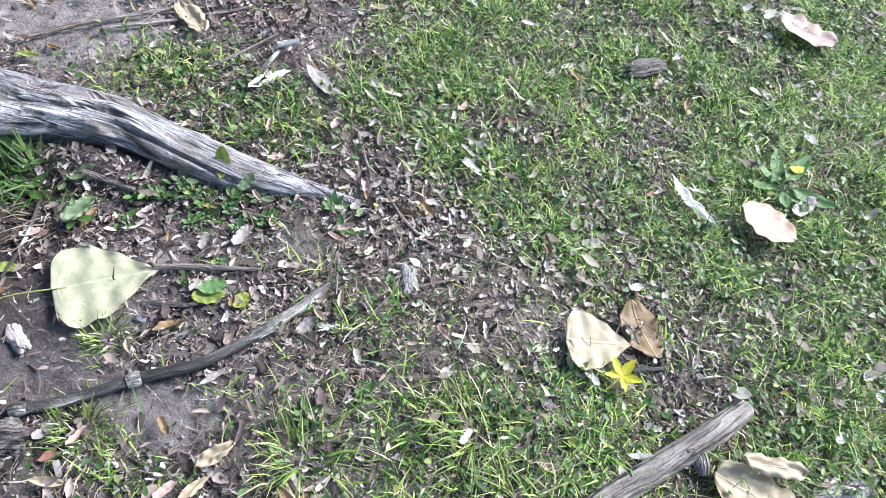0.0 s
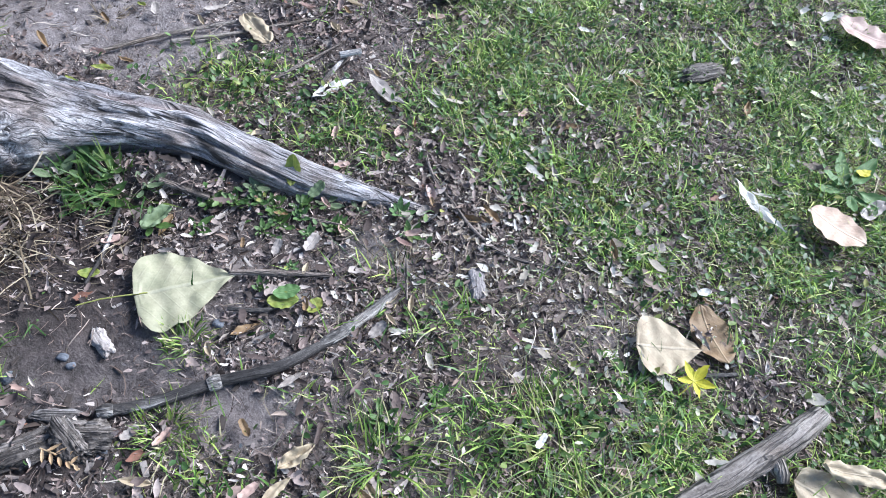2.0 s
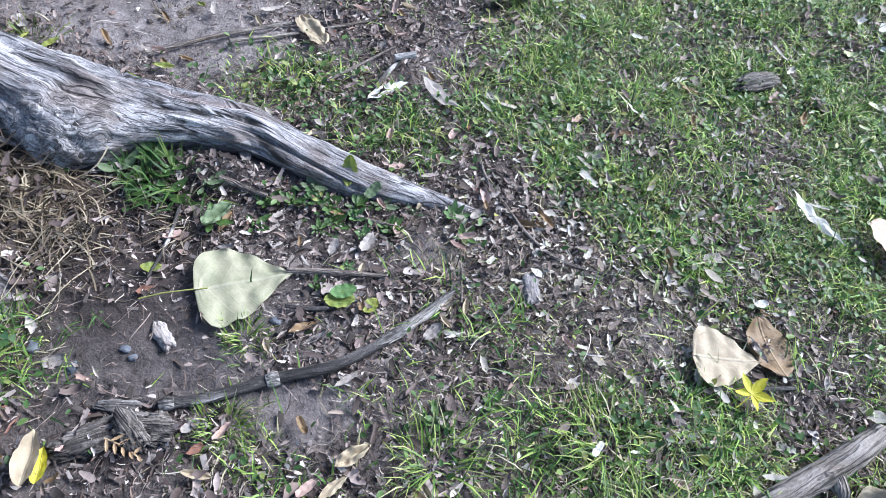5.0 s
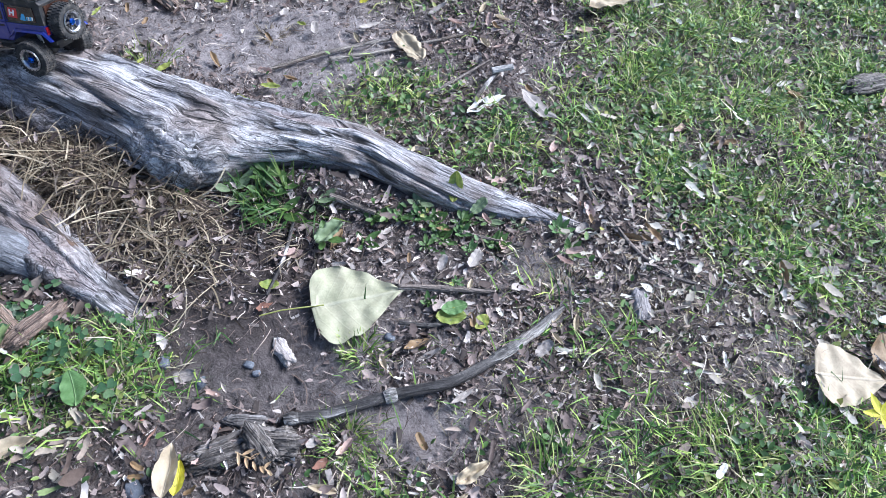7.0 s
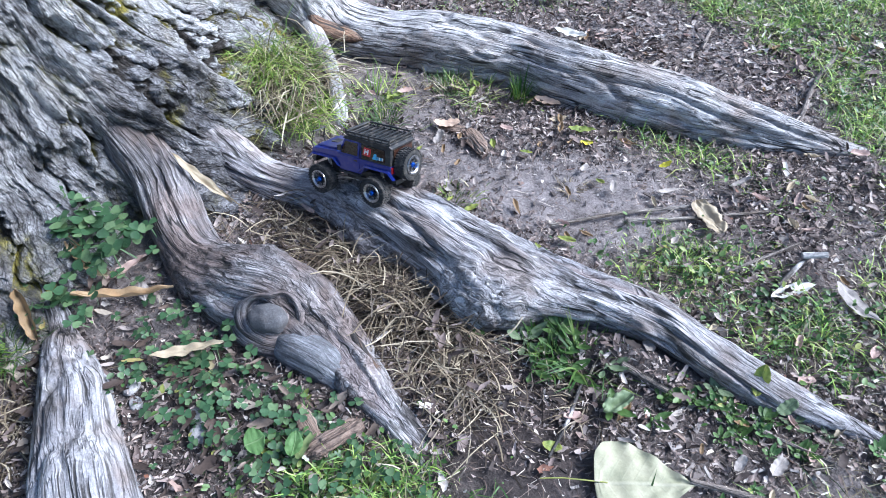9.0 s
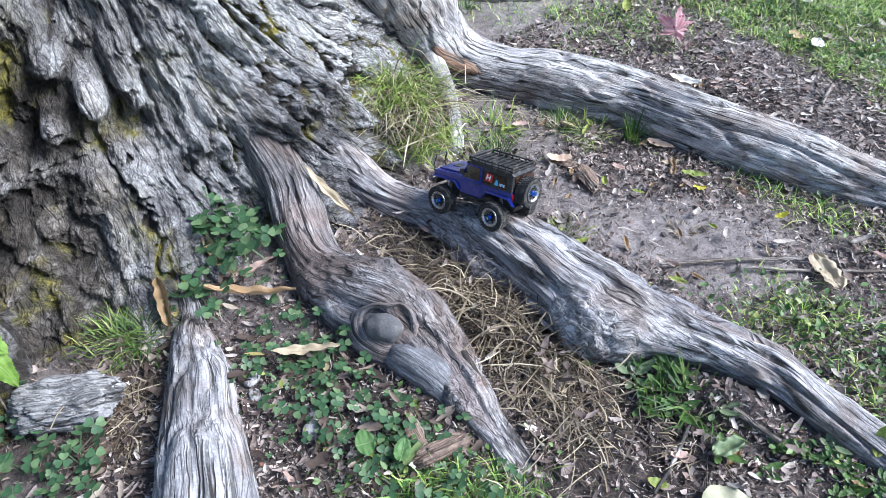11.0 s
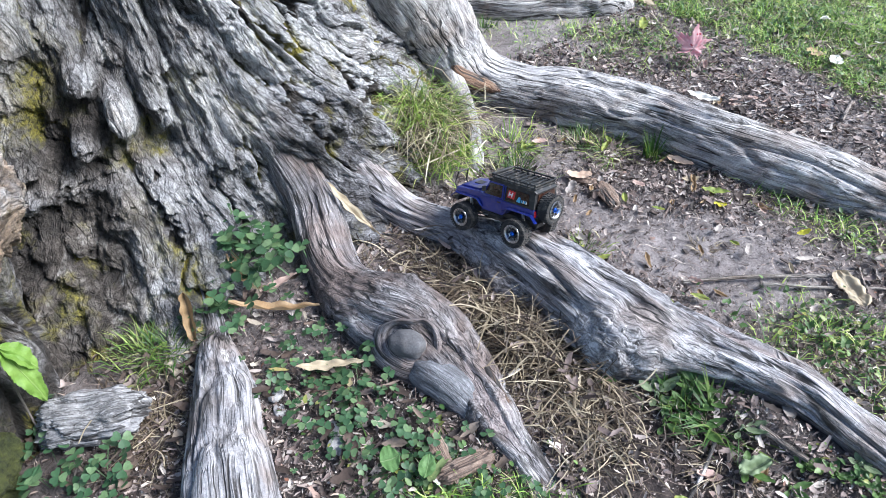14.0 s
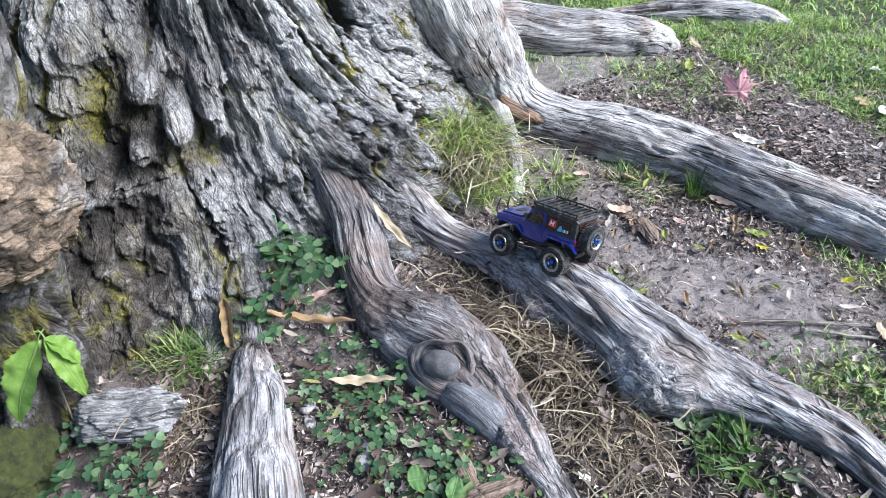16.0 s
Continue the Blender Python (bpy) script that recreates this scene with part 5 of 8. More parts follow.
    build_wheel(-0.105, 0.004, 0.0705, 1, 90)
    part("aerial", rod(bmesh.new(), [(-0.088, -0.031, 0.1), (-0.092, -0.034, 0.12), (-0.098, -0.04, 0.137)], 0.0005, 5), BLACK, car, "thin black aerial")
    # running gear
    part("chassis", box(bmesh.new(), -0.085, 0.085, -0.014, 0.014, 0.032, 0.045, 0.002), BLACK, car)
    part("skid_plate", box(bmesh.new(), -0.022, 0.022, -0.02, 0.02, 0.028, 0.035, 0.002), BLACK, car)
    for cx in (BASE, -BASE):
        bm = rod(bmesh.new(), [(cx, -0.034, WHEEL), (cx, 0.034, WHEEL)], 0.0042, 10)
        bmesh.ops.create_uvsphere(bm, u_segments=12, v_segments=8, radius=0.0085, matrix=pose(cx, 0.006, WHEEL))
        part("axle", bm, BLACK, car, "", True)
        for s in (-1, 1):
            part("shock_absorber", rod(bmesh.new(), [(cx - 0.004, s * 0.022, WHEEL + 0.002), (cx + 0.003, s * 0.02, 0.062)], 0.0028), STEEL, car, "silver shock absorber")
            part("link", rod(bmesh.new(), [(cx * 0.95, s * 0.018, WHEEL), (cx * 0.28, s * 0.012, 0.031)], 0.0014, 6), STEEL, car)
            build_wheel(cx, s * 0.043, WHEEL, s)

    # the shell rides on long springs
    low = ("axle", "link", "shock_absorber", "chassis", "skid_plate")
    for ob in list(car.children):
        kind = ob.name.split(".")[0]
        if kind not in low and not (kind == "wheel" and ob.matrix_basis.translation.x > -0.09):
            ob.matrix_basis = Matrix.Translation((0, 0, 0.006)) @ Matrix.Rotation(radians(-1.2), 4, "Y") @ ob.matrix_basis


build_car()


# ---- scattered vegetation ----
def scatter(n, x0, x1, y0, y1, keep, tries=6):
    """About n places in a box, kept with the chance that keep(x, y) gives."""
    x, y = rng.uniform(x0, x1, n * tries), rng.uniform(y0, y1, n * tries)
    k = rng.random(n * tries) < keep(x, y)
    return x[k][:n], y[k][:n]


def on_roots(x, y):
    """1 on the exposed roots and in the trunk."""
    inside = np.zeros(x.shape)
    for rows, r in ROOT_LINES:
        for (ax, ay, ar), (bx, by, br) in zip(rows, rows[1:]):
            dx, dy = bx - ax, by - ay
            u = np.clip(((x - ax) * dx + (y - ay) * dy) / (dx * dx + dy * dy), 0, 1)
            d = np.hypot(x - ax - u * dx, y - ay - u * dy)
            inside = np.maximum(inside, d < (ar + u * (br - ar)) * r)
    d, a = np.hypot(x - TRUNK_X, y - TRUNK_Y), np.degrees(np.arctan2(y - TRUNK_Y, x - TRUNK_X))
    return np.maximum(inside, d < 0.68 + 0.06 * np.exp(-(((a + 24) / 9) ** 2)) + 0.1 * np.exp(-(((a - 40) / 16) ** 2)))


ROOT_LINES = [
    ([(-1.66, 0.51, 0.07), (-1.394, 0.545, 0.042), (-1.264, 0.592, 0.045), (-1.122, 0.6, 0.076), (-0.832, 0.59, 0.09), (-0.72, 0.655, 0.064), (-0.46, 0.665, 0.045), (-0.23, 0.688, 0.014)], 1.0),
    ([(-1.62, 0.44, 0.05), (-1.337, 0.308, 0.055), (-1.207, 0.316, 0.085), (-1.121, 0.33, 0.088), (-0.973, 0.32, 0.055), (-0.8, 0.28, 0.015)], 1.0),
    ([(-1.43, 0.075, 0.02), (-1.275, -0.002, 0.055), (-1.121, -0.09, 0.072), (-0.92, -0.22, 0.07)], 1.0),
    ([(-1.83, 0.97, 0.13), (-1.7, 1.065, 0.09), (-1.42, 1.195, 0.088), (-1.04, 1.265, 0.083), (-0.654, 1.315, 0.055), (-0.4, 1.395, 0.012)], 1.0),
    ([(-2.3, 1.43, 0.1), (-2.027, 1.674, 0.088), (-1.742, 1.935, 0.03)], 1.0),
    ([(-2.2, 1.95, 0.03), (-1.83, 2.285, 0.04), (-1.564, 2.4, 0.012)], 1.0),
]


def blades(x, y, z, length, width, lean, flop, seed=0, head=None):
    """Grass blades: a bent strip of a quad and a tip each."""
    g = np.random.default_rng(seed)
    n = len(x)
    a = g.uniform(0, 2 * np.pi, n) if head is None else head
    tilt = np.clip(g.normal(lean, 0.28, n), 0.05, 1.5)
    dx, dy = np.cos(a), np.sin(a)
    sx, sy = -dy, dx
    base = np.stack([x, y, z - 0.004], -1)

    def along(f, bend):
        t = tilt + bend
        return np.stack([dx * np.sin(t), dy * np.sin(t), np.cos(t)], -1) * (length * f)[:, None]

    one = base + along(np.full(n, 0.5), 0)
    two = one + along(np.full(n, 0.5), flop * g.uniform(0.4, 1.5, n))
    two[:, 2] = np.maximum(two[:, 2], z + 0.003)
    twist = g.normal(0, 0.5, n)
    w = np.stack([sx * np.cos(twist), sy * np.cos(twist), np.sin(twist) * 0.6], -1) * (width / 2)[:, None]
    v = np.stack([base - w, base + w, one - w * 0.85, one + w * 0.85, two], 1).reshape(-1, 3)
    k = 5 * np.arange(n)[:, None]
    return v, [k + [0, 1, 3, 2], k + [2, 3, 4]]


def stuff(name, v, f, material, label, category, smooth_shade=True):
    return tagged(mesh_part(name, raw_mesh(name, v, f, material, smooth_shade)), label, category, kind="stuff")


def lawn_keep(x, y):
    return lawn_at(x, y) * (1 - on_roots(x, y))


x, y = scatter(215000, -2.3, 1.25, -0.45, 2.6, lawn_keep, 4)
clump = smooth(0.4, 0.62, fbm(xyz(x, y) * 17.0, 3, 27))
size = rng.uniform(0.5, 1.2, len(x)) * (0.55 + 0.8 * clump)
v, f = blades(x, y, ground(x, y), 0.043 * size, 0.0022 * rng.uniform(0.6, 1.7, len(x)), 0.8, 0.7, 1)
stuff("grass", v, f, GRASS, "short patchy green lawn grass with dry blades", "grass")
x, y = scatter(60000, -6.0, 5.0, -4.5, 6.5, lambda a, b: np.where((a > -2.3) & (a < 1.25) & (b > -0.45) & (b < 2.6), 0, lawn_keep(a, b) * smooth(5.3, 2.2, np.hypot(a + 0.5, b - 1.0))), 8)
v, f = blades(x, y, ground(x, y), 0.05 * rng.uniform(0.6, 1.4, len(x)), np.full(len(x), 0.007), 0.8, 0.5, 2)
stuff("grass", v, f, GRASS, "lawn grass further out", "grass")
# dead blades flattened under the living ones
def thatch_keep(a, b):
    return np.clip(lawn_keep(a, b) + (0.7 * blob(a, b, 0.08, 0.62, 0.26, 0.13) + 0.5 * blob(a, b, -0.1, 0.45, 0.15, 0.1) + 0.4 * blob(a, b, -0.15, 0.62, 0.12, 0.06)) * (1 - on_roots(a, b)), 0, 1)


x, y = scatter(90000, -1.6, 1.25, -0.4, 2.4, thatch_keep, 4)
v, f = blades(x, y, ground(x, y) + 0.003, rng.uniform(0.015, 0.045, len(x)), rng.uniform(0.001, 0.0024, len(x)), 1.35, 0.15, 4)
stuff("dead_grass", v, f, THATCH, "dry tan grass matted under the lawn", "dead grass")
# longer loose blades lying over the lawn
x, y = scatter(7000, -1.6, 1.2, -0.3, 2.4, lambda a, b: lawn_keep(a, b), 6)
v, f = blades(x, y, ground(x, y) + 0.004, rng.uniform(0.04, 0.08, len(x)), rng.uniform(0.0016, 0.003, len(x)), 1.1, 0.4, 3)
stuff("grass", v, f, GRASS, "longer blades lying over the lawn", "grass")


def oval_leaves(x, y, z, length, ratio, pitch, seed, cup=0.25):
    """Small broad leaves: six points round a raised midrib, tilted and turned at random."""
    g = np.random.default_rng(seed)
    n = len(x)
    a, t = g.uniform(0, 2 * np.pi, n), np.abs(g.normal(pitch, 0.3, n))
    u = np.array([0, 0.28, 0.68, 1.0, 0.68, 0.28, 0.45])
    s = np.array([0, 0.46, 0.4, 0, -0.4, -0.46, 0])
    lift = np.array([0, cup, cup, 0.02, cup, cup, 0]) * 0.3
    along = np.stack([np.cos(a) * np.cos(t), np.sin(a) * np.cos(t), np.sin(t)], -1)
    roll = g.normal(0, 0.35, n)
    side = np.stack([-np.sin(a) * np.cos(roll), np.cos(a) * np.cos(roll), np.sin(roll)], -1)
    up = np.cross(along, side)
    base = np.stack([x, y, z], -1)
    ln = length[:, None, None]
    v = base[:, None] + ln * (u[None, :, None] * along[:, None] + (s * ratio)[None, :, None] * side[:, None] + lift[None, :, None] * up[:, None])
    k = 7 * np.arange(n)[:, None]
    return v.reshape(-1, 3), [np.concatenate([k + [6, i, (i + 1) % 6] for i in range(6)])]


def weed_keep(a, b):
    p = fbm(xyz(a, b) * 5.0, 2, 91).reshape(a.shape)
    side = 0.5 * blob(a, b, -0.4, 0.82, 0.2, 0.08) + 0.5 * blob(a, b, -0.42, 0.6, 0.1, 0.03) + 0.4 * blob(a, b, -0.66, 0.87, 0.16, 0.05, 40) + 0.5 * blob(a, b, -0.8, 0.16, 0.13, 0.08) + 0.25 * blob(a, b, -1.0, 0.12, 0.25, 0.1)
    return np.clip(lawn_at(a, b) * (0.25 + 0.75 * smooth(0.38, 0.58, p)) * 0.9 + side, 0, 1) * (1 - on_roots(a, b)) * (1 - 0.8 * bare_at(a, b))


x, y = scatter(21000, -1.6, 1.2, -0.3, 2.3, weed_keep, 6)
v, f = oval_leaves(x, y, ground(x, y) + rng.uniform(0.004, 0.026, len(x)), rng.uniform(0.006, 0.017, len(x)), 0.6, 0.35, 5)
stuff("weed_leaves", v, f, WEED, "small green weed leaves among the grass", "weeds")


def trefoils(x, y, z, size, seed):
    """Clover: three notched leaflets on a thin stalk each."""
    g = np.random.default_rng(seed)
    n = len(x)
    h = g.uniform(0.012, 0.04, n)
    top = np.stack([x + g.normal(0, 0.008, n), y + g.normal(0, 0.008, n), z + h], -1)
    u = np.array([0, 0.35, 0.75, 1.0, 0.9, 1.0, 0.75, 0.35, 0.55])
    s = np.array([0, 0.42, 0.56, 0.3, 0, -0.3, -0.56, -0.42, 0])
    lift = np.array([0, 0.05, 0.06, 0.03, -0.03, 0.03, 0.06, 0.05, -0.05])
    nx, ny = g.normal(0, 0.28, n), g.normal(0, 0.28, n)
    verts, tris = [], []
    first = g.uniform(0, 2 * np.pi, n)
    for leaflet in range(3):
        a = first + leaflet * 2.094 + g.normal(0, 0.12, n)
        al = np.stack([np.cos(a), np.sin(a), -(np.cos(a) * nx + np.sin(a) * ny)], -1)
        sd = np.stack([-np.sin(a), np.cos(a), (np.sin(a) * nx - np.cos(a) * ny)], -1)
        ln = (size * 0.56)[:, None, None]
        p = top[:, None] + ln * (u[None, :, None] * al[:, None] + s[None, :, None] * sd[:, None])
        p[..., 2] += (ln * lift[None, :, None])[..., 0]
        k = leaflet * 9 * n + 9 * np.arange(n)[:, None]
        verts.append(p.reshape(-1, 3))
        tris += [k + [8, i, (i + 1) % 8] for i in range(8)]
    at = 27 * n
    foot = np.stack([x, y, z - 0.003], -1)
    w = np.array([0.0006, 0.0004, 0])
    verts.append(np.stack([foot - w, foot + w, top + w, top - w], 1).reshape(-1, 3))
    return np.concatenate(verts), [np.concatenate(tris), at + 4 * np.arange(n)[:, None] + [0, 1, 2, 3]]


def clover_keep(a, b):
    k = 0.9 * blob(a, b, -1.04, 0.14, 0.2, 0.075, 12) + 0.6 * blob(a, b, -1.2, 0.2, 0.1, 0.06) + 0.8 * blob(a, b, -1.37, -0.3, 0.1, 0.09) + 0.45 * blob(a, b, -0.84, 0.22, 0.1, 0.04) + 0.5 * blob(a, b, -1.24, -0.24, 0.09, 0.06)
    return np.clip(k, 0, 1) * (1 - on_roots(a, b))


CLOVER_MESHES = []
for k in range(8):
    v, f = trefoils(np.zeros(1), np.zeros(1), np.zeros(1), np.full(1, 0.024), 640 + k)
    CLOVER_MESHES.append(raw_mesh("clover_leaf", v, f, CLOVER, True))


def clover_patch(x, y, lift, low, high, label, seed):
    """A patch of clover whose leaves are parts, on eight shared shapes."""
    g = random.Random(seed)
    cx, cy = float(np.mean(x)), float(np.mean(y))
    patch = holder("clover_patch", cx, cy, gz(cx, cy), label, "clover", "clover patches")
    for px, py in zip(x, y):
        size = g.uniform(low, high) / 0.024
        mesh_part("clover_leaf", g.choice(CLOVER_MESHES), patch, "", pose(px - cx, py - cy, gz(px, py) - gz(cx, cy) + lift * g.random(), g.gauss(0, 7), g.gauss(0, 7), g.uniform(0, 360)) @ Matrix.Scale(size, 4))


x, y = scatter(190, -1.35, -0.6, -0.1, 0.5, clover_keep, 30)
clover_patch(x, y, 0.012, 0.011, 0.026, "dark green three-leaved clover between the roots", 6)
x, y = scatter(70, -1.6, -1.2, -0.45, -0.12, clover_keep, 40)
clover_patch(x, y, 0.012, 0.018, 0.03, "green clover in front of a mossy stone", 7)
x, y = scatter(75, -1.62, -1.34, 0.13, 0.3, lambda a, b: blob(a, b, -1.49, 0.215, 0.09, 0.055, 10), 12)
clover_patch(x, y, 0.07, 0.022, 0.04, "clover clump in a hollow of the trunk", 8)
x, y = scatter(26, -1.55, -1.36, 0.05, 0.16, lambda a, b: blob(a, b, -1.45, 0.1, 0.06, 0.04, 40), 12)
clover_patch(x, y, 0.035, 0.02, 0.036, "loose clover at the foot of the trunk", 9)


# ---- litter: torn leaf scraps, and bark chips with thickness ----
def scraps(x, y, z, size, seed, flat=0.22):
    g = np.random.default_rng(seed)
    n = len(x)
    a = np.sort(g.uniform(0, 2 * np.pi, (n, 6)), axis=1)
    r = g.uniform(0.35, 1.0, (n, 6)) * size[:, None]
    long, turn = g.uniform(0.12, 0.7, n), g.uniform(0, 2 * np.pi, n)
    px, py = r * np.cos(a), r * np.sin(a) * long[:, None]
    c, s = np.cos(turn)[:, None], np.sin(turn)[:, None]
    qx, qy = px * c - py * s, px * s + py * c
    tx, ty = g.normal(0, flat, n)[:, None], g.normal(0, flat, n)[:, None]
    curl = g.normal(0, 9.0, n)[:, None]
    qz = qx * tx + qy * ty + np.abs(curl) * px**2
    v = np.stack([x[:, None] + qx, y[:, None] + qy, z[:, None] + qz], -1).reshape(-1, 3)
    k = 6 * np.arange(n)[:, None]
    return v, [np.concatenate([k + [0, 1, 2, 3], k + [3, 4, 5, 0]])]


def litter_keep(a, b):
    p = fbm(xyz(a, b) * 6.0, 3, 95).reshape(a.shape)
    k = (0.4 + 0.6 * smooth(0.35, 0.55, p)) * (1 - 0.55 * lawn_at(a, b)) * (1 - 0.95 * np.clip(1.3 * bare_at(a, b), 0, 1))
    far = 1 - 0.6 * smooth(1.9, 2.4, b)
    return np.clip(k * far, 0, 1) * (1 - on_roots(a, b)) * (1 - (np.hypot(a + 0.46, b - 0.4) < 0.07)) * (1 - 0.55 * soil_shade_at(a, b))


def chip_keep(a, b):
    far = 0.9 * blob(a, b, -0.9, 1.62, 0.55, 0.22, 25) + 0.8 * blob(a, b, -0.45, 1.15, 0.3, 0.13, 30) + 0.7 * blob(a, b, -0.35, 0.5, 0.3, 0.16) + 0.6 * blob(a, b, -0.4, 0.14, 0.3, 0.1) + 0.5 * blob(a, b, -1.1, 0.95, 0.35, 0.15) + 0.4 * blob(a, b, -0.03, 0.75, 0.12, 0.12) + 0.4 * blob(a, b, -1.1, 0.1, 0.35, 0.12)
    return np.clip(far * (1 - 0.85 * bare_at(a, b)), 0, 1) * (1 - on_roots(a, b))


for many, box4, label in ((100000, (-1.4, 0.65, -0.25, 1.3), "brown and pale torn dry leaf scraps"), (26000, (-1.75, 1.15, 1.3, 2.4), "torn dry leaf scraps behind the long root")):
    x, y = scatter(many, *box4, litter_keep, 4)
    size = (0.0024 if many > 50000 else 0.004) + (0.0085 if many > 50000 else 0.013) * rng.random(len(x)) ** 2.4
    v, f = scraps(x, y, ground(x, y) + 0.001 + rng.uniform(0, 0.011, len(x)), size, 11, 0.5)
    stuff("leaf_litter", v, f, LITTER, label, "leaf litter", False)
x, y = scatter(7000, -1.75, 1.15, -0.4, 2.4, lambda a, b: litter_keep(a, b) * (0.4 + 0.6 * chip_keep(a, b)), 8)
v, f = oval_leaves(x, y, ground(x, y) + rng.uniform(0.0, 0.009, len(x)), 0.006 + 0.02 * rng.random(len(x)) ** 2, 0.3, 0.2, 17, 0.7)
stuff("leaf_litter", v, f, SHRED, "narrow brown and mauve leaf shreds", "leaf litter")


def torn_leaves(x, y, z, length, seed):
    """Torn and curled pieces of larger leaves: ragged strips with a fold, jagged at both ends."""
    g = np.random.default_rng(seed)
    n, k = len(x), 6
    u = np.linspace(-0.5, 0.5, k)[None, :]
    half = length[:, None] * g.uniform(0.08, 0.3, (n, 1)) * (1 - (2 * u) ** 2 * g.uniform(0.2, 0.9, (n, 1))) * g.uniform(0.6, 1.2, (n, k))
    bend, fold, turn = g.normal(0, 0.5, (n, 1)), g.uniform(0.1, 1.0, (n, 1)), g.uniform(0, 2 * np.pi, (n, 1))
    along = u * length[:, None] + g.normal(0, 0.05, (n, k)) * length[:, None]
    rise = np.abs(bend) * length[:, None] * (2 * u) ** 2 * 0.3 + u * length[:, None] * g.normal(0, 0.2, (n, 1))
    rows = []
    for side, jag in ((-1, 0.08), (0, 0.0), (1, 0.08)):
        px, py = along + jag * length[:, None] * g.normal(0, 1, (n, k)), side * half
        pz = rise + fold * np.abs(side) * half * 0.7
        rows.append(np.stack([x[:, None] + px * np.cos(turn) - py * np.sin(turn), y[:, None] + px * np.sin(turn) + py * np.cos(turn), z[:, None] + pz], -1))
    v = np.stack(rows, 2).reshape(-1, 3)
    at = 3 * k * np.arange(n)[:, None]
    return v, [np.concatenate([at + [3 * i + j, 3 * i + j + 1, 3 * i + j + 4, 3 * i + j + 3] for i in range(k - 1) for j in (0, 1)])]


x, y = scatter(9500, -1.75, 1.15, -0.4, 2.4, lambda a, b: litter_keep(a, b) * (0.35 + 0.65 * chip_keep(a, b)), 9)
v, f = torn_leaves(x, y, ground(x, y) + rng.uniform(0.003, 0.014, len(x)), 0.008 + 0.024 * rng.random(len(x)) ** 2.0, 18)
stuff("leaf_litter", v, f, LITTER, "larger torn and curled dry leaf pieces", "leaf litter")
x, y = scatter(900, -1.2, 1.15, -0.4, 2.4, lambda a, b: lawn_keep(a, b), 9)
v, f = torn_leaves(x, y, ground(x, y) + rng.uniform(0.008, 0.024, len(x)), 0.012 + 0.03 * rng.random(len(x)) ** 1.7, 19)
stuff("leaf_litter", v, f, PALE_SCRAP, "pale dry leaf pieces caught in the lawn", "leaf litter")


def chip_blocks(x, y, z, length, seed):
    """Bark chips and slivers: six-sided splinters with blunt ends."""
    g = np.random.default_rng(seed)
    n = len(x)
    w, h = length * g.uniform(0.08, 0.45, n), length * g.uniform(0.05, 0.14, n)
    turn, tip = g.uniform(0, 2 * np.pi, n), g.normal(0, 0.2, n)
    corner = np.array([(i, j, k) for i in (-1, 1) for j in (-1, 1) for k in (-1, 1)], float)
    q = corner[None] * np.stack([length / 2, w / 2, h / 2], -1)[:, None] * g.uniform(0.55, 1.15, (n, 8, 3))
    q[..., 2] += q[..., 0] * tip[:, None]
    c, s = np.cos(turn)[:, None], np.sin(turn)[:, None]
    v = np.stack([x[:, None] + q[..., 0] * c - q[..., 1] * s, y[:, None] + q[..., 0] * s + q[..., 1] * c, z[:, None] + q[..., 2]], -1)
    k = 8 * np.arange(n)[:, None]
    quads = np.concatenate([k + list(q4) for q4 in ((0, 1, 3, 2), (4, 6, 7, 5), (0, 4, 5, 1), (2, 3, 7, 6), (0, 2, 6, 4), (1, 5, 7, 3))])
    return v.reshape(-1, 3), [quads]


x, y = scatter(9000, -1.7, 0.6, -0.3, 2.1, chip_keep, 9)
v, f = chip_blocks(x, y, ground(x, y) + rng.uniform(0.0, 0.009, len(x)), 0.004 + 0.018 * rng.random(len(x)) ** 2.5, 12)
stuff("bark_chips", v, f, CHIPS, "grey-brown bark chips and splinters", "bark chips", False)


# ---- dry straw between the roots ----
def strands(x, y, z, length, width, seed, lie=0.25):
    g = np.random.default_rng(seed)
    n, k = len(x), 6
    a, turn = g.uniform(0, 2 * np.pi, n), g.normal(0, 0.24, n)
    rise = g.normal(lie, 0.25, n)
    pts = [np.stack([x, y, z], -1)]
    for i in range(k - 1):
        step = length[:, None] / (k - 1) * np.stack([np.cos(a) * np.cos(rise), np.sin(a) * np.cos(rise), np.sin(rise)], -1)
        pts.append(pts[-1] + step)
        a, rise = a + turn * g.uniform(0.3, 1.5, n), rise - g.uniform(0.0, 0.35, n)
    p = np.stack(pts, 1)
    p[..., 2] = np.maximum(p[..., 2], (ground(p[..., 0].ravel(), p[..., 1].ravel())).reshape(p.shape[:2]) + 0.002)
    t = np.gradient(p, axis=1)
    side = np.cross(t, g.normal(0, 1, (n, 1, 3)) * (0.4, 0.4, 0.2) + (0, 0, 1.0))
    side /= np.linalg.norm(side, axis=-1, keepdims=True) + 1e-9
    w = width[:, None, None] * side / 2
    v = np.stack([p - w, p + w], 2).reshape(-1, 3)
    at = 2 * k * np.arange(n)[:, None]
    return v, [np.concatenate([at + [2 * i, 2 * i + 1, 2 * i + 3, 2 * i + 2] for i in range(k - 1)])]


def hay_keep(a, b):
    return np.clip(1.0 * blob(a, b, -0.93, 0.45, 0.13, 0.05, -20) + 0.9 * blob(a, b, -1.08, 0.49, 0.12, 0.045, -5) + 0.6 * blob(a, b, -0.8, 0.42, 0.09, 0.05, -40) + 0.3 * blob(a, b, -1.3, 0.47, 0.1, 0.05) + 0.25 * blob(a, b, -1.33, -0.1, 0.08, 0.08), 0, 1)


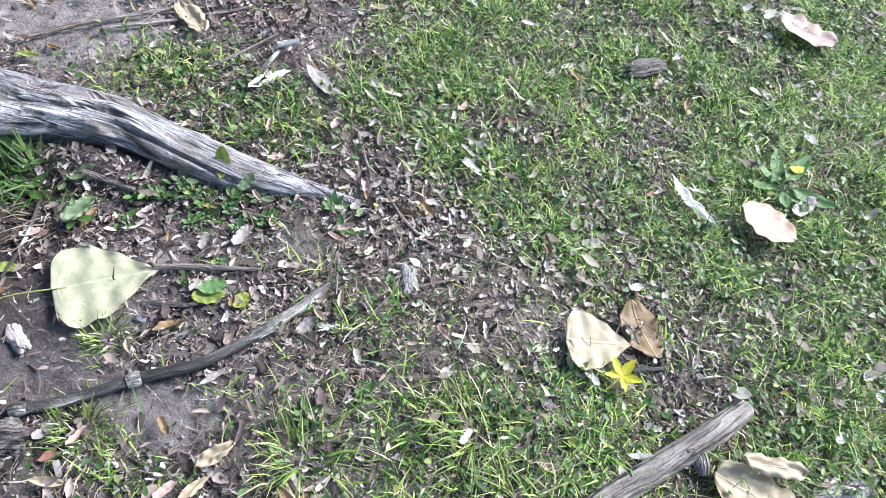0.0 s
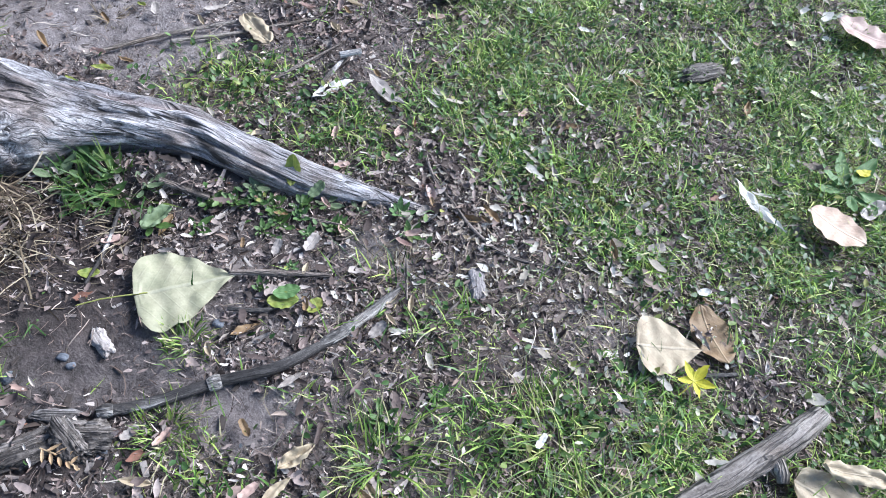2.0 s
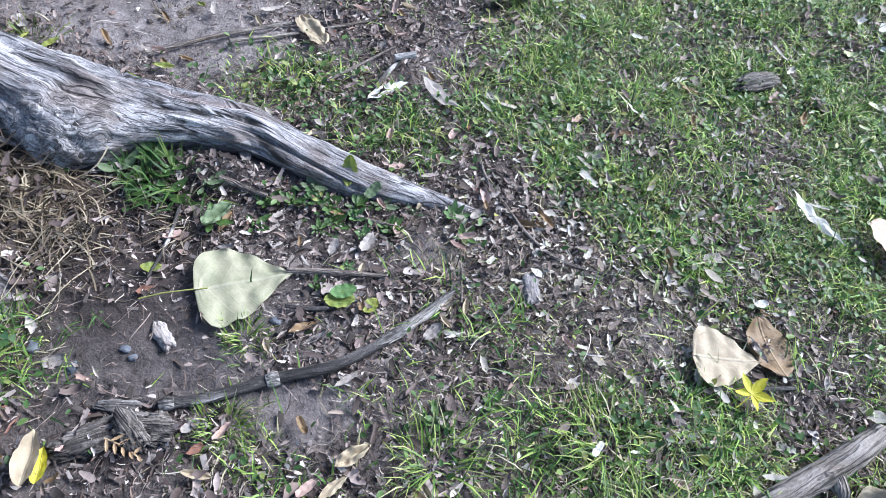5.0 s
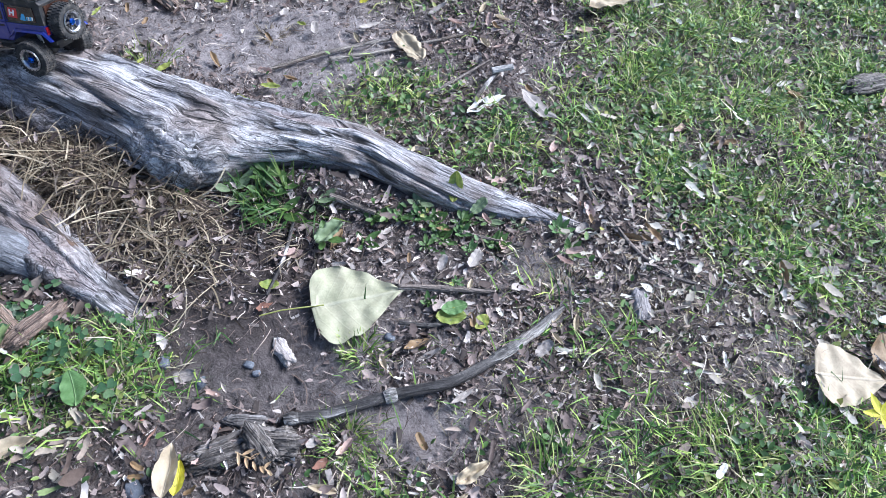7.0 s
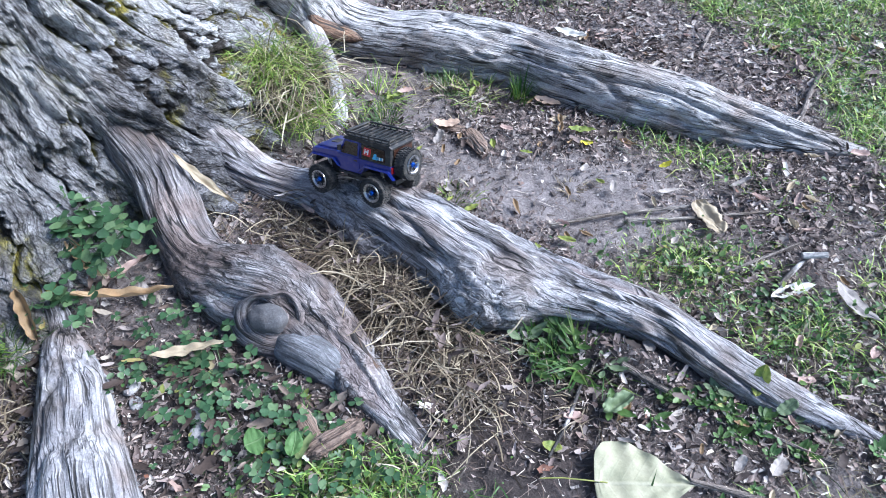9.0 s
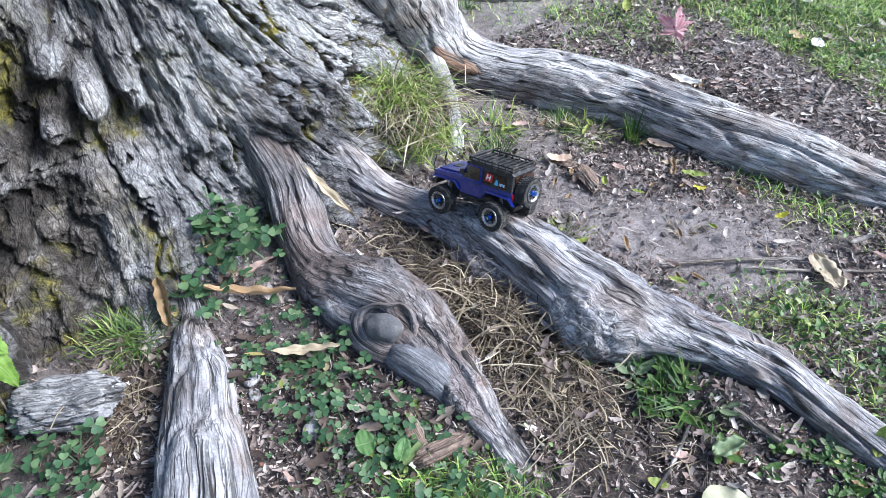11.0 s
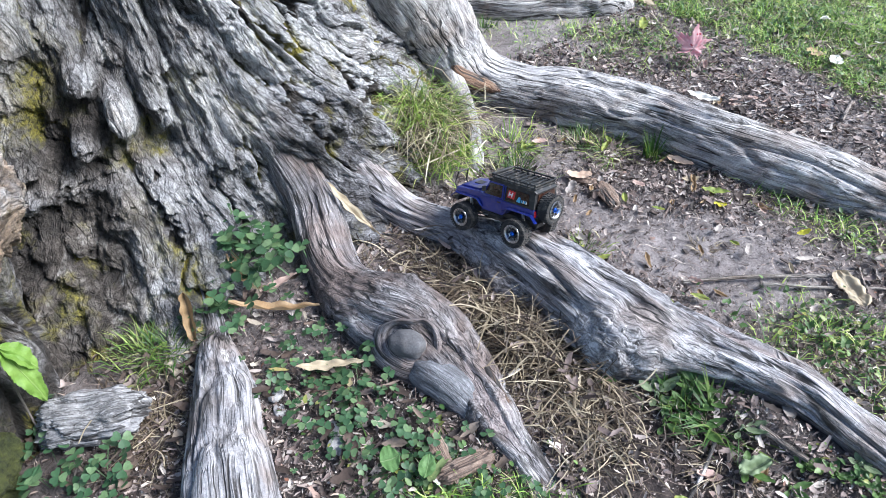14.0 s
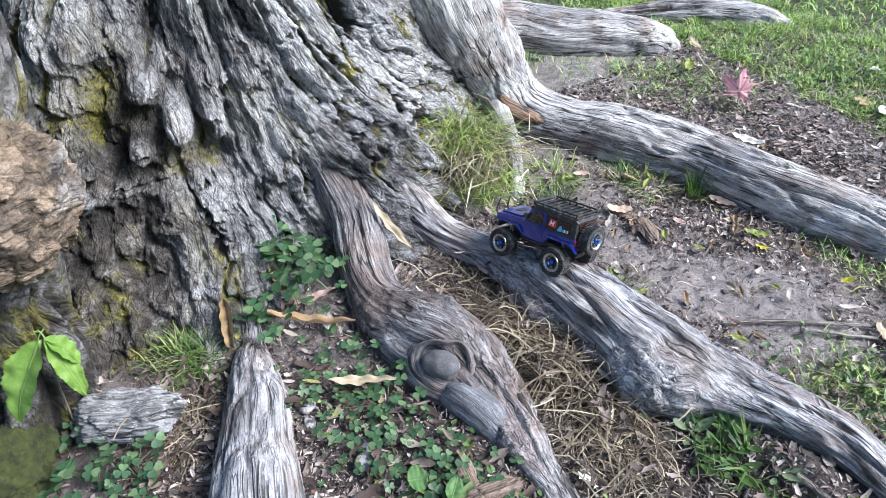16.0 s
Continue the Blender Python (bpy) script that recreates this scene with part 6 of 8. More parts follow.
x, y = scatter(2000, -1.5, -0.6, -0.3, 0.7, hay_keep, 20)
up = 0.055 * np.exp(-(((x + 1.0) / 0.2) ** 2) - ((y - 0.46) / 0.06) ** 2)
v, f = strands(x, y, ground(x, y) + 0.004 + up * rng.random(len(x)), rng.uniform(0.03, 0.13, len(x)), rng.uniform(0.0008, 0.0026, len(x)), 14)
stuff("straw", v, f, STRAW, "matted dry straw between two roots", "straw")
x, y = scatter(20000, -1.7, 1.0, -0.3, 2.2, lambda a, b: 0.6 * (1 - on_roots(a, b)) * (1 - 0.7 * bare_at(a, b)), 3)
v, f = strands(x, y, ground(x, y) + 0.006, 0.01 + 0.05 * rng.random(len(x)) ** 2.5, rng.uniform(0.0005, 0.0015, len(x)), 15, 0.1)
stuff("straw", v, f, SHRED, "loose dry stalks over the ground", "straw")


x, y = scatter(80, -1.5, -0.6, 0.3, 0.7, lambda a, b: hay_keep(a, b) * (1 - on_roots(a, b)), 20)
v, f = torn_leaves(x, y, ground(x, y) + rng.uniform(0.01, 0.05, len(x)), rng.uniform(0.012, 0.032, len(x)), 23)
stuff("leaf_litter", v, f, LITTER, "brown leaf pieces caught in the straw", "leaf litter")


x, y = scatter(180, -1.45, -0.7, -0.3, 0.27, lambda a, b: 0.8 * (1 - on_roots(a, b)), 4)
v, f = torn_leaves(x, y, ground(x, y) + rng.uniform(0.004, 0.03, len(x)), rng.uniform(0.014, 0.042, len(x)), 24)
stuff("leaf_litter", v, f, CLOVER_SCRAP, "brown, yellow and pale leaf pieces in the clover", "leaf litter")


# ---- grass tufts ----
def tuft(x, y, n, reach, height, material, label, seed, z=None, lean=0.55, flop=0.6, width=0.0022, drift=None):
    g = np.random.default_rng(seed)
    px, py = g.normal(0, reach / 2.2, n), g.normal(0, reach / 2.2, n)
    z0 = gz(x, y) if z is None else z
    head = np.arctan2(py, px) + g.normal(0, 0.7, n) if drift is None else radians(drift) + g.normal(0, 1.15, n)
    v, f = blades(px, py, np.zeros(n), height * g.uniform(0.5, 1.2, n), width * g.uniform(0.7, 1.4, n), lean, flop, seed, head)
    ob = mesh_part("grass_tuft", raw_mesh("grass_tuft", v, f, material, True))
    ob.matrix_basis = pose(x, y, z0)
    return tagged(ob, label, "grass tuft", "grass tufts", "stuff")


tuft(-0.428, 0.335, 150, 0.035, 0.03, TUFT, "small green grass tuft beside the big pale leaf", 201)
tuft(-0.395, 0.212, 170, 0.04, 0.035, TUFT, "small yellow-green grass tuft beside the dark stick", 202)
tuft(-0.33, 0.19, 70, 0.035, 0.026, TUFT, "small yellow-green grass tuft beside the dark stick", 203)
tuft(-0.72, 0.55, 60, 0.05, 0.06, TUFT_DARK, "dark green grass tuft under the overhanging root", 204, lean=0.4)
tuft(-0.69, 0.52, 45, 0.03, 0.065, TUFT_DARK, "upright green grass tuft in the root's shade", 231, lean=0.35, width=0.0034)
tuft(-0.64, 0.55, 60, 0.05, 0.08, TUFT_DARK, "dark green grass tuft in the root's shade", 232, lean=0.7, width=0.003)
tuft(-0.6, 0.5, 90, 0.06, 0.06, STRAW, "dry grass wisps under the root", 233, lean=1.1)
tuft(-0.475, 0.36, 70, 0.018, 0.02, TUFT, "tiny green grass tuft beside the big pale leaf", 205)
tuft(-1.57, 0.785, 420, 0.1, 0.13, CLUMP, "long yellow-green grass clump at the foot of the trunk", 206, lean=0.8, flop=1.0, drift=-40, width=0.0024)
tuft(-1.48, 0.745, 420, 0.085, 0.115, CLUMP, "long yellow-green grass clump at the foot of the trunk", 207, lean=0.85, flop=1.0, drift=-30, width=0.0024)
tuft(-1.55, 0.77, 520, 0.13, 0.15, THATCH, "dry straw-coloured grass at the foot of the trunk", 208, lean=1.0, flop=0.8, drift=-50, width=0.003)
tuft(-1.66, 0.62, 160, 0.05, 0.1, STRAW, "dry grass wisp in a fold of the trunk", 226, lean=0.9, flop=0.8, drift=-60, z=0.2)
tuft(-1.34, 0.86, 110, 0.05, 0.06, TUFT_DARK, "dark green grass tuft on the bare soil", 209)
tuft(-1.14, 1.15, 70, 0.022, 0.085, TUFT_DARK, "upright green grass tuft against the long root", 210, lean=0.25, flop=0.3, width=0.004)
tuft(-1.24, 1.1, 90, 0.06, 0.075, CLUMP, "green grass tuft against the long root", 234, lean=0.8)
tuft(-1.28, 1.05, 120, 0.09, 0.08, THATCH, "dry grass wisps against the long root", 235, lean=1.1)
tuft(-1.42, 0.93, 110, 0.07, 0.09, CLUMP, "yellow-green grass tuft beside the pale rootlet", 236, lean=0.9, flop=0.9)
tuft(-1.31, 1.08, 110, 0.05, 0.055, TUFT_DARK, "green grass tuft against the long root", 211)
tuft(-1.06, 0.75, 120, 0.05, 0.03, TUFT, "low green grass tuft behind the car's root", 212)
tuft(-1.475, -0.045, 200, 0.06, 0.055, TUFT, "green grass tuft at the foot of the trunk", 213, lean=0.6, z=0.085)
tuft(-1.44, -0.01, 120, 0.05, 0.05, TUFT_DARK, "dark green grass at the foot of the trunk", 227, lean=0.7, z=0.085)
tuft(-1.37, -0.055, 260, 0.09, 0.07, STRAW, "flattened dry grass beside the straight root", 214, lean=1.25, flop=0.3)
tuft(-1.3, -0.11, 220, 0.08, 0.07, STRAW, "flattened dry grass beside the straight root", 228, lean=1.25, flop=0.3)
tuft(-0.96, 0.12, 130, 0.09, 0.04, TUFT_DARK, "thin grass among the clover", 229, lean=0.9)
tuft(-0.86, 0.14, 150, 0.09, 0.04, TUFT, "thin bright grass among the clover", 230, lean=0.9)
tuft(-0.87, 0.93, 90, 0.03, 0.03, STRAW, "flattened dry grass tuft on bare soil", 215, lean=1.2)
tuft(-2.0, 1.45, 130, 0.06, 0.05, TUFT_DARK, "dark green grass tuft beside a root", 216)
tuft(-0.1, 0.25, 140, 0.06, 0.075, TUFT, "long-bladed green grass tuft in the lawn", 217, lean=0.8)
tuft(0.12, 0.36, 150, 0.07, 0.075, TUFT, "long-bladed green grass tuft in the lawn", 218, lean=0.85)
tuft(0.2, 0.27, 120, 0.07, 0.08, TUFT, "long-bladed green grass tuft in the lawn", 219, lean=0.85)
tuft(-0.16, 0.55, 80, 0.05, 0.05, STRAW, "dry grass tuft by the stick's end", 220, lean=0.9)
tuft(0.1, 1.16, 170, 0.09, 0.05, TUFT, "lush green grass tuft in the lawn", 221)
tuft(-0.12, 1.08, 170, 0.08, 0.05, TUFT, "lush green grass tuft in the lawn", 222)
tuft(0.17, 0.86, 160, 0.07, 0.045, TUFT, "lush green grass tuft in the lawn", 223)
tuft(0.5, 1.3, 200, 0.1, 0.05, TUFT_DARK, "lush green grass tuft in the lawn", 224)
tuft(0.85, 1.1, 200, 0.1, 0.055, TUFT_DARK, "lush green grass tuft in the lawn", 225)


x, y = scatter(750, -0.3, 0.6, 0.3, 0.95, lambda a, b: (blob(a, b, 0.08, 0.63, 0.26, 0.14) + 0.5 * blob(a, b, -0.1, 0.8, 0.12, 0.1)) * (1 - on_roots(a, b)), 8)
v, f = torn_leaves(x, y, ground(x, y) + rng.uniform(0.004, 0.014, len(x)), 0.007 + 0.018 * rng.random(len(x)) ** 2, 25)
stuff("leaf_litter", v, f, PALE_SCRAP, "pale leaf shreds on the lawn's worn edge", "leaf litter")


# ---- single leaves ----
def leaf_shape(kind, u):
    """Half-width along a leaf, 0 to 1 from base to tip."""
    if kind == "deltoid":
        return 0.52 * np.interp(u, [0, 0.02, 0.1, 0.2, 0.4, 0.62, 0.8, 0.92, 1.0], [0, 0.62, 0.92, 1.0, 0.9, 0.6, 0.28, 0.09, 0.0])
    if kind == "willow":
        return 0.5 * np.sin(np.pi * np.clip(u, 0, 1) ** 0.85) ** 0.8
    if kind == "toothed":
        return 0.5 * np.clip(np.sin(np.pi * u**0.85), 0, 1) ** 0.75 * (0.94 + 0.12 * ((u * 15) % 1))
    if kind == "ragged":
        return 0.5 * np.clip(np.sin(np.pi * u), 0, 1) ** 0.38 * (0.92 + 0.07 * np.sin(u * 9) + 0.05 * np.sin(u * 23))
    return 0.5 * np.clip(np.sin(np.pi * u), 0, 1) ** 0.6


def leaf_mesh(kind, length, width, material, curl=0.1, fold=0.1, wave=0.06, seed=0, stalk=0.0, bite=0.03, nu=22, nv=13):
    u, v = np.meshgrid(np.linspace(0, 1, nu), np.linspace(-1, 1, nv), indexing="ij")
    g = fbm(xyz(u * 3 + seed, v * 1.5, seed * 1.7), 3, seed) - 0.5
    g = g.reshape(u.shape)
    edge = 1 + bite * 6 * (fbm(xyz(u * 9, np.sign(v) * 3, seed), 3, seed + 3).reshape(u.shape) - 0.5)
    half = 2 * leaf_shape(kind, u) * (width / 2) * edge
    x, y = (u - 0.0) * length, v * half
    z = length * (curl * (2 * u - 1) ** 2 + wave * 2 * g + 0.02 * np.sin(u * 24) * np.abs(v)) + fold * np.abs(y) * 1.2
    if kind == "deltoid":
        x = x - 0.1 * length * np.abs(v) * (1 - u) ** 3
    z = z - z.min()
    verts = np.stack([x, y, z], -1).reshape(-1, 3)
    uv = np.stack([u, v * half / (width / 2 + 1e-9), 0 * u], -1).reshape(-1, 3)
    faces = [grid_faces(nu, nv)]
    if stalk:
        k = 8
        s = np.linspace(0, 1, k)
        z0 = z[0].mean()
        line = np.stack([-s * stalk, 0.12 * stalk * np.sin(s * 2), z0 * (1 - s) + 0.003 + 0.004 * np.sin(s * 3)], -1)
        ring = np.array([(0, 1, 0), (0, 0, 1), (0, -1, 0), (0, 0, -1)]) * 0.0013
        tube = (line[:, None] + ring[None]).reshape(-1, 3)
        at = len(verts)
        verts, uv = np.concatenate([verts, tube]), np.concatenate([uv, np.zeros((len(tube), 3))])
        faces.append(grid_faces(k, 4, True, at))
    return raw_mesh("leaf", verts, faces, material, True, [("leaf", "FLOAT_VECTOR", uv)])


PALE_LEAF = leaf_material("pale_green_dry_leaf", (0.41, 0.39, 0.265), (0.32, 0.32, 0.205), (0.5, 0.48, 0.35), (0.27, 0.22, 0.12), 0.12, 0.76)
CREAM_LEAF = leaf_material("cream_dry_leaf", (0.48, 0.4, 0.275), (0.4, 0.32, 0.215), (0.54, 0.46, 0.34), (0.28, 0.18, 0.09), 0.15, 0.82)
YELLOW_LEAF = leaf_material("bright_yellow_leaf", (0.75, 0.66, 0.04), (0.62, 0.6, 0.06), (0.8, 0.75, 0.2), (0.35, 0.2, 0.03), 0.25, 0.74)
OLIVE_LEAF = leaf_material("yellow_green_leaf", (0.34, 0.36, 0.07), (0.2, 0.27, 0.06), (0.45, 0.45, 0.15), (0.2, 0.12, 0.04), 0.25, 0.68)
GREEN_LEAF = leaf_material("green_leaf", (0.1, 0.2, 0.06), (0.14, 0.26, 0.09), (0.25, 0.36, 0.16), (0.22, 0.2, 0.07), 0.25, 0.76)
LIMP_LEAF = leaf_material("limp_grey_green_leaf", (0.2, 0.26, 0.14), (0.14, 0.2, 0.1), (0.3, 0.36, 0.22), (0.18, 0.13, 0.07), 0.15, 0.68)
BRIGHT_GREEN = leaf_material("bright_green_leaf", (0.15, 0.28, 0.04), (0.22, 0.36, 0.07), (0.34, 0.46, 0.16), (0.25, 0.3, 0.05), 0.35, 0.8)
BROWN_LEAF = leaf_material("brown_dry_leaf", (0.3, 0.2, 0.1), (0.2, 0.125, 0.06), (0.4, 0.3, 0.18), (0.08, 0.045, 0.025), 0.12, 0.66)
TAN_LEAF = leaf_material("tan_curled_leaf", (0.42, 0.27, 0.14), (0.55, 0.4, 0.24), (0.6, 0.45, 0.28), (0.18, 0.09, 0.04), 0.15, 0.68)
PEACH_LEAF = leaf_material("peach_dry_leaf", (0.62, 0.46, 0.34), (0.54, 0.38, 0.28), (0.68, 0.53, 0.41), (0.3, 0.17, 0.1), 0.15, 0.86)
PINK_LEAF = leaf_material("pinkish_grey_leaf", (0.52, 0.37, 0.31), (0.42, 0.29, 0.25), (0.6, 0.46, 0.4), (0.22, 0.12, 0.09), 0.12, 0.7)
RED_LEAF = leaf_material("faded_red_maple_leaf", (0.78, 0.34, 0.4), (0.85, 0.6, 0.63), (0.85, 0.65, 0.67), (0.45, 0.06, 0.1), 0.4, 0.62)
WHITE_LEAF = leaf_material("white_bleached_leaf", (0.8, 0.78, 0.72), (0.68, 0.66, 0.6), (0.85, 0.83, 0.78), (0.4, 0.34, 0.26), 0.15, 0.76)
GREY_LEAF = leaf_material("grey_weathered_leaf", (0.38, 0.34, 0.31), (0.28, 0.245, 0.22), (0.46, 0.42, 0.38), (0.12, 0.09, 0.07), 0.08, 0.7)


def leaf(x, y, heading, length, width, kind, material, label, seed=1, lift=0.004, tilt=0.0, roll=0.0, category="leaf", **shape):
    """A fallen leaf with its base at x, y, pointing along heading (degrees, from +x)."""
    ob = mesh_part("leaf", leaf_mesh(kind, length, width, material, seed=seed, **shape))
    ob.matrix_basis = pose(x, y, gz(x, y) + lift + 0.005, 0, 0, heading) @ pose(0, 0, 0, roll, -tilt, 0)
    return tagged(ob, label, category)


def leaf_between(a, b, width, kind, material, label, seed=1, lift=0.004, **shape):
    length = math.hypot(b[0] - a[0], b[1] - a[1])
    return leaf(a[0], a[1], math.degrees(math.atan2(b[1] - a[1], b[0] - a[0])), length, width, kind, material, label, seed, lift, **shape)


big_leaf = holder("leaf", -0.512, 0.381, gz(-0.511, 0.383) + 0.01, "large pale green heart-shaped fallen leaf with a long stalk", "leaf", "", 33.9)
mesh_part("blade", leaf_mesh("deltoid", 0.134, 0.132, PALE_LEAF, curl=0.025, fold=0.02, wave=0.045, seed=3, nu=60, nv=31, bite=0.02), big_leaf, "pale green leaf blade")
part("stalk", rod(bmesh.new(), [(0.006, 0, 0.006), (-0.03, 0.002, 0.009), (-0.06, 0.006, 0.006), (-0.092, 0.006, 0.003)], 0.0011), OLIVE_LEAF, big_leaf, "thin yellowish stalk")
leaf_between((-0.604 - 0.014, 0.384), (-0.604 + 0.016, 0.395), 0.018, "oval", OLIVE_LEAF, "small yellow-green oval leaf on bare soil", 4)
leaf_between((-0.34, 0.428), (-0.295, 0.447), 0.03, "oval", OLIVE_LEAF, "yellow-green leaf beside the big pale leaf", 5, 0.006, fold=0.3)
leaf_between((-0.335, 0.44), (-0.3, 0.465), 0.026, "oval", GREEN_LEAF, "green leaf beside the big pale leaf", 6, 0.012)
leaf_between((-0.276, 0.432), (-0.266, 0.462), 0.022, "oval", OLIVE_LEAF, "small yellow-green leaf beside a twig", 7, 0.006, fold=0.3)
leaf_between((-0.432, 0.865), (-0.375, 0.94), 0.026, "willow", WHITE_LEAF, "curled white bleached leaf", 8, 0.01, curl=0.06, fold=0.6, wave=0.04)
leaf_between((-0.64, 1.03), (-0.56, 0.97), 0.048, "ragged", CREAM_LEAF, "crumpled cream dry leaf over two sticks", 9, 0.012, curl=0.05, wave=0.11, bite=0.07, nu=40, nv=21)
leaf_between((-0.35, 0.955), (-0.26, 0.9), 0.03, "willow", GREY_LEAF, "long grey weathered leaf", 10, 0.006)
leaf_between((0.622, 1.548), (0.76, 1.505), 0.095, "ragged", PINK_LEAF, "large pinkish dry leaf with a jagged edge", 11, 0.02, curl=0.06, wave=0.07)
leaf_between((0.515, 0.91), (0.615, 0.86), 0.08, "oval", PEACH_LEAF, "oval peach-coloured dry leaf lying in the grass", 12, 0.03, curl=0.06, wave=0.02, bite=0.008)
leaf_between((0.375, 0.936), (0.47, 0.84), 0.022, "willow", WHITE_LEAF, "long thin white bleached willow leaf", 13, 0.015, fold=0.4)
leaf_between((0.617, 1.045), (0.653, 1.057), 0.018, "oval", YELLOW_LEAF, "small yellow oval leaf", 14, 0.025)
leaf_between((0.236, 0.538), (0.335, 0.562), 0.1, "deltoid", CREAM_LEAF, "cream dry leaf with torn edge on bare soil", 15, 0.012, curl=0.03, wave=0.05, nu=34, nv=25, bite=0.012)
leaf_between((0.325, 0.645), (0.375, 0.55), 0.07, "oval", BROWN_LEAF, "brown oval dead leaf", 16, 0.006, curl=0.1, wave=0.05)
leaf_between((-0.58, 0.05), (-0.607, 0.118), 0.032, "willow", CREAM_LEAF, "folded cream and yellow leaf", 17, 0.012, fold=0.7, curl=0.1)
leaf_between((-0.572, 0.06), (-0.59, 0.105), 0.022, "willow", YELLOW_LEAF, "yellow leaf edge under a folded leaf", 18, 0.006, fold=0.5)
leaf_between((-0.83, 0.015), (-0.78, 0.062), 0.028, "willow", CREAM_LEAF, "narrow cream leaf on the litter", 19, 0.01, fold=0.4)
leaf_between((0.47, 0.39), (0.59, 0.355), 0.085, "ragged", CREAM_LEAF, "large crumpled cream dry leaf in the grass", 20, 0.02, curl=0.04, wave=0.07, nu=50, nv=25, bite=0.03)
leaf_between((0.5, 0.415), (0.6, 0.42), 0.035, "ragged", CREAM_LEAF, "cream dry leaf overlapping another", 21, 0.03, curl=0.08, wave=0.12, bite=0.08)
leaf_between((-1.22, 0.12), (-1.14, 0.212), 0.022, "willow", CREAM_LEAF, "pale curled willow leaf over a bark flake", 22, 0.03, fold=0.6, curl=0.08)
leaf_between((-0.975, 0.105), (-0.962, 0.135), 0.05, "oval", GREEN_LEAF, "broad green leaf among clover", 23, 0.03)
leaf_between((-0.905, 0.135), (-0.93, 0.17), 0.028, "oval", GREEN_LEAF, "green leaf among clover", 24, 0.03)
leaf_between((-0.785, 0.155), (-0.745, 0.115), 0.035, "oval", GREEN_LEAF, "dull green leaf on the grass", 25, 0.03)
leaf_between((-0.565, 0.48), (-0.54, 0.53), 0.03, "ragged", LIMP_LEAF, "limp dull green leaf", 26, 0.012, wave=0.2, bite=0.09, fold=0.3)
leaf(-0.385, 0.645, 100, 0.055, 0.026, "oval", OLIVE_LEAF, "upright olive leaf beside the root", 27, 0.02, tilt=55, curl=0.15)
leaf(-0.345, 0.625, 60, 0.035, 0.022, "ragged", LIMP_LEAF, "grey-green leaf beside the root", 28, 0.03, tilt=25)
leaf_between((-1.105, 1.155), (-1.035, 1.165), 0.03, "willow", PEACH_LEAF, "pale peach leaf against the long root", 29, 0.008, fold=0.4)
leaf_between((-1.03, 1.1), (-1.0, 1.135), 0.02, "willow", CREAM_LEAF, "small pale leaf on bare soil", 30)
leaf_between((-0.975, 1.09), (-0.915, 1.12), 0.022, "willow", OLIVE_LEAF, "yellow-green narrow leaf on bare soil", 31, 0.006, fold=0.4)
leaf_between((-0.93, 1.07), (-0.905, 1.085), 0.02, "oval", YELLOW_LEAF, "small yellow leaf on bare soil", 32)
leaf_between((-0.745, 1.085), (-0.72, 1.1), 0.018, "oval", YELLOW_LEAF, "small yellow leaf standing on bare soil", 33, 0.01, tilt=30)
leaf_between((-1.235, 1.475), (-1.14, 1.485), 0.035, "willow", WHITE_LEAF, "white bleached leaf behind the long root", 34, 0.01, wave=0.05, fold=0.3)
leaf_between((-1.135, 2.14), (-1.11, 2.07), 0.03, "willow", WHITE_LEAF, "white leaf in the grass", 35, 0.03, tilt=20)
leaf_between((-1.02, 1.95), (-0.99, 1.9), 0.04, "ragged", WHITE_LEAF, "pale leaf on the chips", 36, 0.015)
leaf_between((-1.1, 1.95), (-1.05, 1.925), 0.04, "ragged", TAN_LEAF, "brown leaf on the chips", 37, 0.012)
leaf_between((-1.24, 0.93), (-1.19, 0.965), 0.03, "ragged", PEACH_LEAF, "pale dry leaf on bare soil", 38, 0.006)
leaf_between((-1.72, 2.0), (-1.62, 1.93), 0.03, "willow", CREAM_LEAF, "long pale leaf in the grass", 39, 0.02)
leaf_between((-1.6, 1.82), (-1.55, 1.74), 0.03, "willow", OLIVE_LEAF, "olive leaf beside the chips", 40, 0.02, fold=0.4)
leaf_between((-0.28, 1.26), (-0.2, 1.32), 0.04, "ragged", CREAM_LEAF, "cream leaf at the lawn's edge", 41, 0.02, wave=0.14, fold=0.3)
leaf_between((0.62, 0.93), (0.67, 0.99), 0.03, "ragged", GREY_LEAF, "pale ragged leaf in the grass", 42, 0.02)
leaf_between((0.098, 0.32), (0.108, 0.345), 0.011, "ragged", WHITE_LEAF, "small white leaf scrap in the grass", 43, 0.035)
leaf_between((-0.235, 0.155), (-0.21, 0.195), 0.014, "willow", CREAM_LEAF, "pale torn leaf among chips", 44, 0.01, wave=0.08, fold=0.5, bite=0.08)
leaf_between((-0.23, 0.2), (-0.195, 0.245), 0.02, "willow", CREAM_LEAF, "crumpled cream leaf among chips", 45, 0.012, wave=0.3, bite=0.09, fold=0.5)


def root_leaf(a, b, width, kind, material, label, seed, **shape):
    """A leaf between two points in space, lying on roots or against bark."""
    a, b = Vector(a), Vector(b)
    d = b - a
    ob = mesh_part("leaf", leaf_mesh(kind, d.length, width, material, seed=seed, **shape))
    ob.matrix_basis = Matrix.Translation(a) @ pose(0, 0, 0, 0, 0, math.degrees(math.atan2(d.y, d.x))) @ pose(0, 0, 0, 0, -math.degrees(math.asin(d.z / d.length)), 0)
    return tagged(ob, label, "leaf")


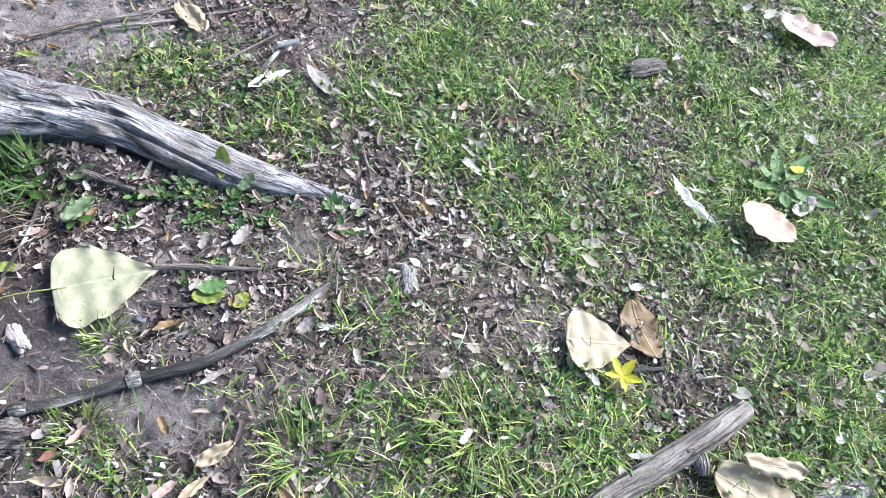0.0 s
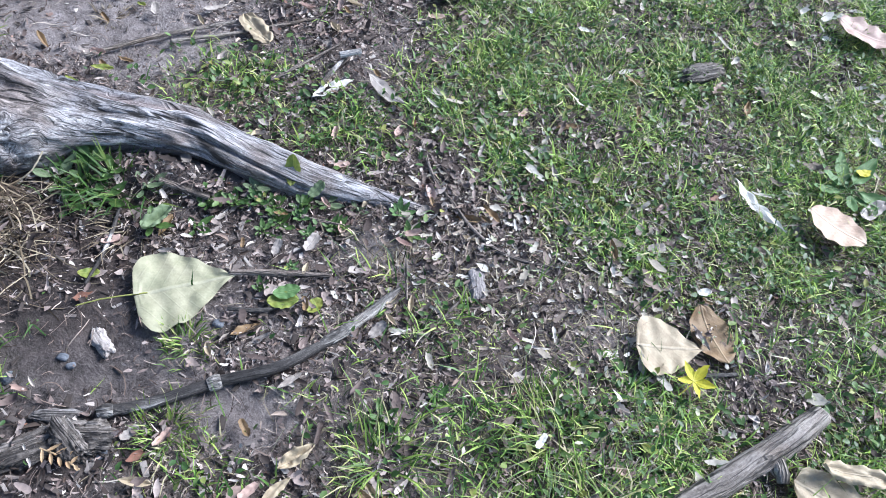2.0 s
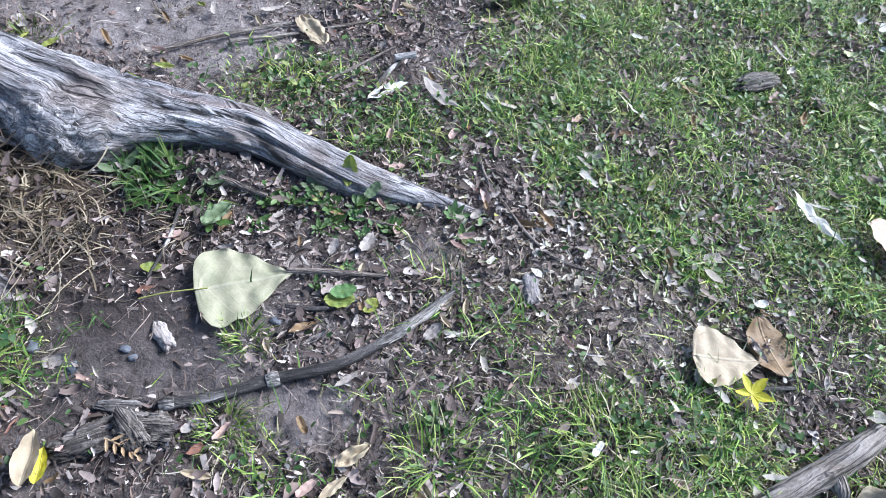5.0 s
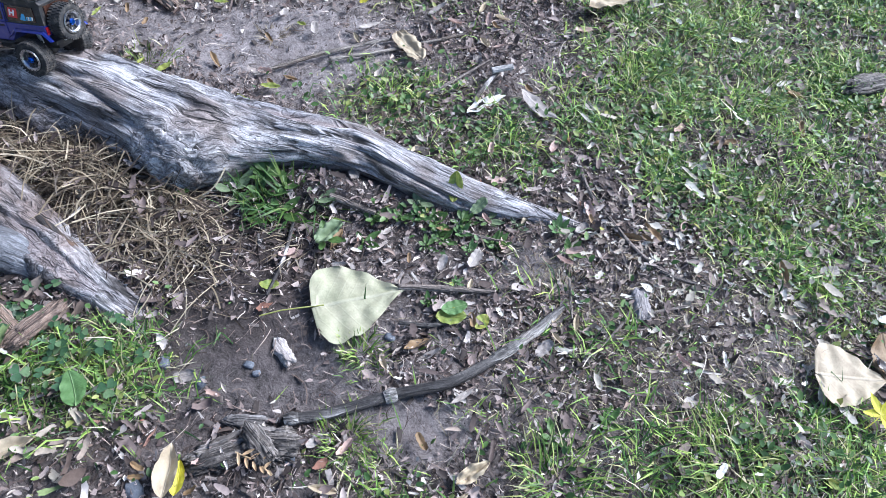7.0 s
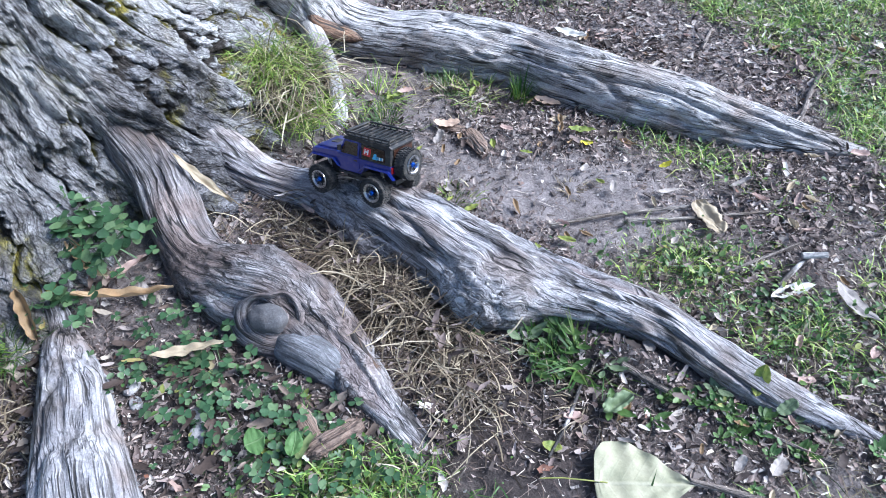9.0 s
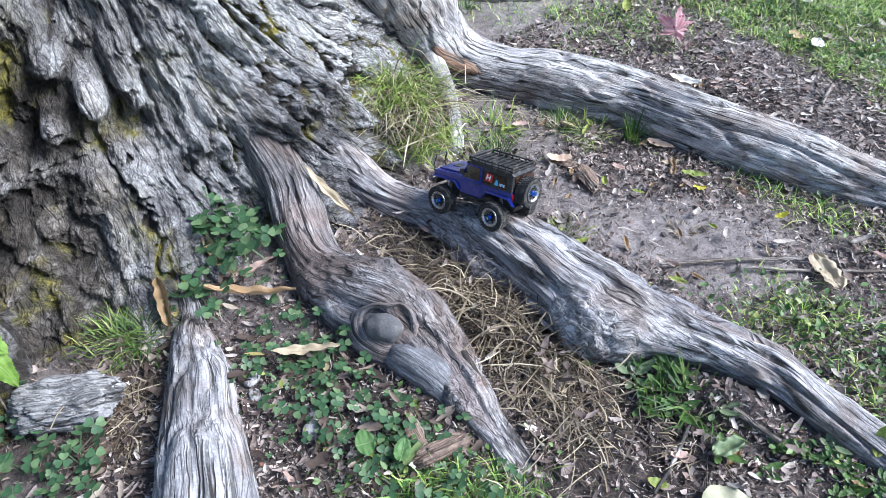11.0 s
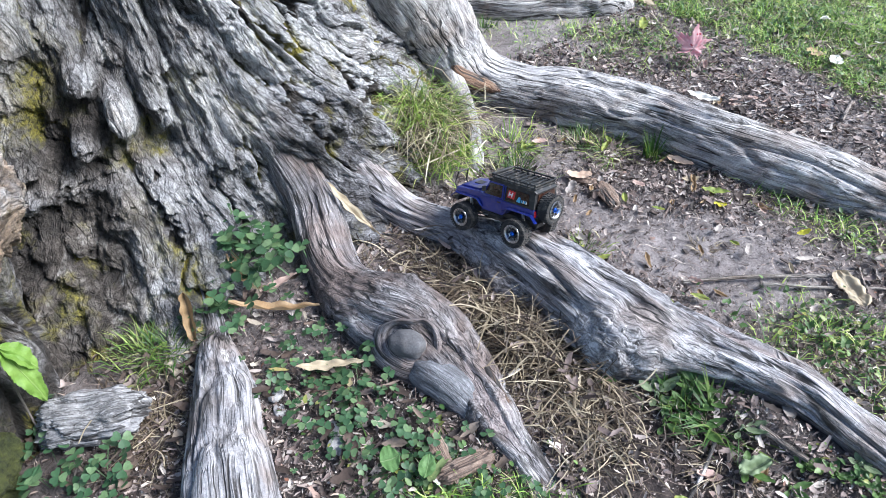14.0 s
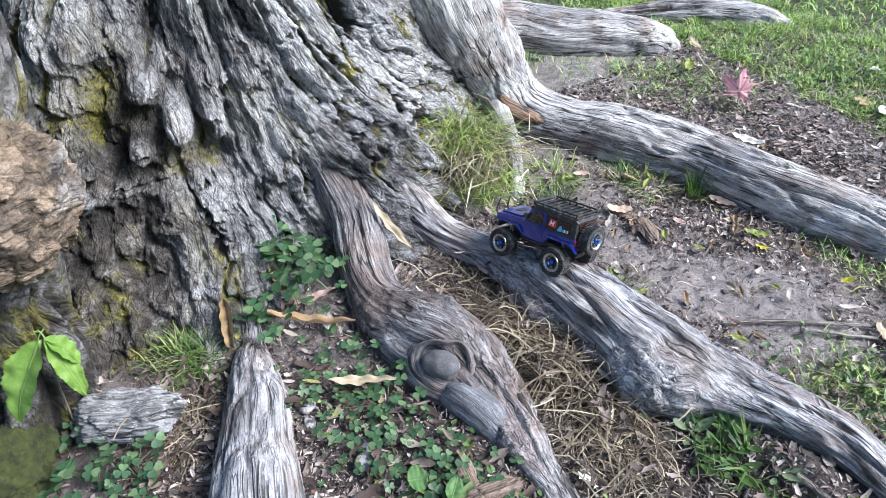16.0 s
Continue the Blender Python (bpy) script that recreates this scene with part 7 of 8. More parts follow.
root_leaf((-1.48, 0.41, 0.205), (-1.37, 0.436, 0.112), 0.019, "willow", CREAM_LEAF, "long yellowish dead leaf lying across the root's shoulder", 50, fold=0.5, curl=0.05)
root_leaf((-1.43, 0.11, 0.1), (-1.3, 0.235, 0.085), 0.017, "willow", TAN_LEAF, "long curled tan leaf at the foot of the trunk", 51, fold=1.3, curl=0.1, wave=0.03)
root_leaf((-1.465, 0.06, 0.165), (-1.42, 0.03, 0.085), 0.024, "ragged", BROWN_LEAF, "upright crumpled brown leaf at the foot of the trunk", 52, fold=1.2, wave=0.06, bite=0.09)
root_leaf((-1.52, 0.18, 0.16), (-1.43, 0.165, 0.11), 0.022, "willow", TAN_LEAF, "curled tan leaf among clover", 53, fold=0.8, curl=0.15)
root_leaf((-1.41, 0.175, 0.1), (-1.38, 0.25, 0.12), 0.022, "willow", PINK_LEAF, "grey-pink narrow leaf among clover", 54, fold=0.6)
root_leaf((-1.36, 0.21, 0.1), (-1.33, 0.19, 0.085), 0.022, "willow", GREY_LEAF, "grey leaf at the foot of the trunk", 55)


def lobed_leaf(x, y, heading, size, lobes, depth, material, label, seed, lift=0.01, tilt=0.0, cup=0.15, pleat=0.06, tooth=0.06):
    """A leaf with pointed lobes round its stalk."""
    n, rings = lobes * 12, 7
    a = np.linspace(-np.pi * 0.92, np.pi * 0.92, n)
    w = np.abs(((a / (2 * np.pi * 0.92) + 0.5) * lobes) % 1 - 0.5) * 2
    reach = size * (1 - depth * w**0.8) * (0.62 + 0.38 * np.cos(a / 2)) * (1 + tooth * np.sin(a * 31 + seed) + 0.6 * tooth * np.sin(a * 17 + 2))
    u = np.linspace(0, 1, rings)[:, None]
    x0, y0 = u * reach * np.cos(a), u * reach * np.sin(a)
    z0 = cup * size * u**2 * (0.6 + 0.8 * (fbm(xyz(x0 * 30, y0 * 30, seed), 2, seed).reshape(x0.shape))) + pleat * size * np.cos(a * lobes) * u + 0.7 * pleat * size * u * np.sin(a * 3 + seed)
    v = np.stack([x0, y0, z0], -1).reshape(-1, 3)
    uv = np.stack([np.broadcast_to(u, x0.shape), np.broadcast_to(0.5 * w - 0.02 - 0.5, x0.shape) * u + 0.5 * u * 0, 0 * x0], -1).reshape(-1, 3)
    k = 6
    s = np.linspace(0, 1, k)
    line = np.stack([-s * size * 0.9, 0.1 * size * s * s, -0.002 * s], -1)
    tube = (line[:, None] + np.array([(0, 1, 0), (0, 0, 1), (0, -1, 0), (0, 0, -1)])[None] * 0.0009).reshape(-1, 3)
    ob = mesh_part("leaf", raw_mesh("leaf", np.concatenate([v, tube]), [grid_faces(rings, n), grid_faces(k, 4, True, len(v))], material, True, [("leaf", "FLOAT_VECTOR", np.concatenate([uv, np.zeros((len(tube), 3))]))]))
    ob.matrix_basis = pose(x, y, gz(x, y) + lift, 0, 0, heading) @ pose(0, 0, 0, 0, -tilt, 0)
    return tagged(ob, label, "leaf")


lobed_leaf(0.318, 0.498, 60, 0.036, 5, 0.62, YELLOW_LEAF, "bright yellow narrow-lobed leaf", 60, 0.024, 10)
lobed_leaf(-1.34, 1.685, 95, 0.062, 5, 0.42, RED_LEAF, "faded pink maple leaf standing crumpled on edge", 61, 0.045, 52, 0.5, 0.28, 0.14)


def scatter_leaves(n, x0, x1, y0, y1, keep, kinds, seed):
    """Small fallen leaves, each a thing of its own, on shared shapes."""
    g = random.Random(seed)
    shapes = [(leaf_mesh(kind, length, length * wide, material, curl, fold, 0.09, seed + i, 0.0, 0.05, 16, 9), label) for i, (kind, length, wide, material, curl, fold, label) in enumerate(kinds)]
    px, py = scatter(n, x0, x1, y0, y1, keep, 30)
    for qx, qy in zip(px, py):
        data, label = g.choice(shapes)
        ob = mesh_part("leaf", data, None, "", pose(qx, qy, gz(qx, qy) + g.uniform(0.007, 0.016), g.gauss(0, 12), g.gauss(0, 12), g.uniform(0, 360)) @ Matrix.Scale(g.uniform(0.7, 1.25), 4))
        tagged(ob, label, "leaf", "small fallen leaves")


DRY_KINDS = [
    ("willow", 0.04, 0.3, BROWN_LEAF, 0.12, 0.7, "small curled brown dead leaf on the litter"),
    ("ragged", 0.032, 0.55, GREY_LEAF, 0.1, 0.4, "small grey-mauve torn leaf on the litter"),
    ("ragged", 0.026, 0.4, BROWN_LEAF, 0.2, 0.7, "small crumpled brown leaf on the litter"),
    ("ragged", 0.036, 0.45, PINK_LEAF, 0.1, 0.6, "small pinkish-brown dry leaf on the litter"),
    ("willow", 0.045, 0.22, GREY_LEAF, 0.08, 0.9, "narrow folded grey leaf on the litter"),
    ("willow", 0.034, 0.3, CREAM_LEAF, 0.1, 0.8, "small folded cream leaf on the litter"),
    ("ragged", 0.03, 0.35, PINK_LEAF, 0.16, 0.9, "small rolled pinkish-grey leaf on the litter"),
]
scatter_leaves(125, -0.75, 0.35, 0.0, 1.2, lambda a, b: litter_keep(a, b) * (0.3 + 0.7 * chip_keep(a, b)), DRY_KINDS, 700)
scatter_leaves(60, -1.5, 0.3, 1.3, 2.1, lambda a, b: litter_keep(a, b) * (0.2 + 0.8 * chip_keep(a, b)), DRY_KINDS, 720)
scatter_leaves(45, -1.45, -0.75, 0.72, 1.15, lambda a, b: (1 - on_roots(a, b)) * 0.8, DRY_KINDS[:4] + [("willow", 0.035, 0.35, OLIVE_LEAF, 0.08, 0.4, "small yellow-green leaf on bare soil")], 740)
scatter_leaves(55, -0.1, 0.9, 0.2, 1.9, lawn_keep, [("ragged", 0.03, 0.5, PINK_LEAF, 0.1, 0.5, "small pinkish-brown leaf in the lawn"), ("oval", 0.024, 0.55, WHITE_LEAF, 0.08, 0.3, "small pale leaf in the lawn"), ("willow", 0.04, 0.3, BROWN_LEAF, 0.1, 0.6, "small brown leaf in the lawn"), ("oval", 0.026, 0.6, OLIVE_LEAF, 0.08, 0.3, "small yellow-green leaf in the lawn")], 760)


# ---- sticks, twigs, branch ----
PALE_WOOD = wood_material("pale_bare_wood", (0.08, 0.072, 0.067), (0.2, 0.185, 0.172), (0.36, 0.34, 0.32), (0.62, 0.6, 0.56), (0.3, 0.22, 0.15), 0.7)
def stick(name, points, r, material, label, category, seed, n=70, m=14, ends=(0.9, 0.8), lump=0.12, lift=1.0):
    rows = []
    for i, (x, y) in enumerate(points):
        k = ends[0] if i == 0 else ends[1] if i == len(points) - 1 else 1.0
        rows.append((x, y, gz(x, y) + lift * r + 0.007, r * k))
    v, f, g, _ = sweep(rows, n, m, lump=lump, fibre=0.0012, seed=seed, groove=0.0015)
    ob = mesh_part(name, raw_mesh(name, v, f, material, True, [("grain", "FLOAT_VECTOR", g)]))
    return tagged(ob, label, category)


LINE = [(-0.486, 0.203), (-0.425, 0.239), (-0.356, 0.29), (-0.288, 0.333), (-0.239, 0.389), (-0.202, 0.438), (-0.153, 0.529)]
long_stick = holder("stick", LINE[0][0], LINE[0][1], gz(*LINE[0]), "long curved dark stick with a bare split end", "stick")
rows = [(x, y, gz(x, y) + 0.011, 0.0074 + 0.0012 * math.sin(7 * i)) for i, (x, y) in enumerate(LINE)]
swept_part("bark", rows[:5] + [(-0.218, 0.417, rows[5][2], 0.0085), (-0.205, 0.434, rows[5][2] - 0.002, 0.004)], STICK_WOOD, long_stick, "dark bark", 190, 30, lump=0.3, fibre=0.0014, seed=400, groove=0.0018)
swept_part("bare_end", [(-0.252, 0.373, rows[4][2] + 0.001, 0.005), (-0.225, 0.408, rows[5][2] + 0.002, 0.0086), (-0.19, 0.46, rows[5][2], 0.0086), (-0.17, 0.497, rows[5][2], 0.0075), (-0.153, 0.529, rows[6][2], 0.003)], PALE_WOOD, long_stick, "pale bare split wood", 90, 24, lump=0.3, fibre=0.003, seed=401, groove=0.005)
swept_part("splinter", [(-0.2, 0.44, rows[5][2] - 0.003, 0.004), (-0.175, 0.475, rows[5][2] - 0.004, 0.005), (-0.143, 0.515, rows[6][2] - 0.004, 0.002)], TWIG_WOOD, long_stick, "split-off splinter", 50, 14, lump=0.3, fibre=0.001, seed=404, groove=0.001)
swept_part("worn_band", [(-0.366, 0.282, gz(-0.366, 0.282) + 0.0115, 0.009), (-0.358, 0.2885, gz(-0.356, 0.29) + 0.0118, 0.0106), (-0.352, 0.293, gz(-0.352, 0.293) + 0.0115, 0.009)], PALE_WOOD, long_stick, "pale worn band", 30, 24, lump=0.1, fibre=0.001, seed=402, groove=0.001)
swept_part("worn_band", [(-0.486, 0.203, rows[0][2], 0.008), (-0.477, 0.2085, rows[0][2] + 0.0006, 0.0101), (-0.469, 0.213, rows[0][2], 0.008)], PALE_WOOD, long_stick, "pale worn band", 24, 24, lump=0.1, fibre=0.001, seed=403, groove=0.001)
stick("twig", [(-0.412, 0.455), (-0.348, 0.478), (-0.268, 0.51)], 0.0048, TWIG_WOOD, "short straight brown twig beside the big leaf", "twig", 401)
stick("twig", [(-0.209, 0.838), (-0.167, 0.766), (-0.118, 0.717), (-0.07, 0.671), (-0.008, 0.639), (0.075, 0.64)], 0.0038, TWIG_WOOD, "thin arching brown twig", "twig", 402, 110, 12)
stick("twig", [(-0.849, 0.8), (-0.745, 0.914), (-0.63, 1.029)], 0.0042, LOG_WOOD, "long thin grey-brown stick on bare soil", "stick", 403, 110, 12, lift=1.2)
stick("twig", [(-0.732, 0.901), (-0.626, 0.989), (-0.507, 1.087)], 0.0036, LOG_WOOD, "thin grey-brown stick crossing another", "stick", 404, 110, 12, lift=1.2)
stick("twig", [(-0.429, 0.894), (-0.42, 0.94), (-0.408, 0.992)], 0.005, STICK_WOOD, "short dark twig under a pale chip", "twig", 405, lift=1.6)
stick("twig", [(-0.52, 0.877), (-0.48, 0.94), (-0.43, 1.02)], 0.003, TWIG_WOOD, "thin olive-brown twig among chips", "twig", 406, lift=3)
stick("twig", [(0.34, 0.52), (0.392, 0.541)], 0.004, STICK_WOOD, "short dark twig beside a yellow leaf", "twig", 407)
stick("wood_chip", [(-0.417, 0.978), (-0.38, 1.0)], 0.007, STUB_WOOD, "short pale cylinder-shaped wood chip", "wood chip", 408, 40, 16, lift=3.0)
stick("twig", [(-0.62, 0.51), (-0.605, 0.44), (-0.598, 0.37)], 0.0032, STICK_WOOD, "thin dark twig on bare soil", "twig", 409)
stick("twig", [(-0.02, 0.56), (0.03, 0.59)], 0.003, TWIG_WOOD, "short grey twig on litter", "twig", 411)
stick("twig", [(-0.1, 0.44), (-0.06, 0.53), (-0.055, 0.57)], 0.0026, TWIG_WOOD, "thin pale twig among shreds", "twig", 412)
stick("twig", [(-0.39, 0.4), (-0.34, 0.415), (-0.29, 0.45)], 0.0035, STICK_WOOD, "thin dark twig under yellow leaves", "twig", 413)
stick("twig", [(-0.46, 0.84), (-0.38, 0.86)], 0.003, STICK_WOOD, "thin dark twig in the weeds", "twig", 414)
stick("twig", [(-0.14, 0.5), (-0.16, 0.57)], 0.0016, TWIG_WOOD, "thin brown stalk over the stick's end", "twig", 415, lift=8)
stick("twig", [(-0.55, 1.4), (-0.57, 1.6), (-0.56, 1.75)], 0.006, TWIG_WOOD, "grey twig on the chips", "twig", 416)
stick("twig", [(-0.86, 1.6), (-0.88, 1.72)], 0.006, TWIG_WOOD, "short grey twig on the chips", "twig", 417)
stick("twig", [(-0.36, 0.6), (-0.25, 0.61)], 0.003, TWIG_WOOD, "thin reddish twig along the root", "twig", 418)
stick("twig", [(-0.58, 0.57), (-0.5, 0.575)], 0.006, TWIG_WOOD, "reddish-brown rotten twig under the root", "twig", 419)
branch = holder("branch", 0.43, 0.42, gz(0.43, 0.42), "pale grey fallen branch with a broken side stub", "branch")
swept_part("limb", [(0.2, 0.2, gz(0.2, 0.2) + 0.014, 0.016), (0.305, 0.299, gz(0.3, 0.3) + 0.015, 0.0175), (0.394, 0.382, gz(0.394, 0.382) + 0.016, 0.019), (0.464, 0.446, gz(0.464, 0.446) + 0.018, 0.02), (0.522, 0.508, gz(0.522, 0.508) + 0.02, 0.017)], LOG_WOOD, branch, "", 160, 30, lump=0.16, fibre=0.002, seed=430, groove=0.003)
swept_part("stub", [(0.44, 0.43, gz(0.44, 0.43) + 0.02, 0.012), (0.455, 0.4, gz(0.455, 0.4) + 0.02, 0.01), (0.46, 0.385, gz(0.46, 0.385) + 0.018, 0.008)], LOG_WOOD, branch, "broken side stub", 40, 16, lump=0.15, fibre=0.001, seed=431, groove=0.001)


# ---- bark pieces and stones ----
def chunk(name, x, y, size, turn, material, label, category, seed, lift=0.3, rough=0.35, n=26):
    """A weathered lump of bark or stone: a squashed ball roughened in long layers."""
    u, v = np.meshgrid(np.linspace(0, np.pi, n), np.linspace(0, 2 * np.pi, 2 * n, endpoint=False), indexing="ij")
    p = np.stack([np.cos(u), np.sin(u) * np.cos(v), np.sin(u) * np.sin(v)], -1)
    p = np.sign(p) * np.abs(p) ** 0.75
    q = p.reshape(-1, 3)
    edge, val, slope = cells(q[:, 0] * 1.6 + seed, np.arctan2(q[:, 2], q[:, 1]) * 0.9 + 0.4 * q[:, 0], seed)
    d = 1 + rough * (1.3 * (fbm(q * 1.7 + seed, 4, seed) - 0.5) + 0.5 * (val - 0.5) * smooth(0, 0.08, edge) + 0.5 * slope + 0.5 * (ridged(q * (1.5, 6, 6) + seed, 2, seed + 2) - 0.5))
    w = q * d[:, None] * np.array(size) / 2
    ob = mesh_part(name, raw_mesh(name, w, [grid_faces(n, 2 * n, True)[:, ::-1]], material, True, [("grain", "FLOAT_VECTOR", w), ("plate", "FLOAT", d), ("rise", "FLOAT", np.clip(d, 0, 1))]))
    ob.matrix_basis = pose(x, y, gz(x, y) + lift * size[2], 0, 0, turn)
    return tagged(ob, label, category)


DARK_BARK = wood_material("dark_rotten_bark", (0.02, 0.016, 0.014), (0.07, 0.058, 0.05), (0.15, 0.13, 0.115), (0.3, 0.27, 0.25), (0.12, 0.08, 0.05), 0.62)
FLAKE_BARK = wood_material("grey_brown_flaking_bark", (0.03, 0.026, 0.024), (0.085, 0.075, 0.07), (0.17, 0.155, 0.148), (0.34, 0.32, 0.31), (0.15, 0.1, 0.07), 0.62)
CHIP_WOOD = wood_material("pinkish_pale_wood", (0.2, 0.17, 0.155), (0.32, 0.28, 0.26), (0.43, 0.385, 0.36), (0.6, 0.56, 0.52), (0.4, 0.3, 0.25), 0.7, splits=0.1)
CRACKED_BARK = wood_material("cracked_grey_bark", (0.06, 0.056, 0.056), (0.17, 0.165, 0.165), (0.28, 0.275, 0.275), (0.44, 0.43, 0.43), (0.26, 0.16, 0.09), 0.68)
CHIP_GREY = wood_material("mauve_grey_wood", (0.12, 0.108, 0.108), (0.21, 0.19, 0.19), (0.31, 0.285, 0.285), (0.45, 0.42, 0.42), (0.2, 0.15, 0.13), 0.68, splits=0.2)
PEBBLE = stone_material("bluish_pebble", (0.06, 0.068, 0.085), (0.17, 0.185, 0.21))
GREY_STONE = stone_material("grey_stone", (0.2, 0.19, 0.19), (0.42, 0.41, 0.4))
MOSS = stone_material("mossy_stone", (0.014, 0.02, 0.005), (0.11, 0.125, 0.022), 1.0, 0.02)
BROWN_FLAKE = wood_material("brown_bark_flake", (0.06, 0.04, 0.03), (0.15, 0.1, 0.075), (0.24, 0.17, 0.13), (0.36, 0.28, 0.22), (0.2, 0.12, 0.08), 0.7)
chunk("bark_piece", 0.315, 1.255, (0.11, 0.05, 0.035), 38, DARK_BARK, "dark brown rotten bark piece in the grass", "bark piece", 500, 0.4)
chunk("bark_piece", -0.04, 0.57, (0.058, 0.026, 0.017), 108, CHIP_GREY, "small grey bark piece", "bark piece", 501, 0.4)
for k, (x, y, a, h) in enumerate([(-0.49, 0.165, -10, 0.4), (-0.482, 0.172, 15, 1.2), (-0.5, 0.158, -30, 1.9)]):
    chunk("bark_piece", x, y, (0.066 - 0.01 * k, 0.042 - 0.006 * k, 0.012), a, DARK_BARK, "flaking dark grey bark layer at the stick's end", "bark piece", 560 + k, h, 0.9, 40)["group"] = "bark flakes"
chunk("bark_piece", -0.548, 0.13, (0.07, 0.035, 0.014), 40, DARK_BARK, "dark rotten bark strip on the soil", "bark piece", 563, 0.6, 0.9, 36)
sprig = holder("dry_sprig", -0.525, 0.138, gz(-0.525, 0.138) + 0.016, "dry orange-brown feathery sprig on dark bark", "sprig", "", -8)
part("stalk", rod(bmesh.new(), [(0, 0, 0), (0.03, 0.002, 0.004), (0.062, -0.002, 0.002)], 0.0011, 6), TAN_LEAF, sprig, "thin dry stalk")
for k in range(9):
    mesh_part("leaflet", leaf_mesh("willow", 0.021 - 0.0012 * k, 0.0048, TAN_LEAF, 0.1, 0.5, 0.05, 570 + k, 0.0, 0.03, 10, 5), sprig, "", pose(0.006 + 0.006 * k, 0, 0.003, 0, -12, (48 if k % 2 else -48) + 3 * k))
chunk("bark_piece", -0.535, 0.185, (0.06, 0.018, 0.011), 15, FLAKE_BARK, "thin dark grey bark strip", "bark piece", 503, 0.5)
chunk("bark_piece", -0.537, 0.3, (0.042, 0.02, 0.012), -35, CHIP_WOOD, "small pale wood chip on bare soil", "wood chip", 504, 0.5, 0.6)
chunk("bark_block", -1.4, -0.185, (0.155, 0.092, 0.062), 55, CRACKED_BARK, "thick grey block of bark with layered edges", "bark block", 505, 0.42, 0.42, 60)
chunk("bark_piece", -0.926, 0.188, (0.1, 0.03, 0.012), -22, BROWN_FLAKE, "flat reddish-brown bark flake", "bark piece", 506, 1.4)
chunk("bark_piece", -1.18, 0.15, (0.08, 0.055, 0.012), 60, BROWN_FLAKE, "flat brown bark flake under a pale leaf", "bark piece", 507, 0.8)
chunk("bark_piece", 0.665, 0.385, (0.18, 0.075, 0.045), 40, DARK_ROOT, "grey weathered root end in the grass", "root piece", 508, -0.1)
chunk("bark_piece", -1.13, 0.94, (0.09, 0.04, 0.015), -30, BROWN_FLAKE, "brown bark flake on bare soil", "bark piece", 509, 0.5)
chunk("bark_piece", -1.2, 0.95, (0.07, 0.022, 0.014), 20, BROWN_FLAKE, "reddish bark sliver on bare soil", "bark piece", 510, 0.5)
chunk("bark_piece", -0.88, 0.2, (0.09, 0.03, 0.02), 70, BROWN_FLAKE, "brown bark strip beside the knotted root", "bark piece", 511, 1.0)
chunk("mossy_stone", -1.46, -0.385, (0.17, 0.15, 0.1), 30, MOSS, "dark moss-covered stone at the foot of the trunk", "stone", 512, 0.2, 0.5, 40)
for k, (x, y, s) in enumerate([(-0.575, 0.263, 0.013), (-0.559, 0.255, 0.011), (-0.626, 0.215, 0.016), (-0.692, 0.223, 0.018), (-0.629, 0.049, 0.026), (-0.395, 0.375, 0.015), (-0.455, 0.155, 0.014)]):
    chunk("pebble", x, y, (s * 1.1, s * 0.85, s * 0.6), 37 * k, PEBBLE, "small bluish-grey pebble on the soil", "pebble", 520 + k, 0.25, 0.3, 12)["group"] = "pebbles"
for k, (x, y, s) in enumerate([(-1.095, 0.1, 0.026), (-1.06, 0.085, 0.034), (-1.22, 0.07, 0.024), (-1.19, 0.055, 0.02), (-1.33, -0.035, 0.014), (-0.91, 0.28, 0.014), (-0.88, 0.55, 0.02)]):
    chunk("stone", x, y, (s * 1.3, s, s * 0.6), 53 * k, GREY_STONE, "grey stone among the clover", "stone", 540 + k, 0.35, 0.2, 12)["group"] = "stones"


# ---- weeds and sapling ----
def weed(name, x, y, leaves, length, ratio, material, label, seed, rise=25, z=None):
    """A low plant: leaves set round a short stem, each a part."""
    g = random.Random(seed)
    z0 = gz(x, y) if z is None else z
    plant = holder(name, x, y, z0, label, name.replace("_", " "))
    data = [leaf_mesh("oval" if i else "willow", length * s * (1.0 if i else 1.25), length * s * ratio, material, 0.08, 0.2, 0.06, seed + i, 0.25 * length, 0.02, 12, 7) for i, s in enumerate((1.0, 0.8, 0.65))]
    for i in range(leaves):
        a = i * 137.5 + g.uniform(-20, 20)
        h = g.uniform(0.0, 0.3) * length
        mesh_part("leaf", data[i % 3], plant, "", pose(0.2 * length * math.cos(radians(a)), 0.2 * length * math.sin(radians(a)), h + 0.004, 0, 0, a) @ pose(0, 0, 0, g.uniform(-15, 15), -g.uniform(0.3, 1.2) * rise, 0))
    return plant


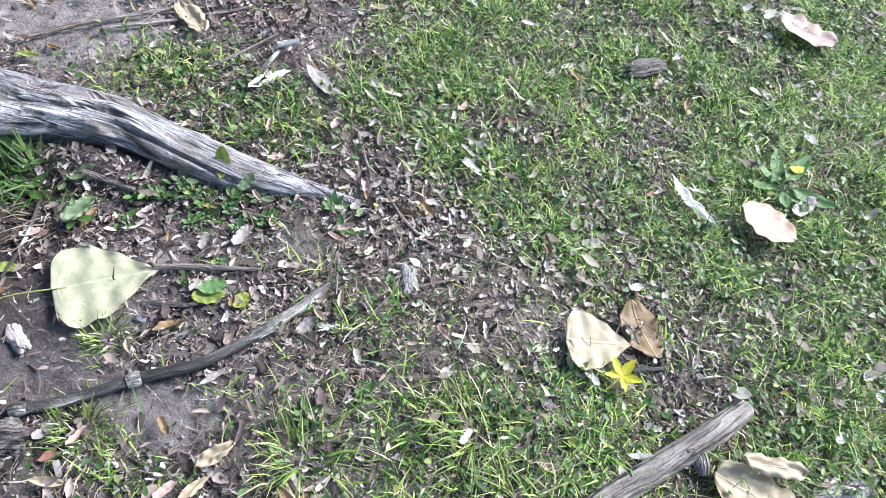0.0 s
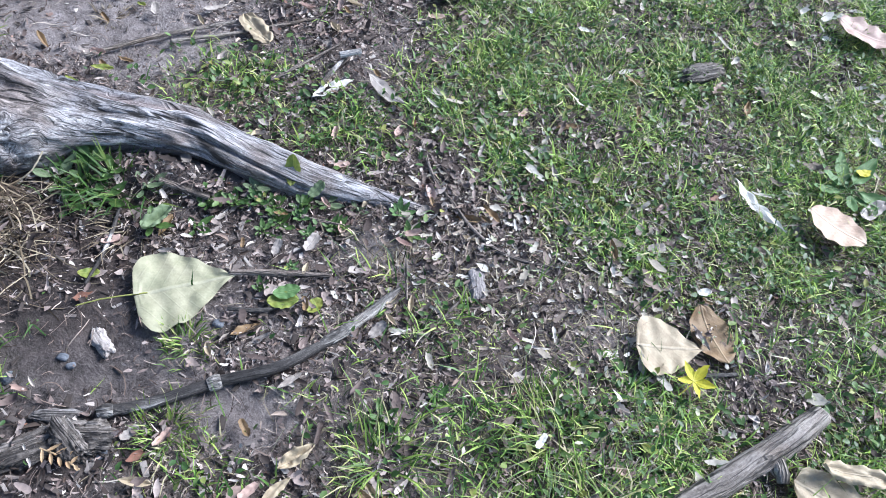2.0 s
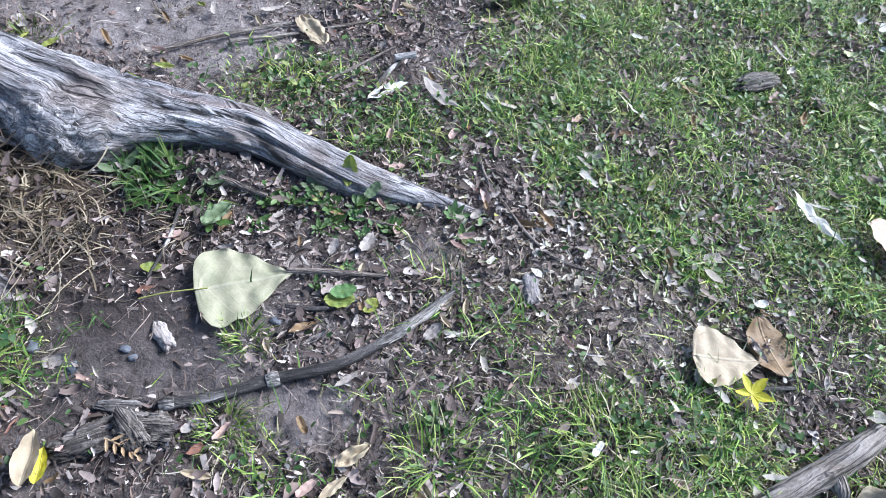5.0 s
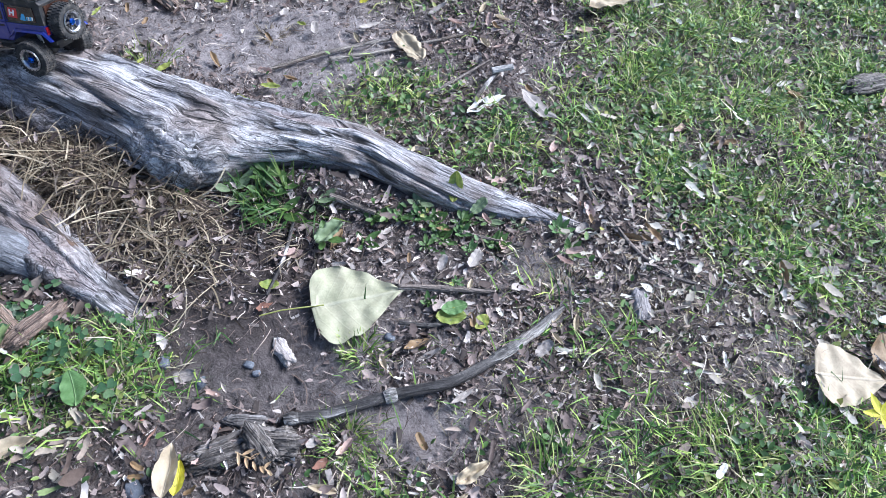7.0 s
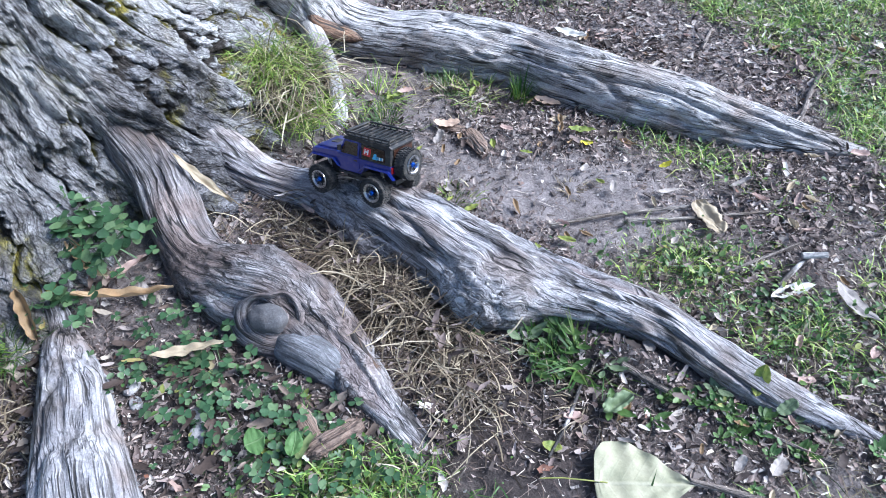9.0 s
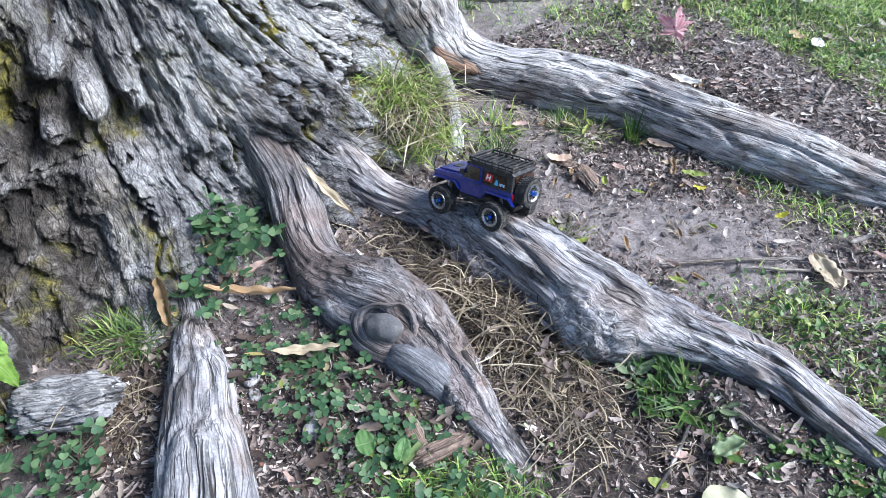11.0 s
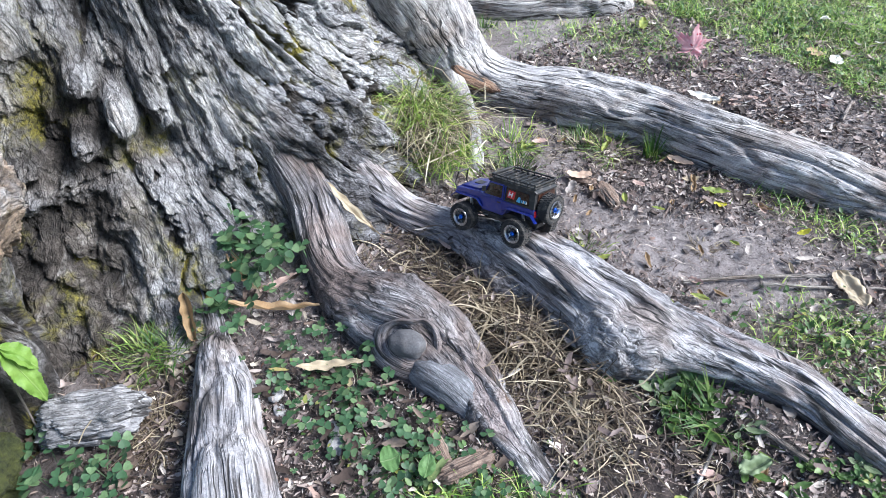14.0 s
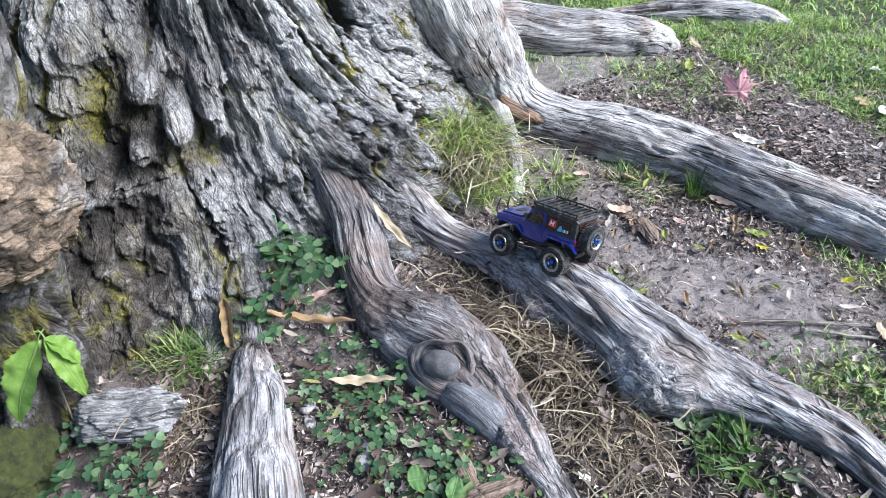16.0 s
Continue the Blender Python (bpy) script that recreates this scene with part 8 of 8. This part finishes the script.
weed("broadleaf_weed", 0.605, 1.0, 7, 0.075, 0.42, GREEN_LEAF, "flat rosette of grey-green broad leaves in the lawn", 601, 14)
for k, (x, y, n, ln) in enumerate([(-0.43, 0.6, 9, 0.026), (-0.39, 0.585, 8, 0.024), (-0.46, 0.585, 8, 0.028), (-0.355, 0.6, 7, 0.024), (-0.5, 0.57, 6, 0.03), (-0.4, 0.555, 6, 0.024), (-0.33, 0.57, 6, 0.022), (-0.29, 0.6, 6, 0.028), (-0.7, 0.575, 8, 0.045), (-0.76, 0.56, 6, 0.04), (-0.66, 0.565, 5, 0.035), (-0.36, 0.45, 7, 0.02), (-0.33, 0.5, 6, 0.016), (-0.12, 0.31, 6, 0.03), (-0.05, 0.36, 6, 0.028), (-0.2, 0.665, 6, 0.03), (-0.17, 0.63, 5, 0.028)]):
    weed("broadleaf_weed", x, y, n + 2, ln * 0.72, 0.5, WEED if k % 3 else GREEN_LEAF, "low green broadleaf weed beside the roots", 610 + k, 35)["group"] = "weeds"

for k, (x, y, n, ln) in enumerate([(-0.83, 0.5, 4, 0.05), (-0.74, 0.53, 6, 0.06), (-0.69, 0.545, 6, 0.055), (-0.65, 0.52, 5, 0.05), (-0.6, 0.555, 4, 0.05), (-0.7, 0.49, 4, 0.05), (-0.56, 0.5, 3, 0.055), (-0.44, 0.62, 7, 0.036), (-0.4, 0.6, 8, 0.034), (-0.36, 0.62, 8, 0.036), (-0.32, 0.64, 7, 0.038), (-0.38, 0.575, 6, 0.032), (-0.3, 0.6, 6, 0.03), (-0.27, 0.65, 6, 0.032), (-0.5, 0.52, 4, 0.04)]):
    weed("broadleaf_weed", x, y, n, ln * 0.62, 0.5, (WEED, LIMP_LEAF, WEED)[k % 3], "leafy dark green weed in the root's shade", 660 + 5 * k, 28)["group"] = "weeds"

sapling = holder("sapling", -1.49, -0.26, gz(-1.49, -0.26), "young sapling with bright green toothed leaves", "sapling")
joint = Vector((-1.465, -0.235, 0.262)) - sapling.matrix_basis.translation
part("stem", rod(bmesh.new(), [(0.04, 0.0, 0), (0.03, 0.012, joint.z * 0.5), joint], 0.0018), TWIG_WOOD, sapling, "thin brown stem")
for k, (tip, wide, roll) in enumerate([((-1.44, -0.318, 0.15), 0.07, -10), ((-1.455, -0.205, 0.19), 0.04, 15), ((-1.44, -0.222, 0.135), 0.036, 5)]):
    d = Vector(tip) - sapling.matrix_basis.translation - joint
    me = leaf_mesh("toothed", d.length, wide, BRIGHT_GREEN, -0.06, 0.25, 0.05, 640 + k, 0.02, 0.006, 76, 13)
    mesh_part("leaf", me, sapling, "bright green toothed leaf", Matrix.Translation(joint) @ pose(0, 0, 0, 0, 0, math.degrees(math.atan2(d.y, d.x))) @ pose(0, 0, 0, 0, -math.degrees(math.asin(d.z / d.length)), 0) @ pose(0, 0, 0, roll, 0, 0))
